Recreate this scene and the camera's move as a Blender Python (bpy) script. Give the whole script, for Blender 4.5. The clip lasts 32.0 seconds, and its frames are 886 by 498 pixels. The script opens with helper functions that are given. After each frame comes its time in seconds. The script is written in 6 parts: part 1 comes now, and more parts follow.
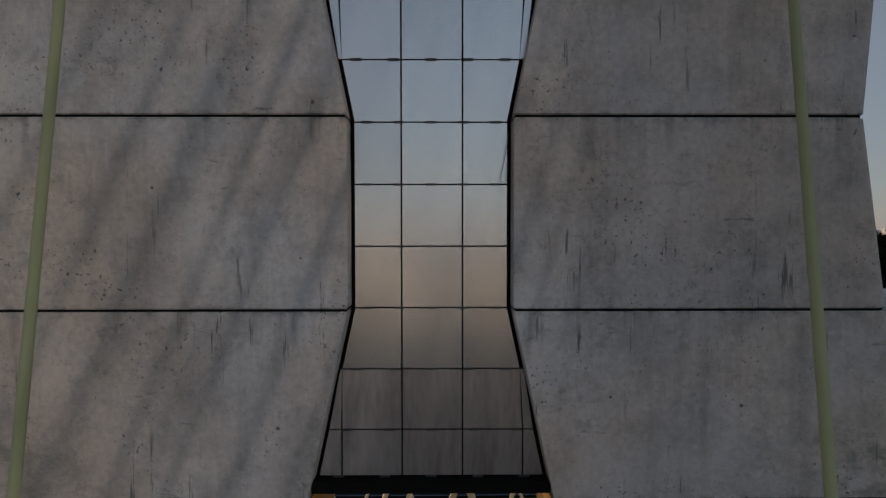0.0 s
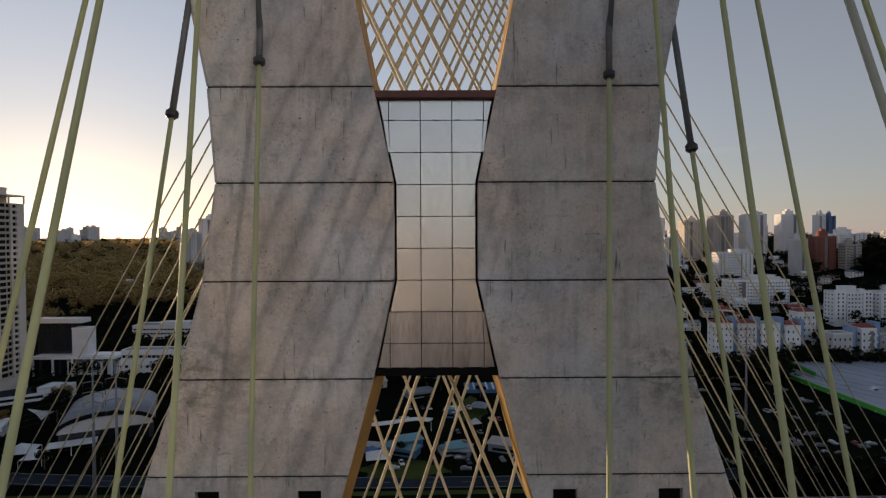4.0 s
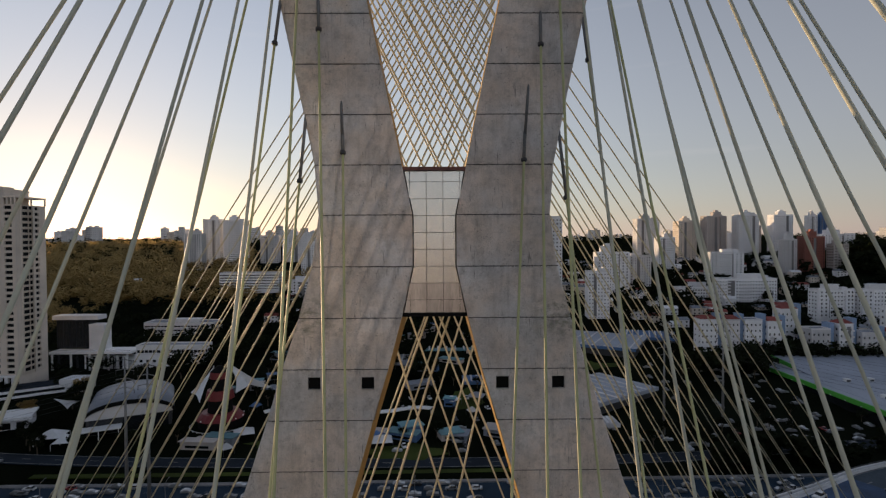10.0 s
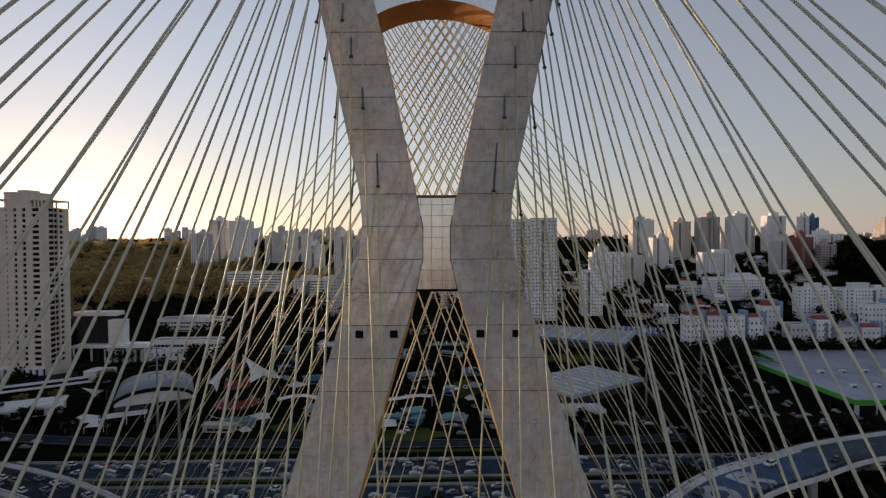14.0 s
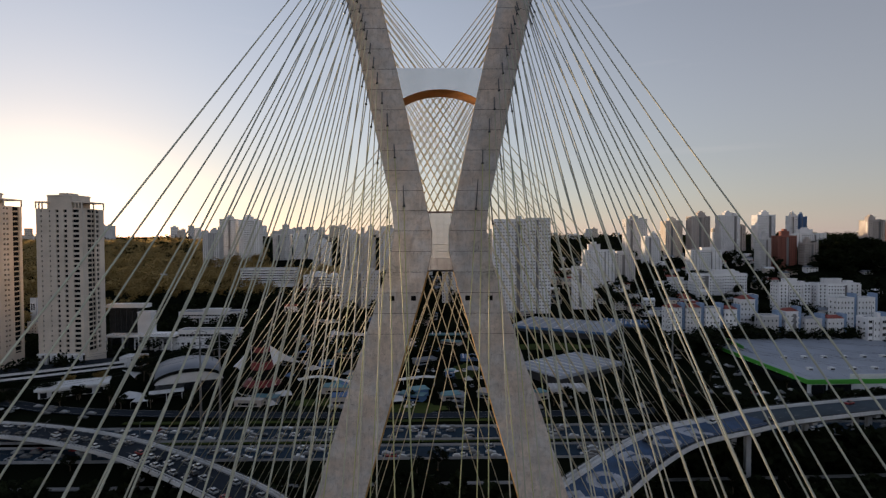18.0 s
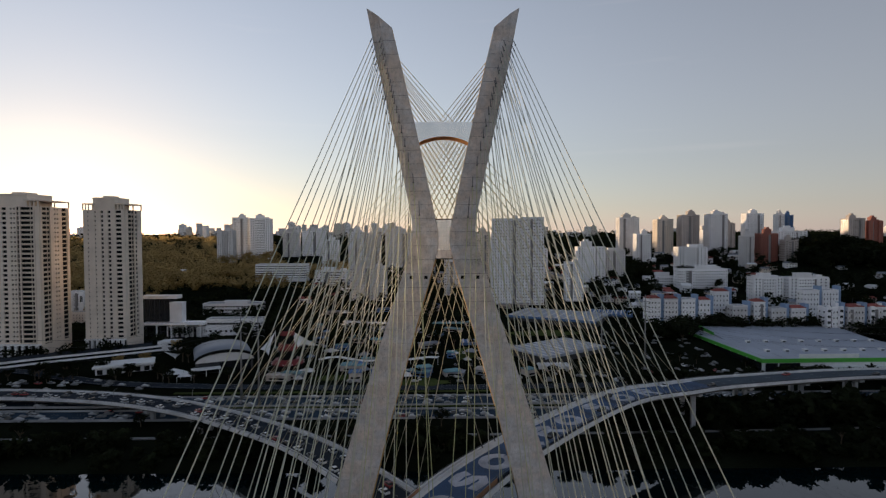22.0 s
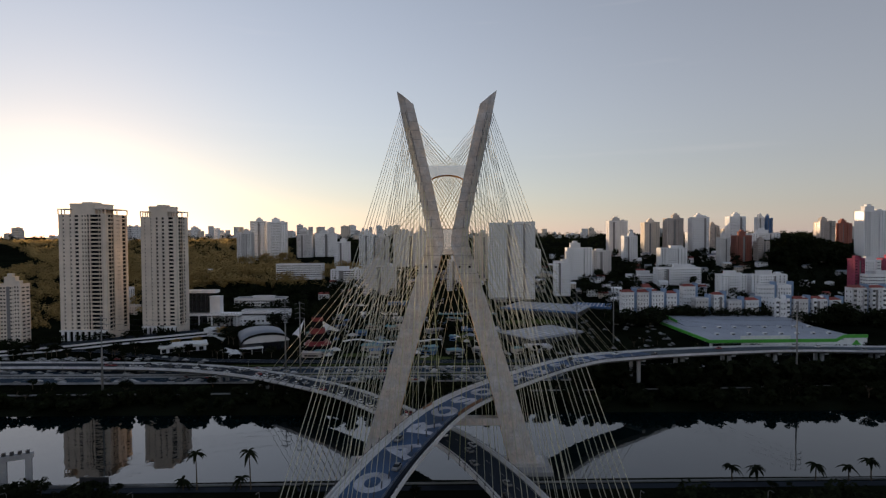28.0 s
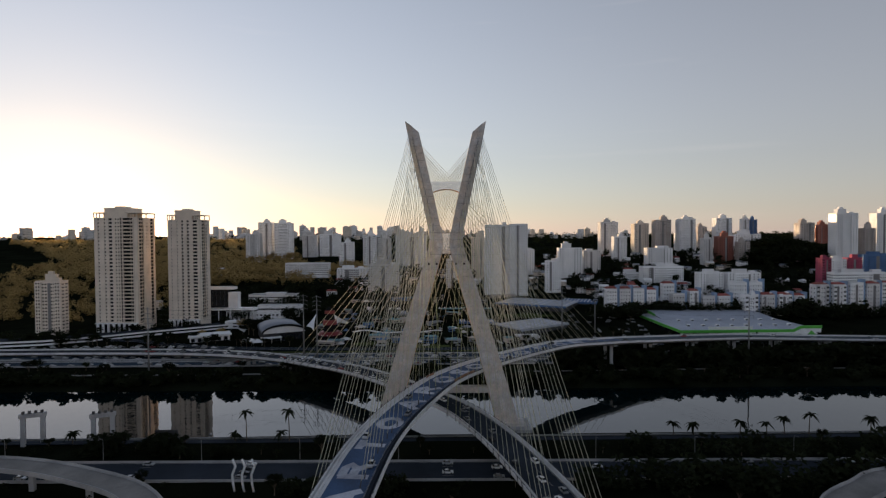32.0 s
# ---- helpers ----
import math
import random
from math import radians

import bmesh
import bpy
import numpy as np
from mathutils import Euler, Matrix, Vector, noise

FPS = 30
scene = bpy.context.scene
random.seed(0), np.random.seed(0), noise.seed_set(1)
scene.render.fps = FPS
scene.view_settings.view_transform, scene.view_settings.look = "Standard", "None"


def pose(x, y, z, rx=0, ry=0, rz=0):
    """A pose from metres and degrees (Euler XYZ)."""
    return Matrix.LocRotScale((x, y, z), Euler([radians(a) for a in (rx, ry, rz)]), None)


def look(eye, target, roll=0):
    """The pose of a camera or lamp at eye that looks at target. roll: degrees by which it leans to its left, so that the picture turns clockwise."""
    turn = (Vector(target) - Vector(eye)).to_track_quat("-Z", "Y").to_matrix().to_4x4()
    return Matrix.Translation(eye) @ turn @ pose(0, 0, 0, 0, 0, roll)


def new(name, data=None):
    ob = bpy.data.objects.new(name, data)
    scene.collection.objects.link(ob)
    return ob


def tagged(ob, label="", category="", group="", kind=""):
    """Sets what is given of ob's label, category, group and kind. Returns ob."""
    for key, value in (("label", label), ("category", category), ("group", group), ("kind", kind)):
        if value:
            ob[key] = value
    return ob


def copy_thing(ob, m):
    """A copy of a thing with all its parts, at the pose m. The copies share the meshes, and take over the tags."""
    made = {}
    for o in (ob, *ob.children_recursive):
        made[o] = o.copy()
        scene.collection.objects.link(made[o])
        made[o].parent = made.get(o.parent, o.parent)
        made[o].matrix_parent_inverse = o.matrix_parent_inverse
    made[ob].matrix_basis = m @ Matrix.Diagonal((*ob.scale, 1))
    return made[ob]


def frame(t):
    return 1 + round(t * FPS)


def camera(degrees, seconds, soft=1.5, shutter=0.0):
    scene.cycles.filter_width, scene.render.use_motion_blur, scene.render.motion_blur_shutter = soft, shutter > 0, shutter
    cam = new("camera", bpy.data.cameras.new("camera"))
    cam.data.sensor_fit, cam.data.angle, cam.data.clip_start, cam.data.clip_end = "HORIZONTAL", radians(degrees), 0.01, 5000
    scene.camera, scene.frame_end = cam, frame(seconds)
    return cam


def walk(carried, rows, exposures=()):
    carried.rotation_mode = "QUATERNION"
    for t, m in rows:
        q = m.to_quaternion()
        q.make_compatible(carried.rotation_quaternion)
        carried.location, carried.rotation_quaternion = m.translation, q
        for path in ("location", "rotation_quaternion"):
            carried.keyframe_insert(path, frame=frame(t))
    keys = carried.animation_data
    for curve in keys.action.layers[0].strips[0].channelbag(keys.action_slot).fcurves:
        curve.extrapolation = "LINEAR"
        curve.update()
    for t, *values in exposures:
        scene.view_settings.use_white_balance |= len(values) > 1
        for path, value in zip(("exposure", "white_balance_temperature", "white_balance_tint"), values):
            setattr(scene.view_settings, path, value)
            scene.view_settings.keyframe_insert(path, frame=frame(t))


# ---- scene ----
# ---- camera ----
cam = camera(78.8, 32.0, soft=1.3)
# seconds, x, y, z, yaw, pitch, roll
PATH = [
    (0, 0.156, -9.882, 81.438, -0.407, -1.663, -0.050),
    (0.5, 0.133, -10.948, 81.444, -0.391, -1.633, -0.083),
    (1, 0.118, -12.063, 81.455, -0.378, -1.576, -0.117),
    (1.5, 0.108, -13.216, 81.469, -0.367, -1.507, -0.150),
    (2, 0.104, -14.405, 81.488, -0.360, -1.436, -0.183),
    (2.5, 0.106, -15.628, 81.509, -0.355, -1.370, -0.217),
    (3, 0.111, -16.886, 81.534, -0.352, -1.312, -0.250),
    (3.5, 0.120, -18.175, 81.561, -0.351, -1.267, -0.263),
    (4, 0.132, -19.490, 81.590, -0.352, -1.232, -0.277),
    (4.5, 0.147, -20.827, 81.621, -0.353, -1.210, -0.290),
    (5, 0.163, -22.179, 81.654, -0.356, -1.197, -0.303),
    (5.5, 0.181, -23.544, 81.688, -0.359, -1.192, -0.317),
    (6, 0.200, -24.919, 81.723, -0.363, -1.194, -0.330),
    (6.5, 0.219, -26.305, 81.759, -0.367, -1.200, -0.326),
    (7, 0.239, -27.707, 81.795, -0.371, -1.208, -0.323),
    (7.5, 0.258, -29.134, 81.833, -0.375, -1.217, -0.319),
    (8, 0.276, -30.597, 81.870, -0.379, -1.226, -0.315),
    (8.5, 0.293, -32.113, 81.908, -0.382, -1.232, -0.311),
    (9, 0.308, -33.700, 81.946, -0.384, -1.237, -0.307),
    (9.5, 0.322, -35.377, 81.985, -0.386, -1.239, -0.304),
    (10, 0.334, -37.167, 82.023, -0.386, -1.238, -0.300),
    (10.5, 0.343, -39.091, 82.062, -0.386, -1.235, -0.296),
    (11, 0.350, -41.172, 82.101, -0.384, -1.231, -0.292),
    (11.5, 0.354, -43.427, 82.140, -0.381, -1.225, -0.289),
    (12, 0.355, -45.877, 82.179, -0.376, -1.219, -0.285),
    (12.5, 0.353, -48.535, 82.219, -0.371, -1.215, -0.281),
    (13, 0.347, -51.415, 82.259, -0.363, -1.212, -0.278),
    (13.5, 0.339, -54.524, 82.299, -0.354, -1.212, -0.274),
    (14, 0.327, -57.868, 82.340, -0.344, -1.215, -0.270),
    (14.5, 0.312, -61.448, 82.382, -0.332, -1.223, -0.268),
    (15, 0.293, -65.262, 82.424, -0.319, -1.236, -0.265),
    (15.5, 0.271, -69.306, 82.468, -0.304, -1.254, -0.263),
    (16, 0.245, -73.571, 82.512, -0.287, -1.276, -0.260),
    (16.5, 0.217, -78.046, 82.558, -0.269, -1.304, -0.258),
    (17, 0.185, -82.721, 82.606, -0.249, -1.336, -0.255),
    (17.5, 0.150, -87.581, 82.655, -0.228, -1.372, -0.253),
    (18, 0.112, -92.611, 82.706, -0.206, -1.411, -0.250),
    (18.5, 0.071, -97.797, 82.759, -0.183, -1.452, -0.253),
    (19, 0.028, -103.123, 82.815, -0.159, -1.493, -0.255),
    (19.5, -0.018, -108.574, 82.873, -0.133, -1.534, -0.258),
    (20, -0.066, -114.135, 82.934, -0.107, -1.573, -0.260),
    (20.5, -0.115, -119.792, 82.998, -0.080, -1.608, -0.263),
    (21, -0.166, -125.530, 83.066, -0.052, -1.639, -0.265),
    (21.5, -0.218, -131.337, 83.137, -0.025, -1.664, -0.268),
    (22, -0.271, -137.200, 83.212, 0.003, -1.682, -0.270),
    (22.5, -0.324, -143.109, 83.291, 0.031, -1.693, -0.280),
    (23, -0.378, -149.054, 83.375, 0.059, -1.697, -0.290),
    (23.5, -0.430, -155.025, 83.463, 0.086, -1.693, -0.300),
    (24, -0.482, -161.015, 83.557, 0.113, -1.683, -0.310),
    (24.5, -0.533, -167.020, 83.655, 0.138, -1.666, -0.320),
    (25, -0.581, -173.036, 83.759, 0.163, -1.644, -0.330),
    (25.5, -0.627, -179.065, 83.869, 0.186, -1.619, -0.340),
    (26, -0.671, -185.109, 83.985, 0.207, -1.592, -0.350),
    (26.5, -0.710, -191.175, 84.107, 0.226, -1.567, -0.349),
    (27, -0.745, -197.275, 84.236, 0.242, -1.544, -0.348),
    (27.5, -0.775, -203.421, 84.372, 0.256, -1.527, -0.347),
    (28, -0.800, -209.628, 84.514, 0.267, -1.517, -0.347),
    (28.5, -0.818, -215.906, 84.665, 0.274, -1.515, -0.346),
    (29, -0.829, -222.261, 84.822, 0.278, -1.522, -0.345),
    (29.5, -0.832, -228.679, 84.988, 0.277, -1.536, -0.344),
    (30, -0.827, -235.125, 85.162, 0.271, -1.555, -0.343),
    (30.5, -0.812, -241.516, 85.344, 0.261, -1.573, -0.343),
    (31, -0.787, -247.708, 85.534, 0.245, -1.581, -0.342),
    (31.5, -0.751, -253.463, 85.734, 0.223, -1.569, -0.341),
    (32, -0.702, -258.412, 85.942, 0.195, -1.519, -0.340),
]
EXPOSURES = [(0, 0.74, 6350, 11), (1, 0.93, 6450, 11), (2, 1.1, 6900, 14), (3, 1.1, 6900, 15), (6, 1.14, 7050, 15), (10, 1.20, 7000, 15), (17, 1.22, 6950, 16), (22, 1.27, 6850, 14), (24, 1.24, 6800, 14), (28, 1.27, 6900, 15), (30, 1.34, 7050, 15), (32, 1.34, 7050, 15)]
walk(cam, [(t, pose(x, y, z, 90 + p, 0, w) @ pose(0, 0, 0, 0, 0, r)) for t, x, y, z, w, p, r in PATH], EXPOSURES)

# ---- sky and sun ----
SUN_AZ, SUN_EL = -35.0, 2.2          # degrees right of +y, above the horizon
world = bpy.data.worlds.new("sky")
scene.world = world
world.use_nodes = True
wn, wl = world.node_tree.nodes, world.node_tree.links
sky = wn.new("ShaderNodeTexSky")
sky.sky_type, sky.sun_disc = "NISHITA", False
sky.sun_elevation, sky.sun_rotation = radians(SUN_EL), radians(SUN_AZ)
sky.air_density, sky.dust_density, sky.ozone_density, sky.altitude = 1.0, 0.4, 2.2, 760
hsv = wn.new("ShaderNodeHueSaturation")
hsv.inputs["Saturation"].default_value = 0.72
haze = wn.new("ShaderNodeMix")             # evening haze that greys the clear sky
haze.data_type = "RGBA"
geo_ = wn.new("ShaderNodeTexCoord")          # the haze thins towards the zenith
up_ = wn.new("ShaderNodeSeparateXYZ")
thin = wn.new("ShaderNodeMapRange")
thin.inputs[1].default_value, thin.inputs[2].default_value, thin.inputs[3].default_value, thin.inputs[4].default_value = 0.02, 0.7, 0.62, 0.08
wl.new(geo_.outputs["Generated"], up_.inputs[0])
wl.new(up_.outputs["Z"], thin.inputs[0])
wl.new(thin.outputs[0], haze.inputs["Factor"])
haze.inputs["B"].default_value = (1.31, 1.33, 1.50, 1)
wl.new(sky.outputs[0], hsv.inputs["Color"])
wl.new(hsv.outputs[0], haze.inputs["A"])
wisp_map, wisp, wisp_cut, wisp_mix = wn.new("ShaderNodeMapping"), wn.new("ShaderNodeTexNoise"), wn.new("ShaderNodeMapRange"), wn.new("ShaderNodeMix")
wisp_map.inputs["Scale"].default_value, wisp_map.inputs["Rotation"].default_value = (1.1, 1.1, 16), (0.06, 0.03, 0)
wisp.inputs["Scale"].default_value, wisp.inputs["Detail"].default_value, wisp.inputs["Roughness"].default_value = 1.7, 5, 0.55
wisp_cut.inputs[1].default_value, wisp_cut.inputs[2].default_value, wisp_cut.inputs[4].default_value = 0.6, 0.78, 0.09
wisp_mix.data_type = "RGBA"                # faint streaks of high cloud
wisp_mix.inputs["B"].default_value = (2.4, 2.3, 2.3, 1)
wl.new(geo_.outputs["Generated"], wisp_map.inputs[0])
wl.new(wisp_map.outputs[0], wisp.inputs[0])
wl.new(wisp.outputs[0], wisp_cut.inputs[0])
wl.new(wisp_cut.outputs[0], wisp_mix.inputs["Factor"])
wl.new(haze.outputs["Result"], wisp_mix.inputs["A"])
turn, square, dim, dimmed = wn.new("ShaderNodeVectorMath"), wn.new("ShaderNodeMath"), wn.new("ShaderNodeMapRange"), wn.new("ShaderNodeVectorMath")
turn.operation, square.operation, dimmed.operation = "DOT_PRODUCT", "POWER", "SCALE"   # clear air is dimmest square to the sun
turn.inputs[1].default_value = (math.sin(radians(SUN_AZ)), math.cos(radians(SUN_AZ)), 0.04)
square.inputs[1].default_value = 2.0
dim.inputs[3].default_value, dim.inputs[4].default_value = 0.77, 1.0
wl.new(geo_.outputs["Generated"], turn.inputs[0])
wl.new(turn.outputs["Value"], square.inputs[0])
wl.new(square.outputs[0], dim.inputs[0])
wl.new(wisp_mix.outputs["Result"], dimmed.inputs[0])
wl.new(dim.outputs[0], dimmed.inputs["Scale"])
wl.new(dimmed.outputs[0], wn["Background"].inputs[0])
wn["Background"].inputs[1].default_value = 0.17
sun = new("sun", bpy.data.lights.new("sun", "SUN"))
sun.data.energy, sun.data.angle, sun.data.color = 2.0, radians(0.6), (1.0, 0.74, 0.46)
a = radians(SUN_AZ)
sun_way = Vector((math.sin(a) * math.cos(radians(SUN_EL)), math.cos(a) * math.cos(radians(SUN_EL)), math.sin(radians(SUN_EL))))
sun.matrix_world = look(sun_way * 900, (0, 0, 0))

# added spot lamp for low sun thrown back onto one tower leg by an unseen glass office tower across the road
glint = new("glint_spot", bpy.data.lights.new("glint_spot", "SPOT"))
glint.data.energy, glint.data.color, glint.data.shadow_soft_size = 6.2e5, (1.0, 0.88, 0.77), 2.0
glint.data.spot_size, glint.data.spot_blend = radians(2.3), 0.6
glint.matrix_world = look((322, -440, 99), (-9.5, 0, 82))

# ---- levels ----
G, W = -5.0, -8.0                    # bank and water


def smooth(a, b, v):
    t = min(1.0, max(0.0, (v - a) / (b - a)))
    return t * t * (3 - 2 * t)


def lerp_table(rows, v):
    if v <= rows[0][0]:
        return rows[0][1]
    for (a, p), (b, q) in zip(rows, rows[1:]):
        if v <= b:
            return p + (q - p) * (v - a) / (b - a)
    return rows[-1][1]


RISE = [(190, G), (300, 2), (400, 10), (550, 25), (750, 43), (900, 53), (1200, 62), (2000, 72), (4000, 80)]
RISE_LEFT = [(320, G - 1), (400, 0), (550, 17), (750, 34), (900, 42), (1200, 58), (2000, 72), (4000, 80)]
NEAR_BANK, FAR_BANK = -11.0, 61.0


def terrain(x, y):
    """Height of the ground: two banks, the river bed between, hills beyond."""
    k = smooth(-60, -220, x)
    z = lerp_table(RISE, y) * (1 - k) + lerp_table(RISE_LEFT, y) * k
    if y > 420:
        z += noise.noise(Vector((x * 0.006, y * 0.006, 3.1))) * 5 * smooth(420, 700, y)
    z += 26 * math.exp(-((x - 530) / 95) ** 2 - ((y - 600) / 80) ** 2)
    s = x * 0.012
    bed = smooth(NEAR_BANK + s - 4, NEAR_BANK + s + 1.5, y) * (1 - smooth(FAR_BANK + s - 2, FAR_BANK + s + 14, y))
    return z * (1 - bed) + (W - 3) * bed


# ---- materials ----
def mat(name, colour, rough=0.7, metal=0.0, var=0.12, scale=1.0, bump=0.0, grime=0.0, rnd=0.0, spec=0.5, streak=False, fine=9.0, pits=False):
    """Procedural surface: two scales of noise on the colour, fine relief, optional grime and change from piece to piece."""
    m = bpy.data.materials.new(name)
    m.use_nodes = True
    n, l = m.node_tree.nodes, m.node_tree.links
    b = n["Principled BSDF"]
    b.inputs["Roughness"].default_value, b.inputs["Metallic"].default_value = rough, metal
    b.inputs["Specular IOR Level"].default_value = spec
    tc = n.new("ShaderNodeTexCoord")
    mp = n.new("ShaderNodeMapping")
    l.new(tc.outputs["Object"], mp.inputs[0])
    if streak:
        mp.inputs["Scale"].default_value = (1, 1, 0.16)
    big, small = n.new("ShaderNodeTexNoise"), n.new("ShaderNodeTexNoise")
    big.inputs["Scale"].default_value, big.inputs["Detail"].default_value = 0.35 * scale, 6
    small.inputs["Scale"].default_value, small.inputs["Detail"].default_value = fine * scale, 5
    for t in (big, small):
        l.new(mp.outputs[0], t.inputs[0])
    add = n.new("ShaderNodeMath")
    add.operation = "MULTIPLY_ADD"
    add.inputs[1].default_value = 0.55
    l.new(small.outputs[0], add.inputs[0])
    l.new(big.outputs[0], add.inputs[2])
    mr = n.new("ShaderNodeMapRange")
    mr.inputs[1].default_value, mr.inputs[2].default_value = 0.5, 1.1
    mr.inputs[3].default_value, mr.inputs[4].default_value = 1 - 1.6 * var, 1 + 1.6 * var
    l.new(add.outputs[0], mr.inputs[0])
    last = mr.outputs[0]
    if rnd:
        oi = n.new("ShaderNodeObjectInfo")
        rr = n.new("ShaderNodeMapRange")
        rr.inputs[3].default_value, rr.inputs[4].default_value = 1 - rnd, 1 + rnd
        l.new(oi.outputs["Random"], rr.inputs[0])
        mm = n.new("ShaderNodeMath")
        mm.operation = "MULTIPLY"
        l.new(last, mm.inputs[0])
        l.new(rr.outputs[0], mm.inputs[1])
        last = mm.outputs[0]
    mul = n.new("ShaderNodeVectorMath")
    mul.operation = "SCALE"
    mul.inputs[0].default_value = colour
    l.new(last, mul.inputs["Scale"])
    out = mul.outputs[0]
    if grime:
        gt = n.new("ShaderNodeTexNoise")
        gt.inputs["Scale"].default_value, gt.inputs["Detail"].default_value, gt.inputs["Roughness"].default_value = 0.9 * scale, 9, 0.7
        gm = n.new("ShaderNodeMapping")
        gm.inputs["Scale"].default_value = (1.6, 1.6, 0.3)
        gm.inputs["Location"].default_value = (7, 3, 5)
        l.new(tc.outputs["Object"], gm.inputs[0])
        l.new(gm.outputs[0], gt.inputs[0])
        ramp = n.new("ShaderNodeMapRange")
        ramp.inputs[1].default_value, ramp.inputs[2].default_value, ramp.inputs[4].default_value = 0.52, 0.75, grime
        l.new(gt.outputs[0], ramp.inputs[0])
        mx = n.new("ShaderNodeMix")
        mx.data_type = "RGBA"
        mx.inputs["B"].default_value = (colour[0] * 0.35, colour[1] * 0.34, colour[2] * 0.32, 1)
        l.new(ramp.outputs[0], mx.inputs["Factor"])
        l.new(out, mx.inputs["A"])
        out = mx.outputs["Result"]
    if pits:
        # scattered tie holes and blots, and faint vertical run marks
        vo = n.new("ShaderNodeTexVoronoi")
        vo.inputs["Scale"].default_value = 1.25
        l.new(tc.outputs["Object"], vo.inputs[0])
        wob = n.new("ShaderNodeMath")
        wob.operation = "MULTIPLY_ADD"
        wob.inputs[1].default_value = 0.12
        l.new(small.outputs[0], wob.inputs[0])
        l.new(vo.outputs["Distance"], wob.inputs[2])
        hole = n.new("ShaderNodeMapRange")
        hole.inputs[1].default_value, hole.inputs[2].default_value, hole.inputs[3].default_value, hole.inputs[4].default_value = 0.085, 0.11, 0.9, 0.0
        l.new(wob.outputs[0], hole.inputs[0])
        rm, rt = n.new("ShaderNodeMapping"), n.new("ShaderNodeTexNoise")
        rm.inputs["Scale"].default_value = (3.2, 3.2, 0.12)
        rt.inputs["Scale"].default_value, rt.inputs["Detail"].default_value = 1.0, 7
        l.new(tc.outputs["Object"], rm.inputs[0])
        l.new(rm.outputs[0], rt.inputs[0])
        run = n.new("ShaderNodeMapRange")
        run.inputs[1].default_value, run.inputs[2].default_value, run.inputs[4].default_value = 0.55, 0.85, 0.28
        l.new(rt.outputs[0], run.inputs[0])

        def field(scale, detail, lo, hi, top, stretch=None, rough_=0.6, shift=0.0):
            """Noise cut to a stain mask."""
            f = n.new("ShaderNodeTexNoise")
            f.inputs["Scale"].default_value, f.inputs["Detail"].default_value, f.inputs["Roughness"].default_value = scale, detail, rough_
            m_ = n.new("ShaderNodeMapping")
            m_.inputs["Scale"].default_value = stretch or (1, 1, 1)
            m_.inputs["Location"].default_value = (shift, shift * 0.7, shift * 1.3)
            l.new(tc.outputs["Object"], m_.inputs[0])
            l.new(m_.outputs[0], f.inputs[0])
            q = n.new("ShaderNodeMapRange")
            q.inputs[1].default_value, q.inputs[2].default_value, q.inputs[4].default_value = lo, hi, top
            l.new(f.outputs[0], q.inputs[0])
            return q.outputs[0]

        def both(a_, c_):
            q = n.new("ShaderNodeMath")
            q.operation = "MULTIPLY"
            l.new(a_, q.inputs[0])
            l.new(c_, q.inputs[1])
            return q.outputs[0]

        tint = n.new("ShaderNodeMix")
        tint.data_type = "RGBA"
        tint.inputs["Factor"].default_value = 1.0
        tint.blend_type = "MULTIPLY"
        warm = n.new("ShaderNodeMix")
        warm.data_type = "RGBA"
        warm.inputs["A"].default_value, warm.inputs["B"].default_value = (1.08, 0.98, 0.90, 1), (0.96, 0.99, 1.03, 1)
        l.new(field(0.22, 4, 0.38, 0.62, 1.0, shift=11), warm.inputs["Factor"])
        l.new(out, tint.inputs["A"])
        l.new(warm.outputs["Result"], tint.inputs["B"])
        out = tint.outputs["Result"]
        patch = field(1.1, 10, 0.47, 0.68, 0.40, rough_=0.72)
        speck = both(field(11, 4, 0.60, 0.66, 0.9, shift=3), field(0.55, 3, 0.52, 0.62, 1.0, shift=21))
        scratch = both(field(1.0, 5, 0.63, 0.67, 0.8, (7, 7, 0.5), shift=5), field(0.5, 2, 0.47, 0.6, 1.0, shift=31))
        # run marks that start at each pour joint
        sep = n.new("ShaderNodeSeparateXYZ")
        l.new(tc.outputs["Object"], sep.inputs[0])
        over, even = n.new("ShaderNodeMath"), n.new("ShaderNodeMath")
        over.operation, over.inputs[1].default_value, over.inputs[2].default_value = "SUBTRACT", 83.58, 0
        over.use_clamp = False
        l.new(sep.outputs["Z"], over.inputs[0])
        top_ = n.new("ShaderNodeMath")
        top_.operation, top_.inputs[1].default_value = "MAXIMUM", 0
        l.new(over.outputs[0], top_.inputs[0])
        even.operation, even.inputs[1].default_value = "MULTIPLY_ADD", 3.56 / 3.44 - 1
        l.new(top_.outputs[0], even.inputs[0])
        l.new(sep.outputs["Z"], even.inputs[2])
        ph = n.new("ShaderNodeMath")
        ph.operation = "MULTIPLY_ADD"
        ph.inputs[1].default_value, ph.inputs[2].default_value = 1 / 3.56, 30 - 80.02 / 3.56
        l.new(even.outputs[0], ph.inputs[0])
        fr_ = n.new("ShaderNodeMath")
        fr_.operation = "FRACT"
        l.new(ph.outputs[0], fr_.inputs[0])
        near_top = n.new("ShaderNodeMapRange")
        near_top.inputs[1].default_value, near_top.inputs[2].default_value = 0.72, 1.0
        l.new(fr_.outputs[0], near_top.inputs[0])
        drip = both(field(1.0, 5, 0.56, 0.74, 0.6, (3.1, 3.1, 0.22), shift=9), near_top.outputs[0])
        edge = n.new("ShaderNodeMapRange")
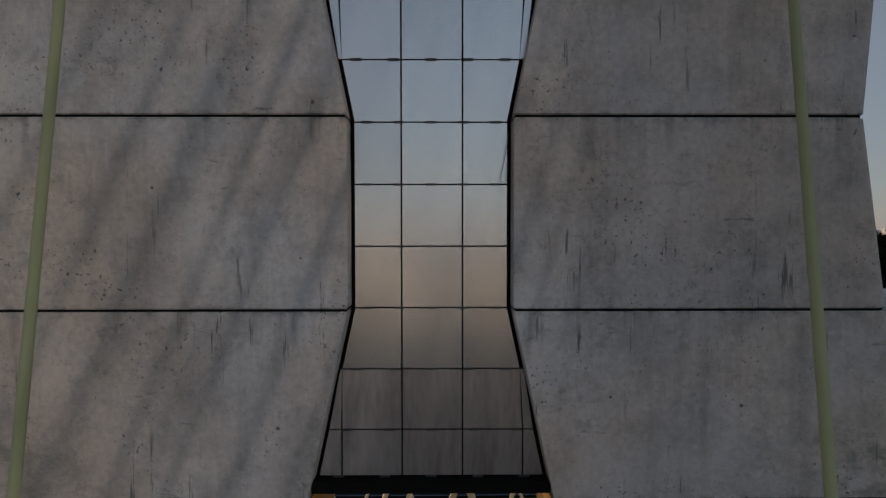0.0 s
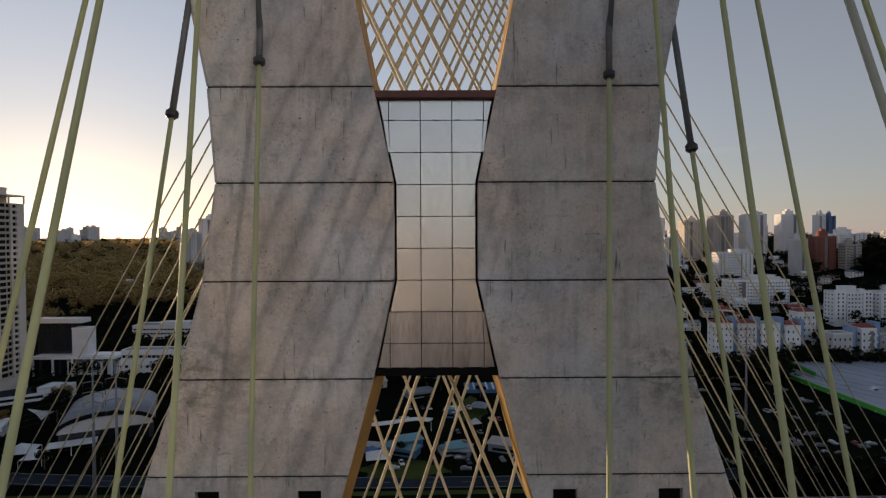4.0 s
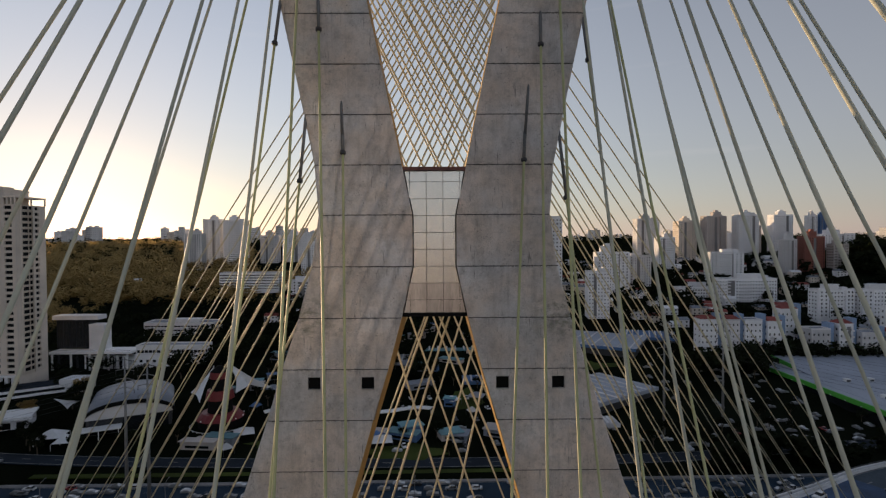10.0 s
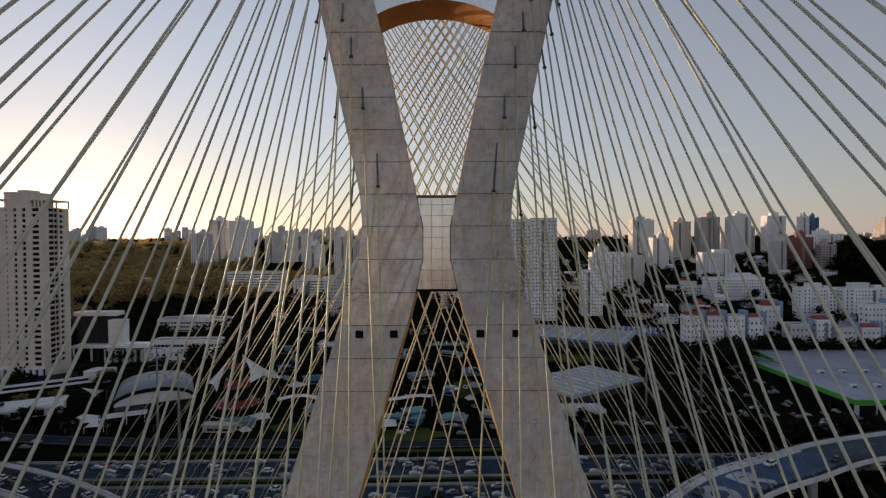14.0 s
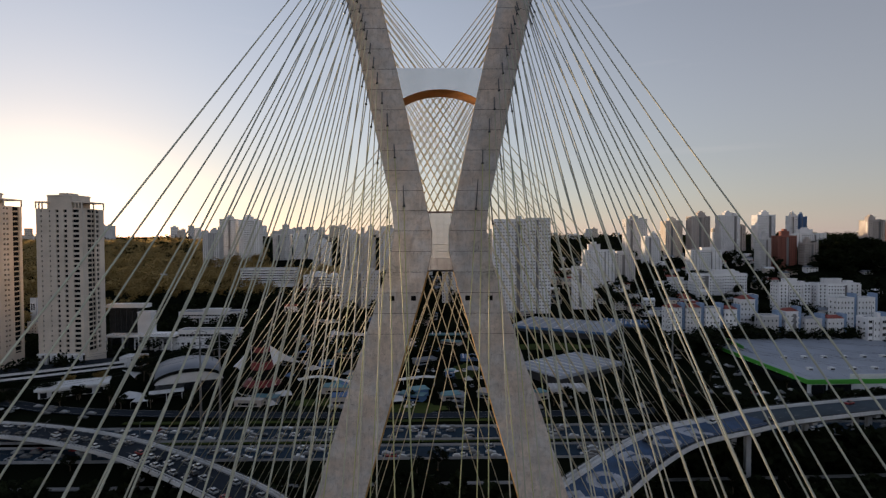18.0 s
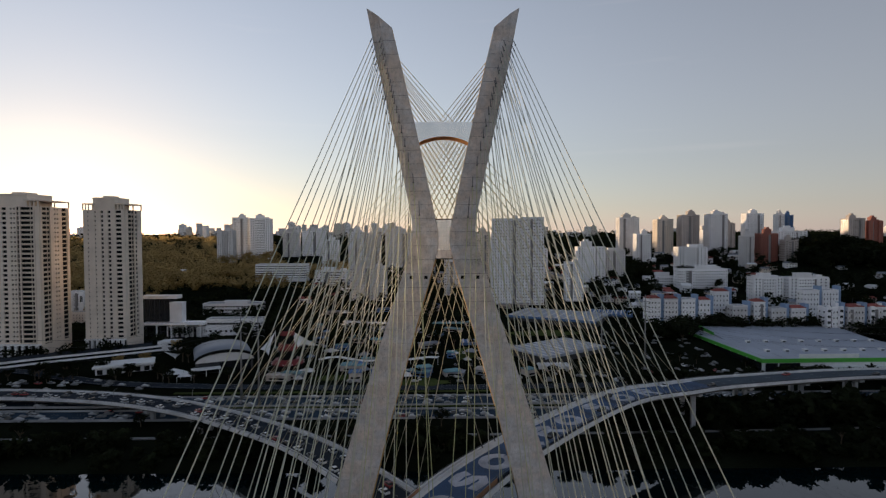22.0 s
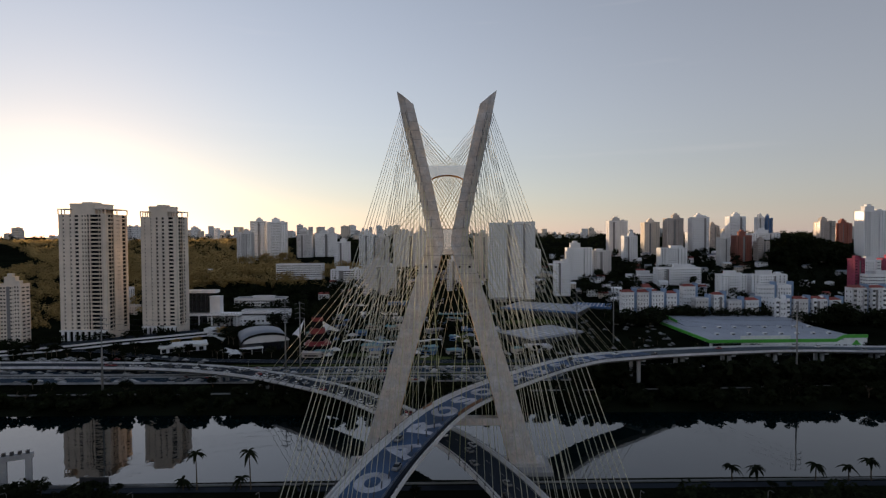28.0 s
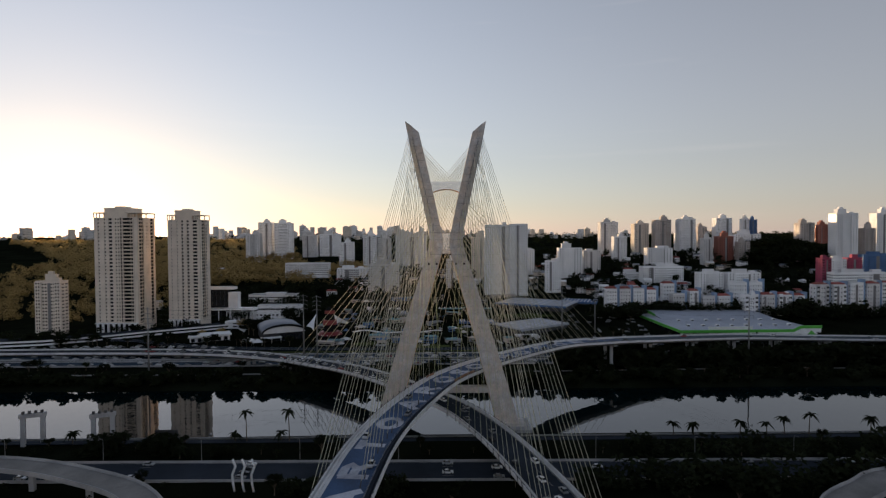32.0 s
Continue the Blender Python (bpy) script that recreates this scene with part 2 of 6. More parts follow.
        edge.inputs[1].default_value, edge.inputs[2].default_value = 0.955, 0.995
        l.new(fr_.outputs[0], edge.inputs[0])
        high = n.new("ShaderNodeMapRange")
        high.inputs[1].default_value, high.inputs[2].default_value = 60, 70
        l.new(sep.outputs["Z"], high.inputs[0])
        chips = both(field(3.2, 7, 0.47, 0.59, 0.6, shift=17), both(edge.outputs[0], high.outputs[0]))
        blot = both(field(2.6, 12, 0.56, 0.63, 0.36, shift=41, rough_=0.75), field(0.35, 3, 0.42, 0.62, 1.0, shift=51))
        crack = both(field(1.2, 9, 0.64, 0.68, 0.55, (0.8, 0.8, 3.2), shift=61), field(0.45, 3, 0.5, 0.6, 1.0, shift=71))
        grit = field(22, 3, 0.66, 0.71, 0.6, shift=81)
        low = n.new("ShaderNodeMapRange")
        low.inputs[1].default_value, low.inputs[2].default_value = 0.035, 0.004
        l.new(fr_.outputs[0], low.inputs[0])
        chips_low = both(field(3.6, 7, 0.5, 0.6, 0.55, shift=91), both(low.outputs[0], high.outputs[0]))
        # damp mould beside the joint under the waist, on the outer parts of the legs
        out_, up_to, from_ = n.new("ShaderNodeMath"), n.new("ShaderNodeMapRange"), n.new("ShaderNodeMapRange")
        out_.operation = "ABSOLUTE"
        l.new(sep.outputs["X"], out_.inputs[0])
        far_out = n.new("ShaderNodeMapRange")
        far_out.inputs[1].default_value, far_out.inputs[2].default_value = 5.5, 9.0
        l.new(out_.outputs[0], far_out.inputs[0])
        for q, lo, hi in ((from_, 74.6, 75.8), (up_to, 78.4, 77.4)):
            q.inputs[1].default_value, q.inputs[2].default_value = lo, hi
            l.new(sep.outputs["Z"], q.inputs[0])
        mould = both(field(1.5, 10, 0.44, 0.60, 0.75, (1, 1, 1.6), shift=101, rough_=0.7), both(far_out.outputs[0], both(from_.outputs[0], up_to.outputs[0])))
        film_ = n.new("ShaderNodeMix")
        film_.data_type = "RGBA"
        film_.inputs["B"].default_value = (0.15, 0.16, 0.11, 1)
        l.new(mould, film_.inputs["Factor"])
        l.new(out, film_.inputs["A"])
        out = film_.outputs["Result"]
        for fac in (patch, run.outputs[0], blot, crack, grit, chips_low, drip, speck, scratch, chips, hole.outputs[0]):
            mx2 = n.new("ShaderNodeMix")
            mx2.data_type = "RGBA"
            mx2.inputs["B"].default_value = (colour[0] * 0.2, colour[1] * 0.2, colour[2] * 0.2, 1)
            l.new(fac, mx2.inputs["Factor"])
            l.new(out, mx2.inputs["A"])
            out = mx2.outputs["Result"]
    l.new(out, b.inputs["Base Color"])
    if bump:
        bp = n.new("ShaderNodeBump")
        bp.inputs["Strength"].default_value, bp.inputs["Distance"].default_value = bump, 0.05
        l.new(small.outputs[0], bp.inputs["Height"])
        l.new(bp.outputs[0], b.inputs["Normal"])
    return m


CONCRETE = mat("concrete", (0.655, 0.62, 0.605), 0.85, var=0.15, scale=0.9, bump=0.2, grime=0.38, rnd=0.03, pits=True)
OCHRE = mat("ochre_cladding", (0.54, 0.32, 0.09), 0.6, var=0.15, scale=0.8)
JOINT = mat("joint_dark", (0.010, 0.010, 0.010), 0.95, spec=0.08)
PANEL = mat("polished_panel", (0.78, 0.78, 0.78), 0.22, metal=0.75, var=0.06, scale=0.6, rnd=0.05, streak=True)
# browner, streakier panel for the lower rows
PANEL_LOW = mat("low_row_panel", (0.70, 0.66, 0.65), 0.27, metal=0.7, var=0.18, scale=1.2, grime=0.6, streak=True)
STEEL_DARK = mat("steel_dark", (0.06, 0.06, 0.065), 0.5, metal=0.4)
ROOF_RED = mat("painted_beam", (0.16, 0.06, 0.05), 0.6, var=0.2)
# one sheath in three tints; the light's hue on each group is painted in
SHEATH_NEAR = mat("sheath_green_yellow", (0.50, 0.51, 0.27), 0.6, var=0.1, scale=0.5, fine=2.0)
SHEATH = mat("sheath_pale", (0.50, 0.50, 0.40), 0.6, var=0.08, scale=0.5, fine=2.0, rnd=0.1)
SHEATH_FAR = mat("sheath_straw", (0.58, 0.53, 0.37), 0.6, var=0.08, scale=0.5, fine=2.0)
GIRDER = mat("girder_concrete", (0.17, 0.16, 0.15), 0.9, var=0.25, scale=0.3, grime=0.4)
POLE = mat("pole_steel", (0.24, 0.24, 0.24), 0.6, metal=0.3, var=0.15)
ASPHALT = mat("asphalt", (0.022, 0.029, 0.040), 0.95, spec=0.1, var=0.2, scale=0.25, bump=0.2)
# blue of the reflected sky is put into this asphalt's colour
ASPHALT_BLUE = mat("asphalt_sky_tint", (0.022, 0.042, 0.066), 0.9, spec=0.12, var=0.2, scale=0.25, bump=0.2)
# pale colour holds the wet-looking sheen of the upper deck road
ASPHALT_PALE = mat("asphalt_sheen", (0.050, 0.070, 0.090), 0.85, spec=0.2, var=0.25, scale=0.2, bump=0.2, grime=0.3)
LINE = mat("road_paint", (0.30, 0.30, 0.29), 0.7, var=0.15)
BARRIER = mat("barrier_concrete", (0.36, 0.36, 0.37), 0.85, var=0.2, scale=0.3, grime=0.3)
DECK_PALE = mat("deck_concrete", (0.62, 0.62, 0.63), 0.85, var=0.15, scale=0.3, grime=0.35)
LAWN = mat("lawn", (0.050, 0.066, 0.014), 0.95, spec=0.1, var=0.4, scale=0.15, bump=0.4, fine=30)
RUST = mat("rust_panel", (0.26, 0.13, 0.07), 0.8, var=0.3, scale=1.0)
TEAL = mat("teal_sheet", (0.10, 0.26, 0.30), 0.6, var=0.15, scale=0.3, rnd=0.3)
PATHWAY = mat("path_paving", (0.20, 0.20, 0.20), 0.9, var=0.25, scale=0.3)
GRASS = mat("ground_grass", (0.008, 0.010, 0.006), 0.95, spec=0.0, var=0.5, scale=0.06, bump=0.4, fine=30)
# foliage in two colours: a near-black shaded tone and a warm sunlit tone
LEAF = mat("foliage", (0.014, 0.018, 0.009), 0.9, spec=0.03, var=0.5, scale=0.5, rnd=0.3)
LEAF_LIT = mat("foliage_lit", (0.16, 0.11, 0.04), 0.9, spec=0.1, var=0.4, scale=0.5, rnd=0.3)
BARK = mat("bark", (0.10, 0.075, 0.05), 0.95, var=0.3, scale=2)
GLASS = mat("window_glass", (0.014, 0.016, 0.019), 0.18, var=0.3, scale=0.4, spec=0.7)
# darker copy of the glass; the shade inside the loggias is put into its colour
GLASS_SHADE = mat("loggia_shade_glass", (0.006, 0.006, 0.007), 0.5, var=0.3, scale=0.4, spec=0.12)
RECESS = mat("shaded_render", (0.22, 0.21, 0.21), 0.8, var=0.15, scale=0.3)
# pale renders carry some of the distance haze in their colour
WHITE = mat("white_render", (0.86, 0.85, 0.86), 0.85, var=0.10, scale=0.25, rnd=0.12)
CREAM = mat("cream_render", (0.76, 0.66, 0.57), 0.85, var=0.10, scale=0.25, rnd=0.08)
GREYW = mat("grey_render", (0.68, 0.66, 0.66), 0.85, var=0.12, scale=0.25, rnd=0.2)
BRICK = mat("red_render", (0.34, 0.12, 0.09), 0.85, var=0.15, scale=0.3, rnd=0.1)
BROWN = mat("brown_render", (0.50, 0.44, 0.41), 0.85, var=0.15, scale=0.3, rnd=0.15)
PINK = mat("pink_render", (0.36, 0.06, 0.11), 0.85, var=0.12, scale=0.3)
BLUE = mat("blue_render", (0.08, 0.17, 0.34), 0.8, var=0.12, scale=0.3, rnd=0.1)
STAIR_BLUE = mat("stair_paint", (0.24, 0.34, 0.50), 0.85, var=0.15, scale=0.3, grime=0.3)
TILE = mat("tile_roof", (0.30, 0.07, 0.055), 0.85, var=0.2, scale=0.6, rnd=0.15)
ROOFING = mat("grey_roofing", (0.24, 0.26, 0.30), 0.6, var=0.12, scale=0.12, grime=0.3)
STORE_ROOF = mat("pale_sheet_roofing", (0.36, 0.39, 0.46), 0.55, var=0.12, scale=0.12, grime=0.2)
GREEN = mat("green_paint", (0.07, 0.42, 0.05), 0.5, var=0.06)
SHINY_WHITE = mat("white_sheet", (0.80, 0.80, 0.80), 0.5, var=0.06)
RED = mat("red_paint", (0.18, 0.012, 0.014), 0.5, var=0.1)
RUBBER = mat("rubber", (0.02, 0.02, 0.02), 0.9)

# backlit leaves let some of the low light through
for leaf_, through_, share_ in ((LEAF_LIT, (0.62, 0.44, 0.19, 1), 0.62), (LEAF, (0.03, 0.04, 0.01, 1), 0.15)):
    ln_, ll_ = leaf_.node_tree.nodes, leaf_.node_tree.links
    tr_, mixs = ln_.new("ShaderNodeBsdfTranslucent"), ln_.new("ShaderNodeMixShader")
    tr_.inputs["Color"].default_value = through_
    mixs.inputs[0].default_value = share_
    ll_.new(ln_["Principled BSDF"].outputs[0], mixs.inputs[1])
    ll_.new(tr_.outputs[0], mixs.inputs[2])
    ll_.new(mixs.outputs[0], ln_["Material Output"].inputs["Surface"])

water = bpy.data.materials.new("river_water")
water.use_nodes = True
n_, l_ = water.node_tree.nodes, water.node_tree.links
b_ = n_["Principled BSDF"]
b_.inputs["Base Color"].default_value = (0.001, 0.006, 0.008, 1)
b_.inputs["Roughness"].default_value, b_.inputs["IOR"].default_value = 0.02, 1.95
t_ = n_.new("ShaderNodeTexCoord")
no_ = n_.new("ShaderNodeTexNoise")
no_.inputs["Scale"].default_value, no_.inputs["Detail"].default_value = 0.16, 2
bp_ = n_.new("ShaderNodeBump")
bp_.inputs["Strength"].default_value, bp_.inputs["Distance"].default_value = 0.35, 0.08
l_.new(t_.outputs["Object"], no_.inputs[0])
l_.new(no_.outputs[0], bp_.inputs["Height"])
l_.new(bp_.outputs[0], b_.inputs["Normal"])


# ---- mesh tools ----
class Shape:
    """Collects corners and faces of one mesh."""

    def __init__(self):
        self.v, self.f = [], []

    def add(self, vs, fs):
        k = len(self.v)
        self.v += [tuple(p) for p in vs]
        self.f += [tuple(i + k for i in f) for f in fs]
        return self

    def box(self, x0, x1, y0, y1, z0, z1, m=None):
        vs = [Vector((x, y, z)) for z in (z0, z1) for x, y in ((x0, y0), (x1, y0), (x1, y1), (x0, y1))]
        if m:
            vs = [m @ p for p in vs]
        return self.add(vs, [(3, 2, 1, 0), (4, 5, 6, 7), (0, 1, 5, 4), (1, 2, 6, 5), (2, 3, 7, 6), (3, 0, 4, 7)])

    def loft(self, rings, cap=True):
        n = len(rings[0])
        fs = []
        for r in range(len(rings) - 1):
            for i in range(n):
                j = (i + 1) % n
                fs.append((r * n + i, r * n + j, r * n + n + j, r * n + n + i))
        if cap:
            fs.append(tuple(range(n - 1, -1, -1)))
            fs.append(tuple(range((len(rings) - 1) * n, len(rings) * n)))
        return self.add([p for r in rings for p in r], fs)

    def tube(self, points, radii, n=8):
        pts = [Vector(p) for p in points]
        if not isinstance(radii, (list, tuple)):
            radii = [radii] * len(pts)
        rings = []
        for i, p in enumerate(pts):
            d = (pts[min(i + 1, len(pts) - 1)] - pts[max(i - 1, 0)]).normalized()
            u = d.cross(Vector((0, 1, 0)) if abs(d.y) < 0.9 else Vector((1, 0, 0))).normalized()
            w = d.cross(u)
            rings.append([p + (u * math.cos(k * math.tau / n) + w * math.sin(k * math.tau / n)) * radii[i] for k in range(n)])
        return self.loft(rings)

    def mesh(self, name, material, smooth_faces=False):
        me = bpy.data.meshes.new(name)
        me.from_pydata(self.v, [], self.f)
        me.materials.append(material)
        if smooth_faces:
            me.polygons.foreach_set("use_smooth", [True] * len(me.polygons))
        me.update()
        return me


def fix_normals(me):
    bm = bmesh.new()
    bm.from_mesh(me)
    bmesh.ops.recalc_face_normals(bm, faces=bm.faces)
    bm.to_mesh(me)
    bm.free()
    return me


def part(name, shape, material, parent, label="", smooth_faces=False, kind=""):
    me = shape if isinstance(shape, bpy.types.Mesh) else fix_normals(shape.mesh(name, material, smooth_faces))
    ob = new(name, me)
    ob.parent = parent
    if label:
        ob["label"] = label
    if kind:
        ob["kind"] = kind
    return ob


def thing(name, label, category, at=(0, 0, 0), rz=0, group="", kind=""):
    ob = new(name)
    ob.matrix_basis = pose(*at, 0, 0, rz)
    return tagged(ob, label, category, group, kind)


def solid(name, shape, material, label, category, kind="", smooth_faces=False, group=""):
    ob = new(name, fix_normals(shape.mesh(name, material, smooth_faces)))
    return tagged(ob, label, category, group, kind)


# ---- ground and river ----
def axis(*spans):
    out = []
    for a, b, step in spans:
        n = max(1, round((b - a) / step))
        out += [a + (b - a) * i / n for i in range(n)]
    return out + [spans[-1][1]]


xs = axis((-4800, -1600, 200), (-1600, -500, 50), (-500, 500, 20), (500, 1600, 50), (1600, 4800, 200))
ys = axis((-4800, -600, 300), (-600, -30, 30), (-30, 0, 1.5), (0, 50, 10), (50, 90, 2), (90, 1300, 20), (1300, 4800, 100))
land = Shape()
nx = len(xs)
land.add([(x, y, terrain(x, y)) for y in ys for x in xs],
         [(j * nx + i, j * nx + i + 1, (j + 1) * nx + i + 1, (j + 1) * nx + i) for j in range(len(ys) - 1) for i in range(nx - 1)])
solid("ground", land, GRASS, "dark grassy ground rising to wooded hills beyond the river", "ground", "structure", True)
river = Shape().box(-4700, 4700, NEAR_BANK - 70, FAR_BANK + 85, W - 0.5, W)
solid("water", river, water, "still dark river water mirroring sky and towers", "river", "structure")

# ---- tower ----
LIFT, Z0 = 3.56, 80.02
OUTLINE = [(-9, 35.9, 24.8), (10.2, 30.2, 20.1), (32.3, 23.6, 14.75), (57.4, 15.6, 7.7), (69.6, 11.6, 4.25), (72.9, 10.6, 3.25), (76.46, 9.43, 2.3), (80.02, 8.47, 1.53),
           (83.58, 7.97, 1.53), (87.14, 8.23, 2.25), (92.8, 9.37, 3.4), (105.2, 12.0, 6.05), (128, 17.1, 11.2), (133.4, 18.1, 12.6), (142, 19.75, 14.0)]


def leg_edges(z):
    """Outer and inner half widths of the tower at a height."""
    for (a, o1, i1), (b, o2, i2) in zip(OUTLINE, OUTLINE[1:]):
        if z <= b:
            k = (z - a) / (b - a)
            return o1 + (o2 - o1) * k, i1 + (i2 - i1) * k
    return OUTLINE[-1][1:]


def joint_height(k):
    """Height of a pour joint; the lifts are a little lower where the legs lean apart above the waist."""
    return Z0 + k * LIFT if k < 2 else Z0 + LIFT + (k - 1) * 3.44


def leg_depth(z):
    return 3.2 + 2.4 * smooth(70, -5, z) + 2.4 * smooth(92, 107, z)


def leg_ring(side, z, inset=0.0, top=None):
    o, i = leg_edges(z)
    c = 0.12 + 2.6 * smooth(94, 132, z)
    d = leg_depth(z)
    o, i = o - inset, i + inset
    ring = [(i, inset), (o - c, inset), (o, inset + c * 0.62), (o, d - inset), (i, d - inset)]
    if top is not None:
        out = []
        for x, y in ring:
            out.append((side * x, y, top(x)))
        return out
    return [(side * x, y, z) for x, y in ring]


def holed_lift(sh, side, z0, z1):
    """The lift with two square openings, each running deep into the leg."""
    za, zb, hs = 71.52, 72.38, 0.44
    far_x = 8.54 if side > 0 else 8.38
    zs = [z0 + 0.045, za, zb, z1 - 0.045]

    def xs_at(z):
        o, i = leg_edges(z)
        return [i, 4.67 - hs, 4.67 + hs, far_x - hs, far_x + hs, o - 0.12]
    rows = [[(side * x, 0, z) for x in xs_at(z)] for z in zs]
    vs = [p for r in rows for p in r]
    sh.add(vs, [(6 * r + c, 6 * r + c + 1, 6 * r + c + 7, 6 * r + c + 6) for r in range(3) for c in range(5) if not (r == 1 and c in (1, 3))])
    for hx in (4.67, far_x):
        a = [(side * (hx + u), y, z) for y in (0, 1.6) for u, z in ((-hs, za), (hs, za), (hs, zb), (-hs, zb))]
        sh.add(a, [(0, 1, 5, 4), (1, 2, 6, 5), (2, 3, 7, 6), (3, 0, 4, 7), (4, 5, 6, 7)])
    rings = [leg_ring(side, z0, 0.06)] + [leg_ring(side, z) for z in zs] + [leg_ring(side, z1, 0.06)]
    n = 5
    vs = [p for r in rings for p in r]
    fs = []
    for r in range(len(rings) - 1):
        for i in range(n):
            if i == 0 and 1 <= r <= 3:
                continue
            fs.append((r * n + i, r * n + (i + 1) % n, r * n + n + (i + 1) % n, r * n + n + i))
    sh.add(vs, fs)


tower = thing("bridge_tower", "tall X-shaped raw concrete bridge tower with horizontal pour joints", "bridge tower")
for side in (-1, 1):
    for k in range(-24, 16):
        z0, z1 = joint_height(k), joint_height(k + 1)
        z0 = max(z0, W - 0.6)
        sh = Shape()
        if k == 15:
            o, i = leg_edges(z0)
            tipz = lambda x: 135.0 + (x - 12.92) / 6.53 * 5.5
            sh.loft([leg_ring(side, z0, 0.05), leg_ring(side, z0 + 0.05), leg_ring(side, 135.0, 0, lambda x: min(135.0, tipz(x) + 0.0) if x < 13.2 else 135.0),
                     [(side * x, y, tipz(x)) for x, y in ((12.92, 0), (16.7, 0), (19.45, 1.7), (19.45, 5.6), (12.92, 5.6))]])
        else:
            mids = [z0 + (z1 - z0) * j / 3 for j in (1, 2)] if -1 <= k <= 4 else []
            g0, g1 = 0.045 if k > -5 else 0.012, 0.045 if k > -6 else 0.012
            rings = [leg_ring(side, z0, 0.06), leg_ring(side, z0 + g0)] + [leg_ring(side, z) for z in mids] + [leg_ring(side, z1 - g1), leg_ring(side, z1, 0.06)]
            if k == -3:
                holed_lift(sh, side, z0, z1)
            else:
                sh.loft(rings)
        part("concrete_lift", sh, CONCRETE, tower)
        if k < 15:
            part("joint_seal", Shape().loft([leg_ring(side, z1 - 0.032, 0.03), leg_ring(side, z1 + 0.03, 0.03)]), JOINT, tower)
    for za, zb in ((W, 76.4), (86.9, 134.6)):
        # painted lining of the inner faces
        n_s = max(2, int((zb - za) / 3.56))
        lin = Shape()
        rr = []
        for j in range(n_s + 1):
            zz = za + (zb - za) * j / n_s
            i_, d_ = leg_edges(zz)[1], leg_depth(zz)
            splay = 0.03 if za > 0 else 0.27 if side < 0 else 0.16
            rr.append([(side * (i_ - 0.03), 0.12, zz), (side * (i_ - splay), d_ - 0.1, zz), (side * (i_ + 0.05), d_ - 0.1, zz), (side * (i_ + 0.05), 0.12, zz)])
        lin.loft(rr)
        part("inner_lining", lin, OCHRE, tower, "ochre-painted inner face lining")

# waist infill: polished panels three wide between the legs, set back from the face
PZ0, PZ1, PROW = 76.75, 86.65, 1.173


def clip_cell(x0, x1, z0, z1, inset):
    """The part of a panel cell that lies between the legs."""
    def half(z):
        return leg_edges(z)[1] + inset
    pts = []
    zs = sorted({z0, z1, *[z for z in (80.02, 83.58) if z0 < z < z1]})
    left = [(max(x0, -half(z)), z) for z in zs]
    right = [(min(x1, half(z)), z) for z in zs]
    if all(r[0] - l[0] < 0.02 for l, r in zip(left, right)):
        return None
    pts = [(min(l[0], r[0]), l[1]) for l, r in zip(left, right)] + [(max(l[0], r[0]), r[1]) for l, r in reversed(list(zip(left, right)))]
    return pts


backing = Shape()
half_at = [(z_, leg_edges(z_)[1]) for z_ in (PZ0, 80.02, 83.58, PZ1)]
outline_ = [(-h_, z_) for z_, h_ in half_at] + [(h_, z_) for z_, h_ in reversed(half_at)]
backing.loft([[(x_, y_, z_) for x_, z_ in outline_] for y_ in (0.5, 2.9)])
part("waist_wall", backing, JOINT, tower, "dark recessed backing of the waist panels")
rows = [PZ0 + 0.02]
z = 81.8 - 3.5 * PROW - 0.02
while z < PZ1 - 0.1:
    if z > PZ0 + 0.3:
        rows.append(z)
    z += PROW
rows.append(PZ1 - 0.02)
cols = [-3.2, -1.72, -0.56, 0.60, 1.76, 3.2]
for r0, r1 in zip(rows, rows[1:]):
    for c0, c1 in zip(cols, cols[1:]):
        g = 0.014
        pts = clip_cell(c0 + g, c1 - g, r0 + g, r1 - g, -0.085)
        if not pts:
            continue
        tilt = random.uniform(-0.006, 0.006)
        sh = Shape().loft([[(x, 0.50, z) for x, z in pts], [(x, 0.40 + tilt * (z - r0), z) for x, z in pts], [(x * 0.995 + (c0 + c1) * 0.0025, 0.385 + tilt * (z - r0), z) for x, z in pts]])
        part("metal_panel", sh, PANEL_LOW if r1 < 79.2 else PANEL, tower)
    hw = leg_edges(r0)[1]
    clips = Shape()
    for k in range(5):
        cx = -hw + 2 * hw * (k + 0.5) / 5
        clips.box(cx - 0.10, cx + 0.10, 0.35, 0.39, r0 - 0.018, r0 + 0.018)
    part("fixing_clip", clips, STEEL_DARK, tower, kind="stuff")
hb = leg_edges(PZ0)[1]
part("bottom_sill", Shape().box(-hb - 0.02, hb + 0.02, 0.16, 3.0, PZ0 - 0.22, PZ0), JOINT, tower, "black steel sill under the waist panels")
ht = leg_edges(PZ1)[1]
part("top_sill", Shape().box(-ht - 0.05, ht + 0.05, 0.05, 3.0, PZ1, PZ1 + 0.24), ROOF_RED, tower, "dark red painted sill above the waist panels")

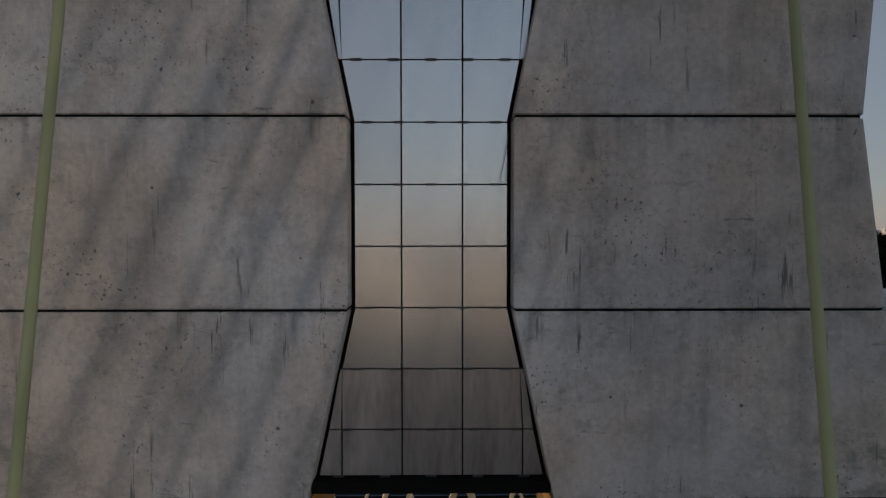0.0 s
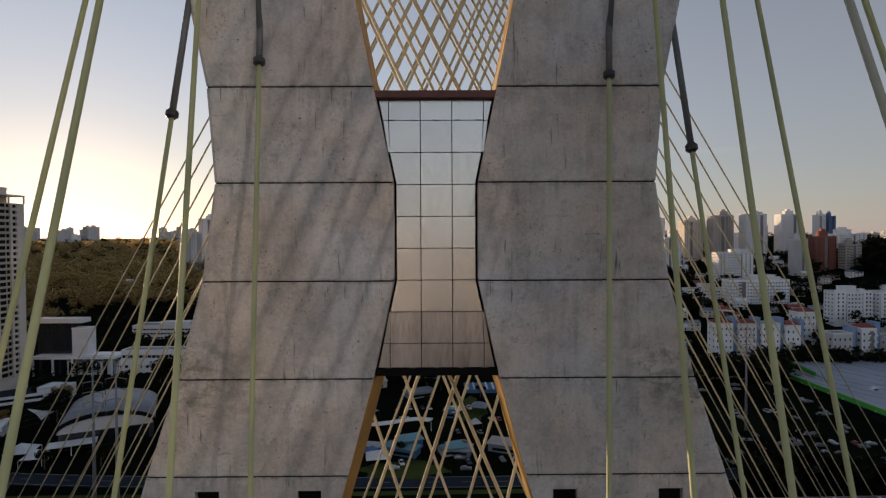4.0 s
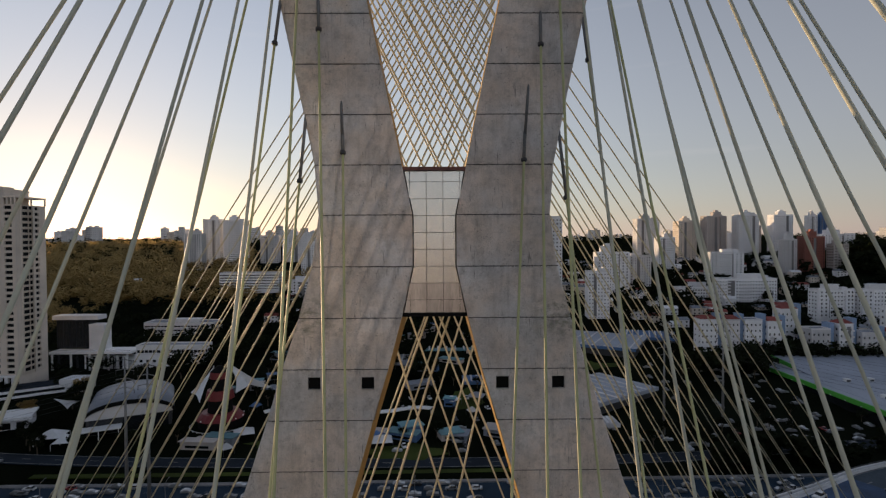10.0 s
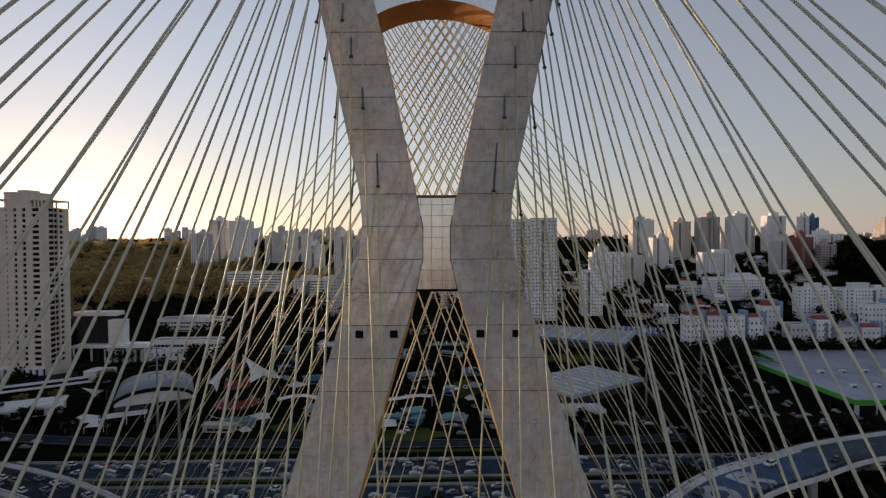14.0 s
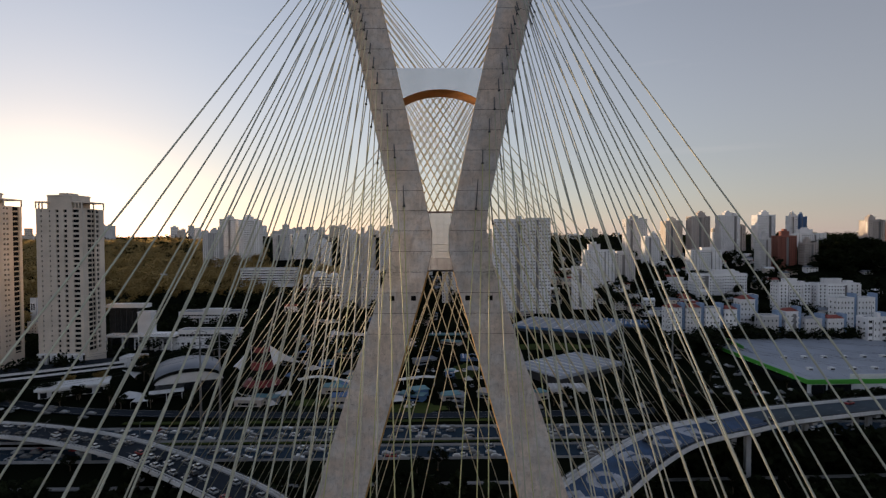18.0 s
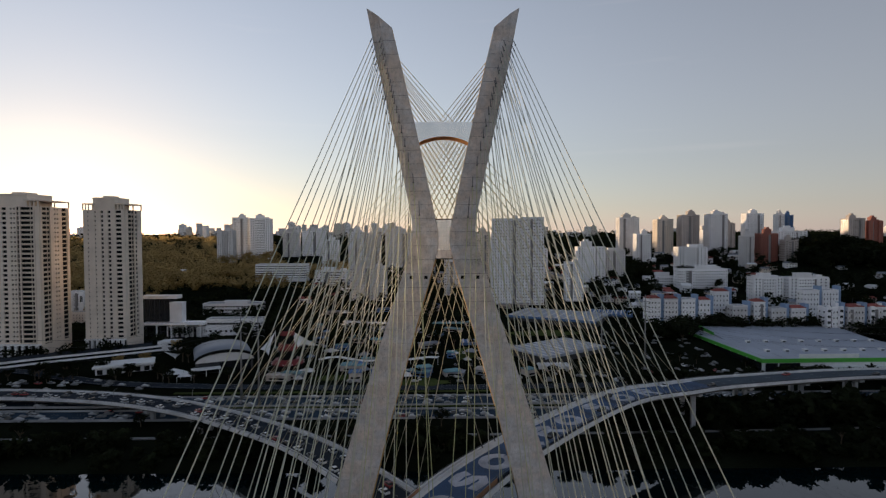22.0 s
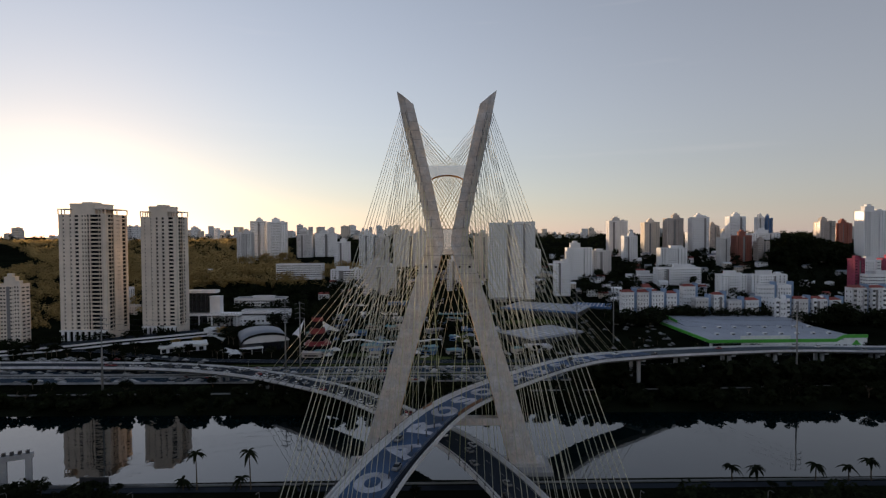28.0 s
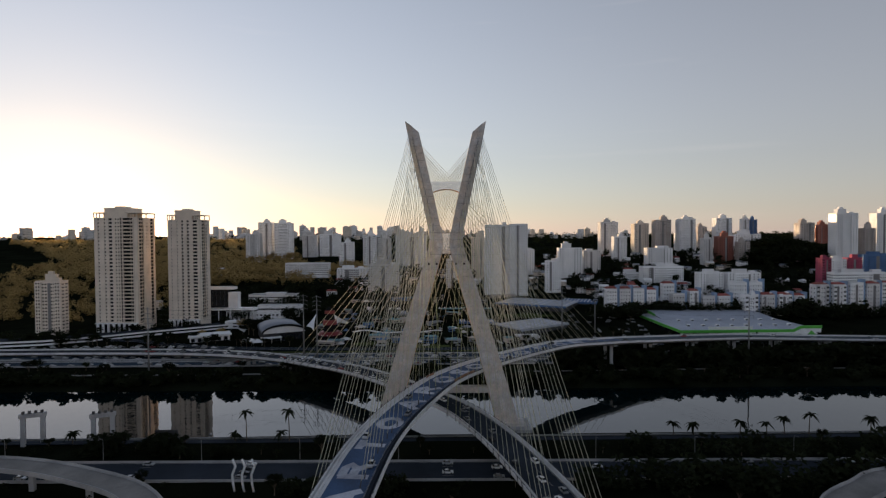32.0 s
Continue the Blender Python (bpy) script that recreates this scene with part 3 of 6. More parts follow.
# square inspection openings low on the legs
for side in (-1, 1):
    for hx in (4.67, 8.54 if side > 0 else 8.38):
        op = Shape()
        x0, x1, za, zb, t = side * hx - 0.44, side * hx + 0.44, 71.52, 72.38, 0.07
        op.box(x0 - t, x0, -0.012, 0.03, za - t, zb + t).box(x1, x1 + t, -0.012, 0.03, za - t, zb + t)
        op.box(x0, x1, -0.012, 0.03, za - t, za).box(x0, x1, -0.012, 0.03, zb, zb + t)
        part("opening_frame", op, CONCRETE, tower)
        # near-black sheet paints the shade inside the hole
        part("opening_shade", Shape().box(x0 - 0.02, x1 + 0.02, 0.22, 0.26, za - 0.02, zb + 0.02), JOINT, tower, "black sheet standing in for the dark inside the inspection opening")

wire = thing("loose_wire", "thin black wire hanging beside the waist panels", "wire")
part("strand", Shape().tube([(1.46, 0.30, 83.3), (1.40, 0.28, 82.9), (1.31, 0.27, 82.5), (1.34, 0.28, 82.32), (1.43, 0.29, 82.45), (1.45, 0.3, 82.8)], 0.006, 5), STEEL_DARK, wire)

# curved cross beam high between the legs
bz1, rings = 111.35, []
for j in range(13):
    u = -1 + j / 6
    zb = 106.2 + 1.55 * (1 - u * u)
    hw = leg_edges(zb)[1] * abs(u)
    rings.append((u, zb))
front = Shape()
lo_f = [(u * leg_edges(zb)[1], 0.25, zb) for u, zb in rings]
hi_f = [(u * leg_edges(bz1)[1], 0.25, bz1) for u, zb in rings]
n = len(rings)
vs = lo_f + hi_f + [(x, 5.5, z) for x, y, z in lo_f] + [(x, 5.5, z) for x, y, z in hi_f]
fs = []
for j in range(n - 1):
    fs += [(j, j + 1, n + j + 1, n + j), (2 * n + j, 3 * n + j, 3 * n + j + 1, 2 * n + j + 1), (n + j, n + j + 1, 3 * n + j + 1, 3 * n + j)]
front.add(vs, fs)
part("cross_beam", front, PANEL, tower, "pale metal-clad cross beam")
soffit = Shape()
soffit.add([(x, y, z - 0.03) for x, y, z in lo_f] + [(x, 5.52, z - 0.03) for x, y, z in lo_f] + [(x, y, z + 0.02) for x, y, z in lo_f] + [(x, 5.52, z + 0.02) for x, y, z in lo_f],
           [(j, j + 1, n + j + 1, n + j) for j in range(n - 1)] + [(2 * n + j, 3 * n + j, 3 * n + j + 1, 2 * n + j + 1) for j in range(n - 1)])
part("beam_soffit", soffit, mat("orange_soffit", (0.62, 0.27, 0.07), 0.6, var=0.12), tower, "orange-painted curved soffit")

lb = Shape()
lb.loft([[(x, 0.6, z) for x, z in ((-21.4, 9.4), (21.4, 9.4), (20.3, 12.2), (-20.3, 12.2))], [(x, 4.6, z) for x, z in ((-21.4, 9.4), (21.4, 9.4), (20.3, 12.2), (-20.3, 12.2))]])
part("lower_beam", lb, CONCRETE, tower, "raw concrete beam between the legs at deck height")

# ---- decks ----
DECK_A = [(-30, -330, 2), (-29, -220, 12), (-29, -150, 16.8), (-27, -110, 18), (-23, -80, 19), (-13.5, -46, 19.8), (2, -8, 20), (32, 34, 19), (71, 77, 17), (104, 98, 14.8), (140, 118, 12), (222, 146, 8), (300, 160, 4), (420, 172, 0), (620, 180, -3.6)]
DECK_B = [(46, -330, -2), (43, -210, 3.5), (40, -150, 5.5), (36, -115, 5.6), (30, -83, 5.6), (17.5, -40, 5.7), (-2, 0, 5.7), (-44, 52, 5.3), (-80, 83, 4.2), (-127, 114, 2.4), (-180, 136, 0.2), (-248, 148, -1.5), (-330, 153, -2.6), (-560, 155, -4.2)]


def spline(points, step=4.0):
    """Points at even steps along a smooth curve through the given ones."""
    P = [Vector(p) for p in points]
    raw = []
    for i in range(len(P) - 1):
        p0, p1, p2, p3 = P[max(i - 1, 0)], P[i], P[i + 1], P[min(i + 2, len(P) - 1)]
        for k in range(24):
            t = k / 24
            raw.append(0.5 * (2 * p1 + (p2 - p0) * t + (2 * p0 - 5 * p1 + 4 * p2 - p3) * t * t + (3 * p1 - p0 - 3 * p2 + p3) * t ** 3))
    raw.append(P[-1])
    out, run = [raw[0]], 0.0
    for a, b in zip(raw, raw[1:]):
        run += (b - a).length
        if run >= step:
            out.append(b)
            run = 0.0
    return out


def sides(line):
    """For each point: the point, its way and the level way to its right."""
    out = []
    for i, p in enumerate(line):
        d = (line[min(i + 1, len(line) - 1)] - line[max(i - 1, 0)]).normalized()
        out.append((p, d, Vector((d.y, -d.x, 0)).normalized()))
    return out


def sweep(line, profile, closed=True):
    sh = Shape()
    sh.loft([[p + r * x + Vector((0, 0, z)) for x, z in profile] for p, d, r in sides(line)])
    return sh


def strip(line, x0, x1, z):
    sh = Shape()
    s = sides(line)
    sh.add([p + r * x + Vector((0, 0, z)) for p, d, r in s for x in (x0, x1)], [(2 * i, 2 * i + 1, 2 * i + 3, 2 * i + 2) for i in range(len(s) - 1)])
    return sh


HALF = 7.6


def deck(points, label, wide, surface=ASPHALT_BLUE, walk_=None):
    line = spline(points)
    ob = thing("bridge_deck", label, "bridge deck", kind="structure")
    w = wide
    part("slab", sweep(line, [(-w, -0.5), (-w, 0), (w, 0), (w, -0.5), (w - 2.2, -1.9), (-w + 2.2, -1.9)]), GIRDER, ob)
    for s in (-1, 1):
        part("footway", strip(line, s * (w - 0.8) - 0.3, s * (w - 0.8) + 0.3, 0.05), walk_ if walk_ and s > 0 else DECK_PALE, ob)
    part("roadway", strip(line, -w + 1.5, w - 1.5, 0.02), surface, ob)
    for s in (-1, 1):
        par = part("parapet", sweep(line, [(s * (w - 0.5), 0), (s * (w - 0.45), 0.85), (s * (w + 0.02), 0.85), (s * (w + 0.02), -0.5), (s * (w - 0.3), -0.5)]), DECK_PALE, ob)
        part("hand_rail", sweep(line, [(s * (w - 0.18) - 0.05, 1.22), (s * (w - 0.18) - 0.05, 1.32), (s * (w - 0.18) + 0.05, 1.32), (s * (w - 0.18) + 0.05, 1.22)]), STEEL_DARK, par)
        part("inner_kerb", sweep(line, [(s * (w - 1.5), 0), (s * (w - 1.5), 0.8), (s * (w - 1.2), 0.8), (s * (w - 1.1), 0)]), walk_ if walk_ and s > 0 else DECK_PALE, ob)
        part("edge_line", strip(line, s * (w - 1.9) - 0.08, s * (w - 1.9) + 0.08, 0.035), LINE, ob)
    dash = Shape()
    for i, (p, d, r) in enumerate(sides(line)[::2]):
        for off in (-1.9, 1.9):
            c = p + r * off
            dash.add([c - d * 1.6 - r * 0.07 + Vector((0, 0, 0.035)), c - d * 1.6 + r * 0.07 + Vector((0, 0, 0.035)), c + d * 1.6 + r * 0.07 + Vector((0, 0, 0.035)), c + d * 1.6 - r * 0.07 + Vector((0, 0, 0.035))], [(0, 1, 2, 3)])
    part("lane_marks", dash, LINE, ob, kind="stuff")
    posts = Shape()
    for p, d, r in sides(spline(points, 2.0)):
        for s in (-1, 1):
            c = p + r * s * (w - 0.18)
            posts.box(c.x - 0.06, c.x + 0.06, c.y - 0.06, c.y + 0.06, c.z + 0.8, c.z + 1.25)
    part("rail_posts", posts, STEEL_DARK, ob, kind="stuff")
    return ob, line


_, line_a = deck(DECK_A, "upper curved concrete bridge deck with pale parapets", 8.2, ASPHALT_PALE, ASPHALT)
_, line_b = deck(DECK_B, "lower curved concrete bridge deck carrying dense traffic", HALF, ASPHALT)


def along(line, dist):
    """Point, way and right on the deck at a run from the tower; below zero is the near side."""
    i0 = min(range(len(line)), key=lambda i: line[i].x ** 2 + line[i].y ** 2)
    step = 1 if dist > 0 else -1
    run, i = 0.0, i0
    while run < abs(dist) and 0 < i + step < len(line) - 1:
        run += (line[i + step] - line[i]).length
        i += step
    d = (line[i + 1] - line[i - 1]).normalized()
    back = run - abs(dist)
    return line[i] - d * step * back, d, Vector((d.y, -d.x, 0)).normalized()


# ---- stay cables ----
ANCHOR_Z = [88.1 + 2.1, 96.5 + 1.6, 103.4, 107.0, 110.2, 113.0, 115.2, 117.2, 118.9, 120.5, 122.1, 123.7, 125.2, 126.7, 128.2, 129.6, 131.0, 132.4]


def cable(top, foot, tube=2.2, sheath=SHEATH):
    """One stay: steel guide tube and socket at the tower, sheath, and anchor block at the deck."""
    top, foot = Vector(top), Vector(foot)
    d = (foot - top).normalized()
    ob = thing("stay_cable", "pale yellow sheathed stay cable from tower to deck", "cable", group="stay cables")
    end = top + d * tube
    part("sheath", Shape().tube([end - d * 0.2, foot], 0.087, 6), sheath, ob, smooth_faces=True)
    guide = part("guide_tube", Shape().tube([top - d * 1.2, end], [0.115, 0.115], 8), CONCRETE_TUBE, ob, "grey steel guide tube", True)
    part("socket", Shape().tube([end - d * 0.16, end - d * 0.08, end + d * 0.08, end + d * 0.16], [0.14, 0.21, 0.21, 0.13], 10), STEEL_DARK, guide, "dark socket collar")
    part("deck_anchor", Shape().tube([foot - d * 2.0, foot + d * 0.6], [0.17, 0.22], 8), STEEL_DARK, ob)
    return ob


CONCRETE_TUBE = mat("tube_grey", (0.17, 0.175, 0.185), 0.6, metal=0.3, var=0.2)
# runs of the near feet along each deck: inner row, outer row
NEAR = {(-1, 0): [-12, -20.8, -28.6, -36, -43.1, -48.4, -55.9, -60.7, -66.4, -71.9, -77.6, -82.8, -89.2, -94, -99.7, -104.5, -110.4, -115.4],
        (-1, 1): [-16.8, -22.5, -33.2, -39.6, -45.7, -51.1, -56.2, -60.8, -67.9, -73.6, -79.3, -85.2, -91.1, -96.4, -101, -108.8, -114.2, -120],
        (1, 0): [-17.5, -24, -28.6, -38.4, -44.6, -51.1, -58.2, -63.8, -69.7, -75.8, -80.7, -87.7, -91.7, -100.5, -107, -112.4, -117.8, -123.1],
        (1, 1): [-17.5, -21.6, -30.9, -38, -44.3, -50.4, -56.5, -62.3, -68.3, -74.3, -81, -89.9, -96.9, -100.4, -105.7, -111.1, -116.6, -122.1]}
# small lifts of the anchors off their even spacing, from the third stay up
LIFTS = {(-1, 0): [0, 0.1, 0.2, 0, 0.15, 0.4, 0.15, 0, -0.15, -0.1, -0.5, 0, 0, -0.1, -0.1, -0.1], (-1, 1): [-0.4, -0.2, -0.5, -0.5, -0.25, 0.1, -0.4, -0.4, -0.3, -0.4, 0.1, 0.1, 0, 0.1, 0, 0],
         (1, 0): [0, 0.1, 0, 0, 0.75, 0.6, 0.6, 0.5, 0.5, -0.4, 0.5, -0.4, 0.2, 0.2, 0.15, 0.1], (1, 1): [-0.2, -0.35, -0.5, -0.65, -0.55, -0.55, 0.2, 0.6, 0.1, -0.8, -1.0, 0.2, 0.2, 0.15, 0.1, 0.1]}
FOOT = {(-1, 0): 3.5, (-1, 1): 8.7, (1, 0): 7.7, (1, 1): 7.7}
for leg, line in ((-1, line_a), (1, line_b)):
    for end in (-1, 1):
        for k in range(18):
            for row in (0, 1):
                # row 0: on the face, row 1: at the outer edge
                z, tube = ANCHOR_Z[k], 2.2
                if end < 0:
                    p, d, r = along(line, NEAR[leg, row][k])
                    z += LIFTS[leg, row][k - 2] if k > 1 else 0
                    if leg > 0 or (k == 0 and row == 0):
                        z -= 1.0
                    o, i = leg_edges(z)
                    x = leg * (i + (o - i) * ((0.6 if k == 0 else 0.55 if leg < 0 else 0.5) + 0.004 * k if row == 0 else 0.985))
                    y = 0.0 if row == 0 else 0.35 + 1.2 * smooth(94, 132, z)
                    zz = z if row == 0 else z + 1.0
                    if k == 0:
                        tube = {(-1, 0): 1.4, (1, 0): 2.0, (-1, 1): 5.5, (1, 1): 5.6}[leg, row]
                    elif row:
                        tube = 4.2 if k == 1 else 3.0
                    wide = FOOT[leg, row]
                    if k == 0 and row == 0:
                        wide = -2.0 if leg < 0 else 8.9
                else:
                    p, d, r = along(line, 24 + 6.9 * k)
                    o, i = leg_edges(z)
                    x = leg * (i + (o - i) * (0.45 if row == 0 else 0.85))
                    y, zz, wide = leg_depth(z), z, HALF + 0.1
                edge = -leg if row == 0 else leg
                s = 1 if r.x * edge > 0 else -1
                foot = p + r * s * wide + Vector((0, 0, -0.2))
                stay = cable((x, y, zz), foot, tube, SHEATH_FAR if end > 0 else SHEATH_NEAR if k < 3 else SHEATH)
                if end < 0 and k == 0 and row == 0:
                    # a sleeve carries the guide tube on up the face, its length set to fit the view
                    up_ = 1.9 if leg < 0 else 3.0
                    lean = (foot.x - x) / (foot.z - zz)
                    part("tube_sleeve", Shape().tube([(x, -0.05, zz - 0.3), (x + lean * up_, -0.02, zz + up_), (x + lean * (up_ + 0.5), 0.1, zz + up_ + 0.5)], [0.10, 0.09, 0.04], 8), CONCRETE_TUBE, stay, "grey guide tube on the tower face", True)


# ---- buildings ----
def building(name, label, x, y, w, d, base, top, wall, floors=None, bays=None, rz=0, roof=None, band=0.56, pier=0.64, house=True, cat="building", blank=False, far=False):
    """A block with glazing set back behind storey bands and piers, a parapet and a roof house. x, y: middle of the front."""
    h = top - base
    floors = floors or max(2, round(h / 3.1))
    bays = bays or max(3, round(w / 2.7))
    ob = thing(name, label, cat, (x, y, base), rz)
    part("glazing", Shape().box(-w / 2 + 0.35, w / 2 - 0.35, 0.35, d - 0.35, -3, h - 0.3), GLASS, ob)
    walls = Shape()
    fh = h / floors
    for k in range(floors + 1):
        z0 = -4 if k == 0 else k * fh - fh * band
        walls.box(-w / 2, w / 2, 0, d, z0, min(h, k * fh + 0.25) if k else 0.6)
    pw = w / bays * pier
    for j in range(bays + 1):
        cx = -w / 2 + j * w / bays
        a, b = max(-w / 2 - 0.03, cx - pw / 2), min(w / 2 + 0.03, cx + pw / 2)
        walls.box(a, b, -0.03, 0.6, -4, h - 0.004).box(a, b, d - 0.6, d + 0.03, -4, h - 0.004)
    sb = max(2, round(d / 4))
    sw = d / sb * (0.9 if blank else pier)
    for j in range(sb + 1):
        cy = j * d / sb
        a, b = max(-0.02, cy - sw / 2), min(d + 0.02, cy + sw / 2)
        walls.box(-w / 2 - 0.035, -w / 2 + 0.6, a, b, -4, h - 0.008).box(w / 2 - 0.6, w / 2 + 0.035, a, b, -4, h - 0.008)
    part("facade", walls, wall, ob, kind="stuff")
    if h > 22 and not far:
        # a proud strip coloured like a shaded recess and projecting balcony slabs break up the front
        g = random.Random(int(x * 3 + y))
        sx = g.uniform(-0.3, 0.3) * w
        strip_w = max(1.2, w * 0.06)
        part("recess_strip", Shape().box(sx - strip_w, sx + strip_w, -0.16, 0.3, 2, h - 1.2), RECESS, ob, "grey strip coloured like a shaded recess")
        if g.random() < 0.55 and not blank:
            # proud side wings with one or two columns of small windows
            for s_ in (-1, 1):
                x0, x1 = sorted((s_ * w * 0.5, s_ * w * g.choice((0.2, 0.26))))
                wing = part("side_wing", Shape().box(x0, x1, -1.5, -0.04, -4, h + g.choice((0, 0, 1.5))), wall, ob)
                pane = Shape()
                for k in range(1, floors):
                    for f in (0.3, 0.7):
                        cx = x0 + (x1 - x0) * f
                        pane.box(cx - 0.55, cx + 0.55, -1.56, -1.4, k * fh + fh * 0.3, k * fh + fh * 0.72)
                part("window", pane, GLASS, wing, kind="stuff")
        elif not blank:
            bx = [sx + s * w * 0.24 for s in (-1, 1)]
            sl = Shape()
            for cx in bx:
                cx = max(-w / 2 + w * 0.1, min(w / 2 - w * 0.1, cx))
                for k in range(1, floors):
                    sl.box(cx - w * 0.09, cx + w * 0.09, -1.2, 0, k * fh - 0.2, k * fh + 0.05).box(cx - w * 0.09, cx + w * 0.09, -1.2, -1.08, k * fh + 0.05, k * fh + 0.95)
            part("balcony", sl, wall, ob, kind="stuff")
        if g.random() < 0.6:
            tank = part("water_tank", Shape().box(w * 0.22, w * 0.38, d * 0.2, d * 0.6, h, h + g.uniform(2, 4)), wall, ob)
            part("antenna", Shape().tube([(w * 0.05, d * 0.5, h), (w * 0.05, d * 0.5, h + g.uniform(5, 10))], 0.15, 4), STEEL_DARK, tank)
    t = 0.3
    par = Shape().box(-w / 2 - 0.1, w / 2 + 0.1, -0.1, t, h, h + 0.9).box(-w / 2 - 0.1, w / 2 + 0.1, d - t, d + 0.1, h, h + 0.9)
    par.box(-w / 2 - 0.1, -w / 2 + t, t, d - t, h, h + 0.9).box(w / 2 - t, w / 2 + 0.1, t, d - t, h, h + 0.9)
    if far:
        if house:
            part("roof_house", Shape().box(-w * 0.2, w * 0.15, d * 0.3, d * 0.75, h, h + random.uniform(2, 5)), wall, ob)
        return ob
    part("parapet", par, wall, ob)
    top_ = part("roof", Shape().box(-w / 2 + t, w / 2 - t, t, d - t, h - 0.2, h + 0.25), roof or ROOFING, ob)
    if house:
        rx = random.uniform(-0.15, 0.15) * w
        hh = random.uniform(2.5, 5)
        if h > 40:
            hh += 2
            part("lift_house", Shape().box(rx - w * 0.1, rx + w * 0.08, d * 0.35, d * 0.65, h + hh + 0.3, h + hh + 3), wall, top_)
        part("roof_house", Shape().box(rx - w * 0.2, rx + w * 0.2, d * 0.3, d * 0.75, h, h + hh).box(rx - w * 0.22, rx + w * 0.22, d * 0.28, d * 0.77, h + hh, h + hh + 0.3), wall, top_)
    return ob


# ---- twin towers and their podium ----
def bayed_face(w, h, floors, bays, m, low=9.2):
    """Wall and balcony shapes of a face w wide. bays: (start, end, kind) as shares of w;
    l: deep loggia with a proud parapet, w: window, t: small window, n: corner notch with slabs."""
    wall, bal = Shape(), Shape()
    fh, edge = h / floors, 0.0
    high = {"l": 0.66, "w": 0.56, "t": 0.38, "n": 0.78}
    for u0, u1, kind in bays:
        if u0 > edge:
            wall.box(edge * w, u0 * w, -0.004, 0.9, low, h - 0.006, m)
        x0, x1, o = u0 * w, u1 * w, high[kind] / 2
        zs = [low] + [v for k in range(floors) for v in ((k + 0.5 - o) * fh, (k + 0.5 + o) * fh) if v > low + 0.6] + [h]
        if len(zs) % 2:
            zs = zs[1:]
        for z0, z1 in zip(zs[::2], zs[1::2]):
            wall.box(x0, x1, 0.35 if kind in "ln" else 0, 0.94, z0, z1, m)
            if kind in "ln" and z1 < h - 1:
                bal.box(x0 + 0.15, x1 - 0.15, -0.7, 0.35, z1 - 0.22, z1, m).box(x0 + 0.15, x1 - 0.15, -0.7, -0.58, z1, z1 + fh * 0.08, m)
        if kind == "l":
            for f in (0.7,):
                wall.box(x0 + (x1 - x0) * f - 0.12, x0 + (x1 - x0) * f + 0.12, 0.38, 0.88, low, h - 0.01, m)
        edge = u1
    wall.box(edge * w, w, -0.004, 0.9, low, h - 0.006, m)
    return wall, bal


def twin_tower(x, y, w, d, top, label, front, side):
    base, floors = -7, 32
    h = top - 10 - base
    fh = h / floors
    ob = thing("apartment_tower", label, "apartment tower", (x, y, base))
    part("glazing", Shape().box(-w / 2 + 0.95, w / 2 - 0.95, 0.95, d - 0.5, -3, h - 0.3), GLASS_SHADE, ob)
    for name, long, bays, m in (("front", w, front, pose(-w / 2, 0, 0)), ("side", d - 0.92, side, pose(w / 2, 0.91, 0, 0, 0, 90))):
        wall, bal = bayed_face(long, h, floors, bays, m)
        part(name + "_facade", wall, CREAM, ob, kind="stuff")
        part(name + "_balcony", bal, CREAM, ob, kind="stuff")
        piers_ = Shape()
        for u0, u1, kind in bays:
            if kind == "l":
                for e in (u0, u1):
                    piers_.box(e * long - 0.55, e * long + 0.55, -0.5, -0.01, 9.2, h, m)
        part(name + "_pilaster", piers_, CREAM, ob, kind="stuff")
    part("base_wall", Shape().box(w / 2 - 0.9, w / 2 - 0.02, 1.0, d, -3, 9.2), CREAM, ob)
    rear = Shape()
    for k in range(floors + 1):
        rear.box(-w / 2, w / 2 - 1.0, d - 0.6, d, max(-4, k * fh - 0.8), min(h, k * fh + 0.7)).box(-w / 2, -w / 2 + 0.9, 0.95, d - 0.6, max(-4, k * fh - 0.8), min(h, k * fh + 0.7))
    for k in range(6):
        cy = 1.6 + k * (d - 3.2) / 5
        rear.box(-w / 2 - 0.05, -w / 2 + 0.92, cy - 1.1, cy + 1.1, -4, h - 0.01)
    part("rear_facade", rear, CREAM, ob, kind="stuff")
    part("crown", Shape().box(-w * 0.30, w * 0.24, d * 0.1, d * 0.9, h, h + 9.5).box(-w * 0.12, w * 0.08, d * 0.25, d * 0.7, h + 9.5, h + 11).box(-w * 0.31, w * 0.25, d * 0.08, d * 0.92, h + 8.4, h + 9.0), CREAM, ob)
    for sx in (-1, 1):
        frame_ = Shape()
        e = sx * (w / 2 + 0.3)
        for f in (1.0, 0.86, 0.72):
            ex = sx * w / 2 * f
            frame_.box(ex - 0.35, ex + 0.35, -0.3, 0.4, h, h + 4)
        frame_.box(min(e, sx * w * 0.24), max(e, sx * w * 0.24), -0.4, d + 0.4, h + 4, h + 4.9)
        frame_.box(e - 0.5, e + 0.2, d * 0.5, d * 0.5 + 0.7, h, h + 4).box(e - 0.5, e + 0.2, d - 0.7, d, h, h + 4)
        part("roof_frame", frame_, CREAM, ob)
    for j in range(8):
        cx = -w / 2 + (j + 0.5) * w / 8
        part("column", Shape().box(cx - 1.0, cx + 1.0, -1.9, -0.5, -2, 9.2), WHITE, ob)
    part("lintel", Shape().box(-w / 2, w / 2, -2.0, 0, 9.2, 10.2), WHITE, ob)
    return ob


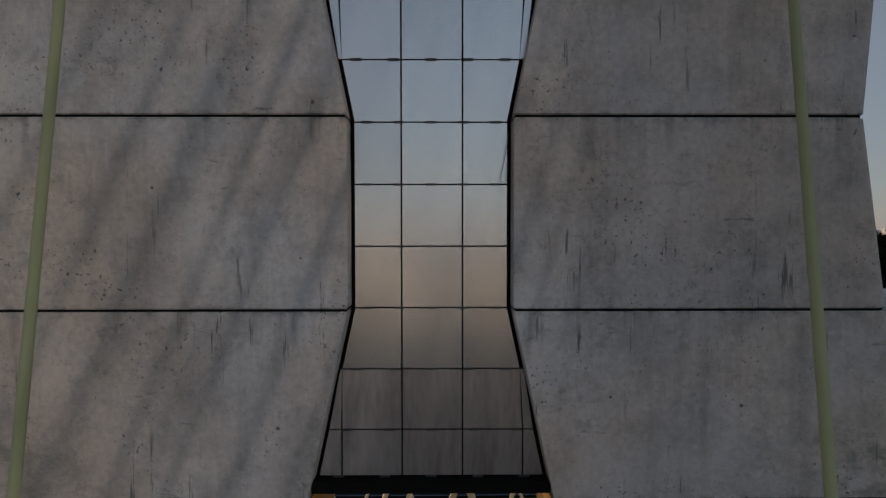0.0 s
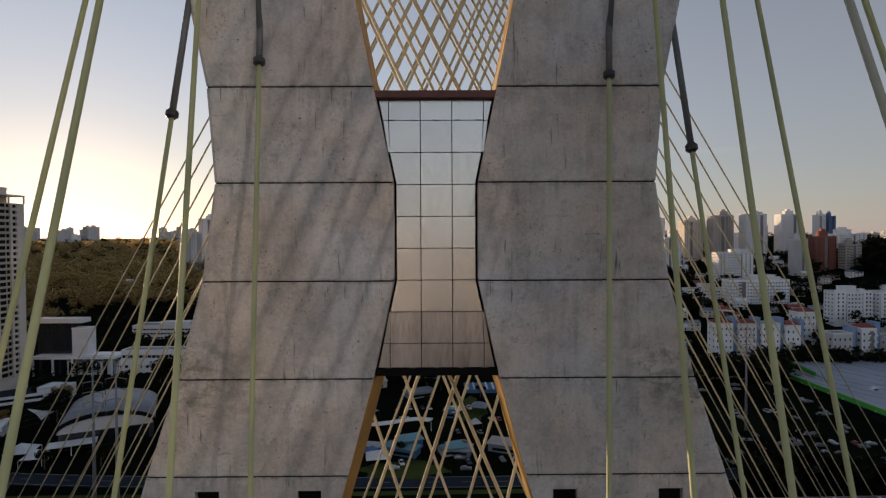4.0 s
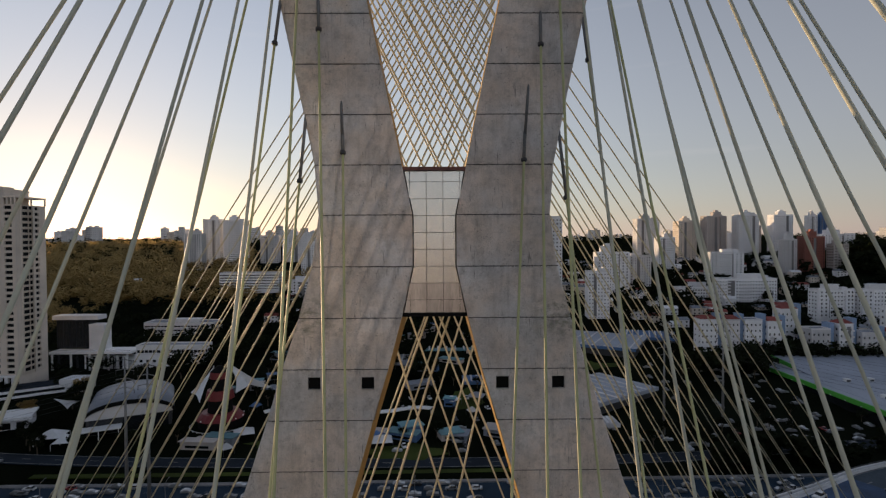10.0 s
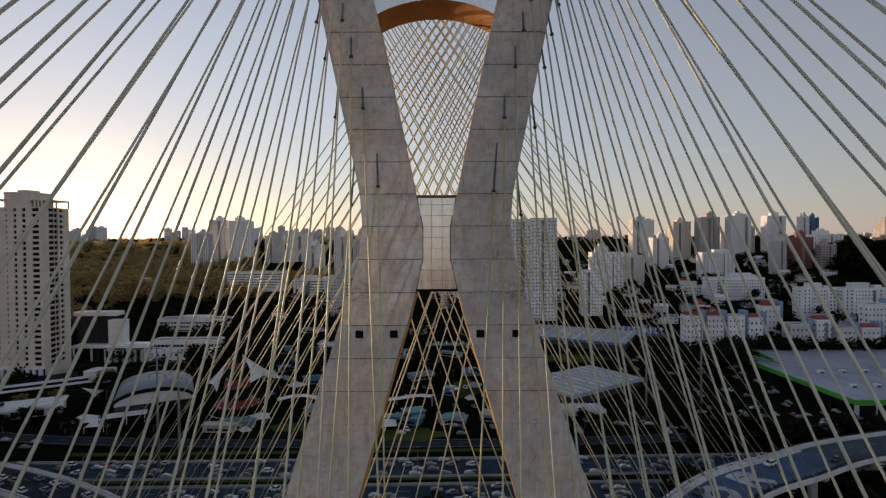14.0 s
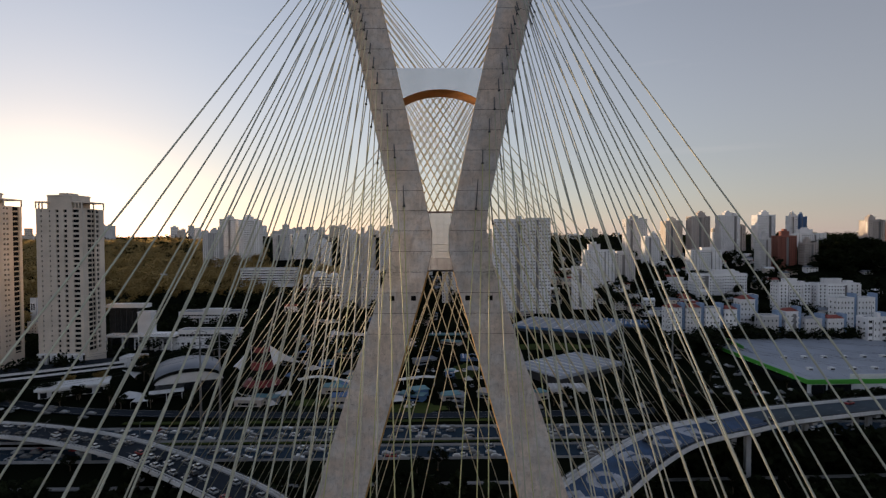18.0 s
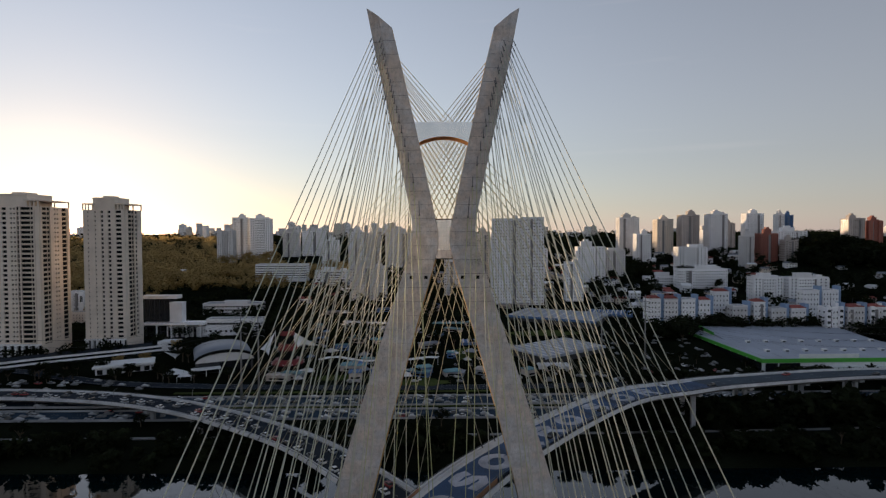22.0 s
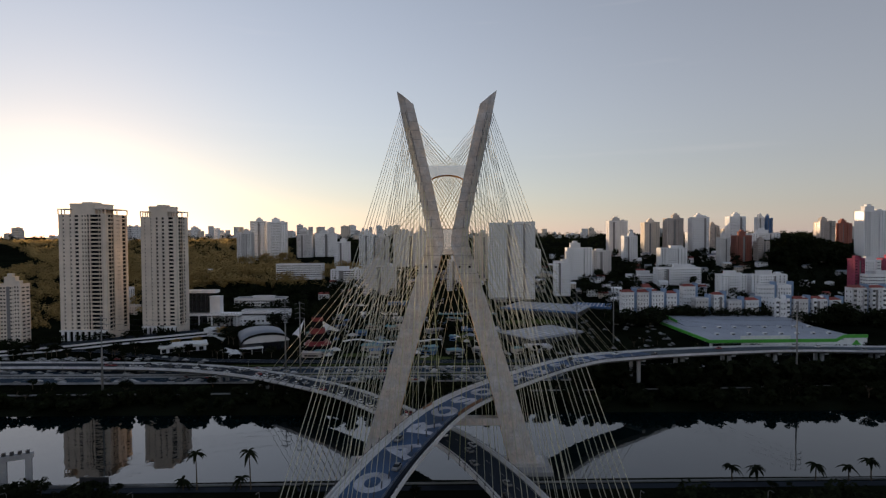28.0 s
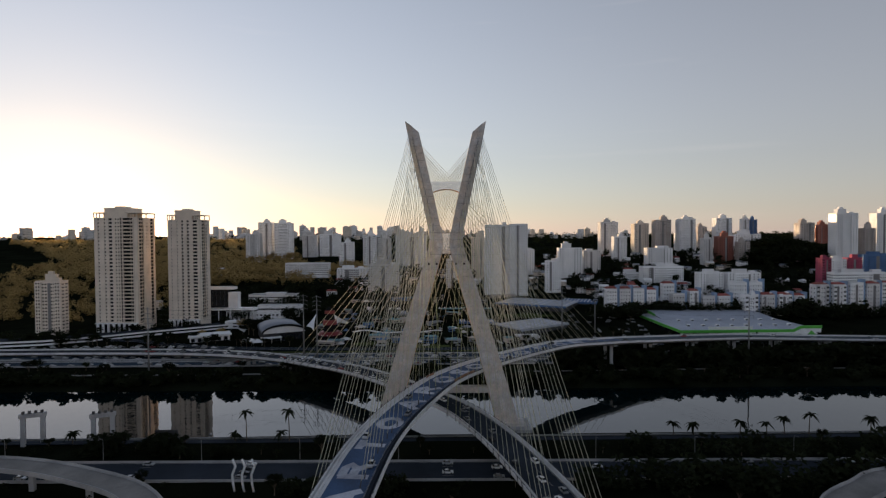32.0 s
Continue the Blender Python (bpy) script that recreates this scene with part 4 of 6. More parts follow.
twin_tower(-316, 257, 41, 32.3, 114.3, "tall cream tower of flats with stacked dark loggias",
           [(0.08, 0.12, "t"), (0.23, 0.27, "t"), (0.34, 0.42, "w"), (0.49, 0.525, "t"), (0.55, 0.585, "t"), (0.605, 0.645, "n"), (0.67, 0.92, "l")],
           [(0.05, 0.34, "l"), (0.48, 0.53, "t"), (0.57, 0.62, "t"), (0.74, 0.92, "n")])
twin_tower(-260, 276, 31.4, 23.8, 112.4, "slimmer cream tower of flats beside its twin",
           [(0.10, 0.13, "t"), (0.28, 0.31, "t"), (0.43, 0.49, "w"), (0.60, 0.67, "w"), (0.79, 0.93, "w")],
           [(0.14, 0.55, "l"), (0.62, 0.76, "w")])
podium = thing("podium", "stepped pale parking podium below the tower flats", "podium", (0, 0, 0))
for k, (z0, z1, dy) in enumerate(((-7.5, -6.9, -0.8), (-5.4, -4.5, -0.4), (-2.6, -1.6, 0))):
    line = [Vector((x_, y_ + dy, 0)) for x_, y_ in ((-520, 168), (-400, 178), (-340, 193), (-300, 214), (-276, 233), (-247, 251), (-214, 273))]
    sh = Shape()
    sh.loft([[p + Vector((0, 0, z)) + Vector((0, o, 0)) for o, z in ((0, z0), (0, z1), (22, z1), (22, z0))] for p in line])
    part("parking_floor", sh, ASPHALT, podium)
    front = Shape().loft([[p + Vector((0, o, z)) for o, z in ((-0.4, z0), (-0.4, z1 + 0.5), (-0.05, z1 + 0.5), (-0.05, z0))] for p in line])
    part("parapet_wall", front, WHITE, podium)
# dark block fills the gaps between the parking floors in place of their shade
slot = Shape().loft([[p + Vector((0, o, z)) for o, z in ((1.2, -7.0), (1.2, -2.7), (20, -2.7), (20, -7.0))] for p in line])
part("slot_shade_fill", slot, GLASS, podium)
part("stair_block", Shape().box(-219, -205, 273, 284, -8, 1.2), WHITE, podium, "white stair block at the end of the podium")
for z_ in (-4.2, -1.4):
    part("slot_window", Shape().box(-211, -206.5, 272.9, 273.2, z_, z_ + 1.1), GLASS, podium)

# ---- tall and middling blocks: name, label, x, y, w, d, base, top, wall, options ----
P1, P2, P3 = "pale high-rise of flats on the far hill", "white high-rise of flats on the far hill", "grey-brown high-rise of flats on the far hill"
BLOCKS = [
    ("apartment_slab", "tall white slab of flats with narrow windows", 64, 408, 30, 20, 8, 97, WHITE, dict(blank=True, house=False)),
    ("apartment_slab", "tall white slab of flats with a dark window stripe", 90, 404, 22, 20, 8, 98, WHITE, dict(blank=True, pier=0.6, house=False)),
    ("apartment_slab", "white mid-rise slab with dark ribbon windows", -137, 528, 43, 18, 10, 37, WHITE, dict(pier=0.12, band=0.45)),
    ("apartment_slab", "pale speckled slab of flats behind the trees", -79, 426, 38, 16, 2, 48, GREYW, dict(pier=0.6)),
    ("office_building", "long low white building with ribbon windows", -212, 565, 66, 22, 25, 43, WHITE, dict(pier=0.08, house=False)),
    ("office_building", "low white terraced building above the trees", -217, 412, 58, 22, -2, 11.5, WHITE, dict(pier=0.15)),
    ("office_building", "low white wing with dark openings", -220, 326, 29, 12, -5, 3.2, WHITE, dict(pier=0.2, band=0.5, house=False, floors=2)),
    ("office_building", "long white terraced building with ribbon windows", -182, 328, 47, 14, -5, 9.2, WHITE, dict(pier=0.08, band=0.55, house=False, floors=3)),
    ("office_building", "white slatted block between the twin towers", -381, 420, 17, 14, -5, 24, WHITE, dict(pier=0.62, band=0.14, bays=9, floors=2, house=False)),
    ("apartment_block", "small white block on the wooded slope", -359, 600, 9, 9, 16, 34, WHITE, dict(house=False)),
    ("office_building", "low pale block between the twin towers", -352, 380, 22, 12, -6, 8, CREAM, dict(house=False)),
    ("apartment_block", "hazy cream block of flats behind the river trees", -372, 244, 24, 12, -7, 44, CREAM, dict(pier=0.3)),
    ("high_rise", P1, 308, 755, 38, 24, 40, 107, GREYW, dict()), ("high_rise", P2, 308, 690, 26, 20, 28, 80, WHITE, dict(blank=True)),
    ("high_rise", P1, 377, 780, 32, 24, 42, 104, CREAM, dict()), ("high_rise", P3, 411, 760, 34, 24, 42, 111, BROWN, dict(pier=0.55)),
]
BLOCKS += [
    ("high_rise", P2, 449, 742, 34, 24, 44, 112, WHITE, dict(blank=True)), ("high_rise", P3, 551, 900, 23, 20, 50, 99, BROWN, dict()),
    ("high_rise", P2, 500, 860, 46, 20, 43, 86, WHITE, dict(blank=True)), ("high_rise", P2, 588, 880, 38, 24, 50, 117, WHITE, dict(blank=True)),
    ("high_rise", "brick-red high-rise with pale balcony stripes", 446, 600, 28, 18, 34, 80, BRICK, dict(pier=0.5, band=0.3)),
    ("high_rise", P1, 419, 602, 17, 16, 34, 77, GREYW, dict()), ("high_rise", P2, 612, 840, 14, 18, 60, 114, WHITE, dict(blank=True)), ("high_rise", P1, 629, 842, 13, 18, 60, 112, BLUE, dict()),
    ("office_building", "wide white block with a roof hut", 502, 640, 44, 20, 40, 83, WHITE, dict()), ("high_rise", P3, 468, 588, 20, 14, 30, 71, BROWN, dict(pier=0.3)),
    ("high_rise", P3, 641, 700, 30, 20, 50, 102, BROWN, dict()), ("high_rise", "brick-red block of flats on the far hill", 672, 702, 26, 20, 50, 99, BRICK, dict()),
]
BLOCKS += [
    ("high_rise", P2, 580, 523, 36, 20, 30, 113, WHITE, dict(pier=0.5)), ("high_rise", P3, 611, 520, 18, 16, 30, 91, BROWN, dict()), ("high_rise", P2, 640, 530, 26, 18, 30, 113, WHITE, dict()),
    ("apartment_block", "white block of flats with small windows", 341, 600, 40, 18, 28, 62, WHITE, dict(pier=0.5)),
    ("apartment_block", "long white block of flats with roof tanks", 325, 402, 30, 14, 12, 37, WHITE, dict(pier=0.55)), ("apartment_block", "long white block of flats with roof tanks", 363, 398, 40, 14, 12, 37, WHITE, dict(pier=0.55)),
    ("apartment_block", "pale blue-white block of flats", 298, 480, 56, 18, 12, 40, WHITE, dict(pier=0.5)), ("apartment_block", "low white block among dark trees", 260, 500, 40, 16, 12, 30, WHITE, dict(pier=0.4)),
    ("apartment_block", "crimson-fronted block of flats", 447, 376, 11, 12, 18, 55, PINK, dict(pier=0.8)), ("apartment_block", "white balconied block between crimson ends", 463, 380, 20, 12, 18, 53, WHITE, dict()),
    ("apartment_block", "crimson-fronted block of flats", 484, 380, 17, 12, 20, 55, PINK, dict(pier=0.6)), ("apartment_block", "long low white block", 478, 362, 64, 14, 16, 39, WHITE, dict(pier=0.3)),
    ("apartment_block", "pale blue block of flats", 542, 420, 34, 16, 30, 57, BLUE, dict(pier=0.5)),
]
BLOCKS += [
    ("high_rise", P1, -367, 770, 30, 20, 34, 89, GREYW, dict()), ("high_rise", P2, -361, 820, 30, 22, 34, 112, WHITE, dict(pier=0.35)), ("high_rise", P2, -325, 822, 40, 22, 34, 110, WHITE, dict(pier=0.3)),
    ("apartment_block", P1, -279, 850, 29, 20, 34, 86, GREYW, dict()), ("apartment_block", P2, -240, 862, 42, 20, 34, 88, WHITE, dict()), ("apartment_block", P1, -176, 700, 25, 18, 30, 73, WHITE, dict(blank=True)),
    ("apartment_block", P2, -128, 655, 22, 18, 30, 85, WHITE, dict()), ("apartment_block", P1, -104, 660, 22, 18, 30, 80, GREYW, dict()), ("apartment_block", P1, -55, 610, 50, 18, 26, 84, GREYW, dict(pier=0.6)),
    ("apartment_block", "beige block of flats behind the bridge", 48, 520, 20, 16, 24, 82, CREAM, dict()), ("apartment_block", "white block of flats seen between the tower legs", 10, 450, 18, 14, 8, 53, WHITE, dict(pier=0.5)),
    ("apartment_block", "slim white block with blank side", 136, 420, 18, 14, 12, 52, WHITE, dict(blank=True)), ("apartment_block", "white block of flats among trees", 181, 522, 34, 16, 22, 65, WHITE, dict()),
]
BLOCKS += [
    ("apartment_block", "white block of flats among trees", 222, 560, 26, 16, 24, 60, GREYW, dict()), ("apartment_block", "white block of flats among trees", 120, 560, 30, 16, 24, 62, WHITE, dict()),
]
for nm, lb, x, y, w, d, b0, t0, wl_, opt in BLOCKS:
    building(nm, lb, x, y, w * 0.86 if nm == "high_rise" else w, d * 0.8, b0, t0, wl_, **opt)

# ---- glazed hall beside the slimmer tower ----
club = thing("glazed_hall", "dark glazed hall under a white roof slab with a raised terrace", "hall", (-262, 330, -6))
part("roof_slab", Shape().box(0, 31, -1.5, 8, 33.4, 36.2), WHITE, club, "thick white flat roof slab")
part("glass_front", Shape().box(1.5, 24, 0.6, 7.4, 13.6, 33.4), GLASS, club, "dark glazed front")
for k in range(6):
    part("mullion", Shape().box(1.6 + k * 4.4, 1.8 + k * 4.4, 0.35, 0.6, 13.6, 33.4), STEEL_DARK, club)
part("stair_block", Shape().box(24, 34.5, -0.5, 7.5, 13, 29.5), WHITE, club, "plain white stair block")
part("cornice", Shape().box(23.8, 34.7, -0.7, 7.7, 29.5, 30.1), WHITE, club)
part("terrace_slab", Shape().box(2, 56, -8, 8, 11.4, 13), WHITE, club, "white terrace slab on columns")
# dark box paints the shade behind the terrace columns
part("undercroft", Shape().box(3, 54, -4, 7.5, -1, 11.4), GLASS, club, "dark block standing in for the shade under the terrace")
for k in range(5):
    part("column", Shape().box(3 + k * 12.5, 4 + k * 12.5, -7.6, -6.6, -2, 11.4), WHITE, club)
for z_ in (13.5, 14.0):
    part("terrace_rail", Shape().box(2.1, 55.9, -7.9, -7.8, z_, z_ + 0.08), STEEL_DARK, club)

# ---- walk-up housing rows with tiled roofs and blue stair towers ----
def walkup(x, y, w, base, top, wall, stair=True):
    ob = building("walk_up_flats", "white walk-up flats with red tiled roof and blue stair tower", x, y, w, 10, base, top, wall, floors=max(4, round((top - base) / 4.2)), bays=max(3, round(w / 2.8)), pier=0.66, band=0.6, house=False, cat="housing block")
    h = top - base
    if int(x) % 3:
        part("tiled_roof", Shape().loft([[(-w / 2 - 0.3, -0.3, h + 0.9), (w / 2 + 0.3, -0.3, h + 0.9), (w / 2 + 0.3, 10.3, h + 0.9), (-w / 2 - 0.3, 10.3, h + 0.9)],
                                         [(-w / 2 + 2, 4.9, h + 3), (w / 2 - 2, 4.9, h + 3), (w / 2 - 2, 5.1, h + 3), (-w / 2 + 2, 5.1, h + 3)]]), TILE, ob, "low red tiled roof")
    if stair:
        part("stair_tower", Shape().box(w / 2 + 0.1, w / 2 + 3.2, 1.5, 8.5, -3, h + 3.6).box(w / 2, w / 2 + 3.3, 1.4, 8.6, h + 3.6, h + 4), STAIR_BLUE, ob, "pale blue stair tower")
    return ob


LOWER_ROW = [(176, 312, 11, 8, 27), (190, 311, 11, 8, 27), (204, 310, 11, 8, 27), (217, 309, 9, 8, 26), (243, 303, 12, 1, 22), (259, 303, 9, 1, 25), (273, 300, 12, 1, 20), (289, 300, 12, 1, 20), (312, 292, 13, -1, 22), (329, 291, 13, -1, 22), (346, 291, 13, -1, 22), (361, 291, 10, -1, 21)]
UPPER_ROW = [(392, 303, 13, 0, 31), (409, 302, 13, 0, 31), (426, 300, 13, 0, 33), (443, 300, 13, 0, 32), (460, 303, 13, 0, 32), (478, 306, 13, 2, 34), (330, 345, 14, 8, 30), (348, 346, 14, 8, 30), (250, 345, 12, 8, 29)]
for x, y, w, b0, t0 in LOWER_ROW + UPPER_ROW:
    walkup(x, y, w, b0, t0, WHITE if (x + w) % 3 else GREYW)

# ---- small houses on the slopes ----
rnd = random.Random(11)


def house(x, y, w, d, h, roof, wall, rz):
    ob = thing("house", "small pale house with pitched roof on the slope", "house", (x, y, terrain(x, y) - 0.5), rz, group="houses on the slope")
    part("wall", Shape().box(-w / 2, w / 2, 0, d, -2, h), wall, ob)
    part("roof", Shape().loft([[(-w / 2 - 0.4, -0.4, h), (w / 2 + 0.4, -0.4, h), (w / 2 + 0.4, d + 0.4, h), (-w / 2 - 0.4, d + 0.4, h)], [(-w / 2 - 0.4, d / 2 - 0.1, h + 2), (w / 2 + 0.4, d / 2 - 0.1, h + 2), (w / 2 + 0.4, d / 2 + 0.1, h + 2), (-w / 2 - 0.4, d / 2 + 0.1, h + 2)]]), roof, ob)
    win = Shape()
    for j in range(max(2, int(w / 3))):
        cx = -w / 2 + (j + 0.5) * w / max(2, int(w / 3))
        for z in ([1.2, 4.2] if h > 5.5 else [1.2]):
            win.box(cx - 0.6, cx + 0.6, -0.05, 0.05, z, z + 1.2)
    part("window", win, GLASS, ob, kind="stuff")


taken = [(b[2], b[3], b[4]) for b in BLOCKS] + [(-234, 324, 60), (-260, 276, 40), (-316, 257, 48)]
count = 0
while count < 190:
    x, y = rnd.uniform(150, 640), rnd.uniform(330, 760)
    if count > 140:
        x, y = rnd.uniform(-160, 150), rnd.uniform(430, 640)
    if x > y * 1.05 + 120 or any(abs(x - a) < w / 2 + 9 and -12 < y - b < 24 for a, b, w in taken):
        continue
    house(x, y, rnd.uniform(8, 15), rnd.uniform(7, 10), rnd.choice((3.2, 6.2, 6.4, 8.5)), rnd.choice((TILE, ROOFING, ROOFING, WHITE)), rnd.choice((WHITE, WHITE, CREAM, GREYW)), rnd.uniform(-12, 12))
    count += 1

# ---- far skyline ----
for k in range(230):
    u = rnd.uniform(-1, 1) if k < 150 else rnd.uniform(-0.75, 0.05)
    y = rnd.uniform(1700, 2900)
    x = u * y * 0.74
    if 0.62 < u * 0.74 or (-0.52 > u * 0.74):
        y *= 0.8
    w = rnd.uniform(10, 26)
    z = terrain(x, y)
    building("far_tower", "distant pale tower block on the skyline", x, y, w, 22, z - 4, z + rnd.uniform(8, 44) * (1.3 if x < 0 else 0.85), rnd.choice((WHITE, GREYW, GREYW, CREAM)), floors=9, bays=4, band=0.66, pier=rnd.choice((0.6, 0.3, 0.7)), house=rnd.random() < 0.6, cat="tower block", far=True)

# ---- store with green fascia ----
store = thing("store", "large flat-roofed store with white walls and green fascia", "store", (199, 197, G - 0.3), 1.5)
part("hall", Shape().box(0, 121, 0.6, 101, 0, 8.0), SHINY_WHITE, store)
part("roof", Shape().box(0.6, 120.4, 1.2, 100.4, 7.9, 8.5), STORE_ROOF, store, "grey sheet roof")
part("front_fascia", Shape().box(-0.4, 97, 0, 0.9, 6.6, 9.0).add([(97, 0, 6.6), (97, 0.9, 6.6), (97, 0.9, 9), (97, 0, 9), (103, 0, 9.6), (103, 0.9, 9.6), (103, 0.9, 12), (103, 0, 12)], [(0, 1, 5, 4), (1, 2, 6, 5), (2, 3, 7, 6), (3, 0, 4, 7)]).box(103, 121.4, 0, 0.9, 9.6, 12), GREEN, store, "bright green fascia band")
part("sign_wall", Shape().box(103, 121, 0.3, 1.0, 0, 9.6), SHINY_WHITE, store)
part("side_fascia", Shape().box(-0.6, 0.2, 0.9, 101, 6.6, 9.0), GREEN, store, "bright green fascia band")
part("side_glazing", Shape().box(-0.14, 0.03, 1.2, 100, 0.2, 6.5), GLASS, store, "dark glazed side under the fascia")
part("raised_roof", Shape().loft([[(x_, 62, 8.3), (x_, 100.2, 8.3), (x_, 100.2, 12.2), (x_, 62, 8.66)] for x_ in (11, 120.2)]), STORE_ROOF, store, "rear roof rising to the back")
part("raised_wall", Shape().loft([[(x_, 72, 8.52), (x_, 100.2, 8.52), (x_, 100.2, 10.4), (x_, 72, 8.6)] for x_ in (10.7, 10.98)]), SHINY_WHITE, store)
part("raised_fascia", Shape().loft([[(x_, 78, 9.2), (x_, 100.4, 10.4), (x_, 100.4, 13.1), (x_, 78, 11.4)] for x_ in (10.3, 10.68)]), GREEN, store, "bright green fascia band")
for k in range(10):
    part("fascia_lamp", Shape().box(-0.95, -0.62, 6 + k * 9.6, 6.5 + k * 9.6, 6.75, 7.15), SHINY_WHITE, store)
part("fascia_lamp", Shape().box(10.0, 10.28, 72, 72.5, 8.9, 9.3), SHINY_WHITE, store)
part("entrance_post", Shape().box(9.2, 9.7, -1.0, -0.5, 0, 6.6), SHINY_WHITE, store)
part("emblem", Shape().add([(106.5, 0.22, 1.6), (118.5, 0.22, 1.6), (112.5, 0.22, 8.2), (106.5, 0.29, 1.6), (118.5, 0.29, 1.6), (112.5, 0.29, 8.2)], [(0, 1, 2), (5, 4, 3), (0, 3, 4, 1), (1, 4, 5, 2), (2, 5, 3, 0)]), GREEN, store, "plain green triangle emblem")
part("sign_panel", Shape().box(24, 62, 1.0, 1.6, 8.6, 11.6), SHINY_WHITE, store)
part("entrance", Shape().box(2, 24, 0.4, 0.62, 0.2, 6.2), GLASS, store, "dark glazed entrance")
part("canopy", Shape().box(42, 121, -4, 0.5, 3.6, 4.2), SHINY_WHITE, store)
for j in range(9):
    part("pillar", Shape().box(44 + j * 9, 44.5 + j * 9, -3.8, -3.3, 0, 3.6), SHINY_WHITE, store)
for r_ in range(2):
    for j in range(8):
        cx, cy = 16 + j * 13 + r_ * 5, 22 + r_ * 30
        vent = part("roof_vent", Shape().box(cx, cx + 2.6, cy, cy + 2.6, 8.4, 9.7).box(cx - 0.2, cx + 2.8, cy - 0.2, cy + 2.8, 9.7, 10.0), SHINY_WHITE, store)
        part("louvre", Shape().box(cx + 0.2, cx + 2.4, cy - 0.06, cy + 0.1, 8.6, 9.5), STEEL_DARK, vent)
for j in range(11):
    part("roof_seam", Shape().box(6 + j * 10.8, 6.3 + j * 10.8, 1.4, 61.8, 8.5, 8.62), STORE_ROOF, store)

# ---- pavilions, tents and sheds on the fairground ----
hall = thing("arched_hall", "arched grey-roofed hall with a black rimmed gable", "hall", (-140, 206, G), 26)


def arc(rx, rz_, z0, y, n=16):
    return [(rx * math.cos(math.pi * j / n), y, z0 + rz_ * math.sin(math.pi * j / n)) for j in range(n + 1)]


part("vault", Shape().loft([arc(18, 6.4, 7.5, yy) + list(reversed(arc(17.5, 6.0, 7.1, yy))) for yy in (0.4, 40)]), ROOFING, hall, "grey vaulted sheet roof", True)
part("gable_rim", Shape().loft([arc(18.6, 7.0, 7.4, yy) + list(reversed(arc(17.6, 5.6, 7.1, yy))) for yy in (-0.6, 0.4)]), JOINT, hall, "thick black arched rim")
part("gable_panel", Shape().loft([arc(17.4, 5.4, 7.0, yy) for yy in (0.1, 0.39)]), GREYW, hall, "pale crescent gable panel")
part("hall_body", Shape().box(-17, 17, 1, 39, 0, 7.4), STEEL_DARK, hall)
part("glass_front", Shape().box(-15.5, 15.5, 0.6, 1, 0.4, 6.4), GLASS, hall)
part("front_awning", Shape().box(-20, -3, -7, 0, 4.0, 4.4), SHINY_WHITE, hall)
for x1 in (-19, -11.5, -4):
    part("awning_post", Shape().box(x1 - 0.15, x1 + 0.15, -6.6, -6.3, 0, 4), SHINY_WHITE, hall)
for x1, y1, s1 in ((-168, 196, 5), (-158, 190, 4)):
    ob = thing("party_tent", "white peaked party tent beside the arched hall", "tent", (x1, y1, terrain(x1, y1)), 12)
    part("canopy", Shape().loft([[(-s1, -s1, 2.8), (s1, -s1, 2.8), (s1, s1, 2.8), (-s1, s1, 2.8)], [(-0.1, -0.1, 5.6), (0.1, -0.1, 5.6), (0.1, 0.1, 5.6), (-0.1, 0.1, 5.6)]]), SHINY_WHITE, ob)
    for sx in (-1, 1):
        for sy in (-1, 1):
            part("post", Shape().box(sx * s1 - 0.08, sx * s1 + 0.08, sy * s1 - 0.08, sy * s1 + 0.08, -0.3, 2.8), SHINY_WHITE, ob)
annex = building("office_building", "long two-storey white annex with square windows", -199, 326, 80, 14, -6, 3, WHITE, floors=2, bays=18, pier=0.5, house=False)


def sail(points, label="white tensile sail roof", thick=0.12):
    a = [Vector(p) for p in points]
    n = 8
    sh = Shape()
    c = sum(a, Vector()) / len(a)
    for j in range(len(a)):
        p, q = a[j], a[(j + 1) % len(a)]
        row = []
        for i in range(n + 1):
            t = i / n
            e = p.lerp(q, t)
            e = e.lerp(c, 0.22 * math.sin(math.pi * t))
            row.append(e)
        ring = [c + Vector((0, 0, -1.5))] + row
        k = len(sh.v)
        sh.add(ring, [(0, i, i + 1) for i in range(1, n + 1)])
    ob = thing("sail_tent", label, "tent")
    part("membrane", sh, SHINY_WHITE, ob, smooth_faces=True)
    for p in a:
        if p.z > 3:
            part("mast", Shape().tube([(p.x, p.y, terrain(p.x, p.y) - 0.5), (p.x, p.y, p.z + 0.6)], 0.22, 6), SHINY_WHITE, ob)
    return ob


sail([(-113.5, 252.5, 15), (-85.5, 250, 0.5), (-100, 258, 3.5), (-107.5, 246, 0.5)])
sail([(-125, 261, 11), (-132, 248, 0.3), (-122, 236, -1.5)])
sail([(-193, 232, 2.5), (-182, 226, -1), (-185, 240, -1)])
pav = thing("pavilion", "long low pavilion with pale sheet roof", "pavilion", (-214, 198, G), 26)
part("roof", Shape().box(-5, 29, 0, 16, 5.0, 5.7), SHINY_WHITE, pav)
part("eaves_board", Shape().box(-5.4, 29.4, -0.4, 0, 4.4, 5.8), SHINY_WHITE, pav)
part("wall", Shape().box(-4, 28, 2, 15, 0, 5.0), WHITE, pav)
for j in range(6):
    part("door", Shape().box(-3 + j * 5.2, j * 5.2, 1.9, 2.0, 0.2, 3.2), GLASS, pav)
ride = thing("fairground_ride", "tall round ride in black and dark red tiers", "fairground ride", (-102, 213, G))


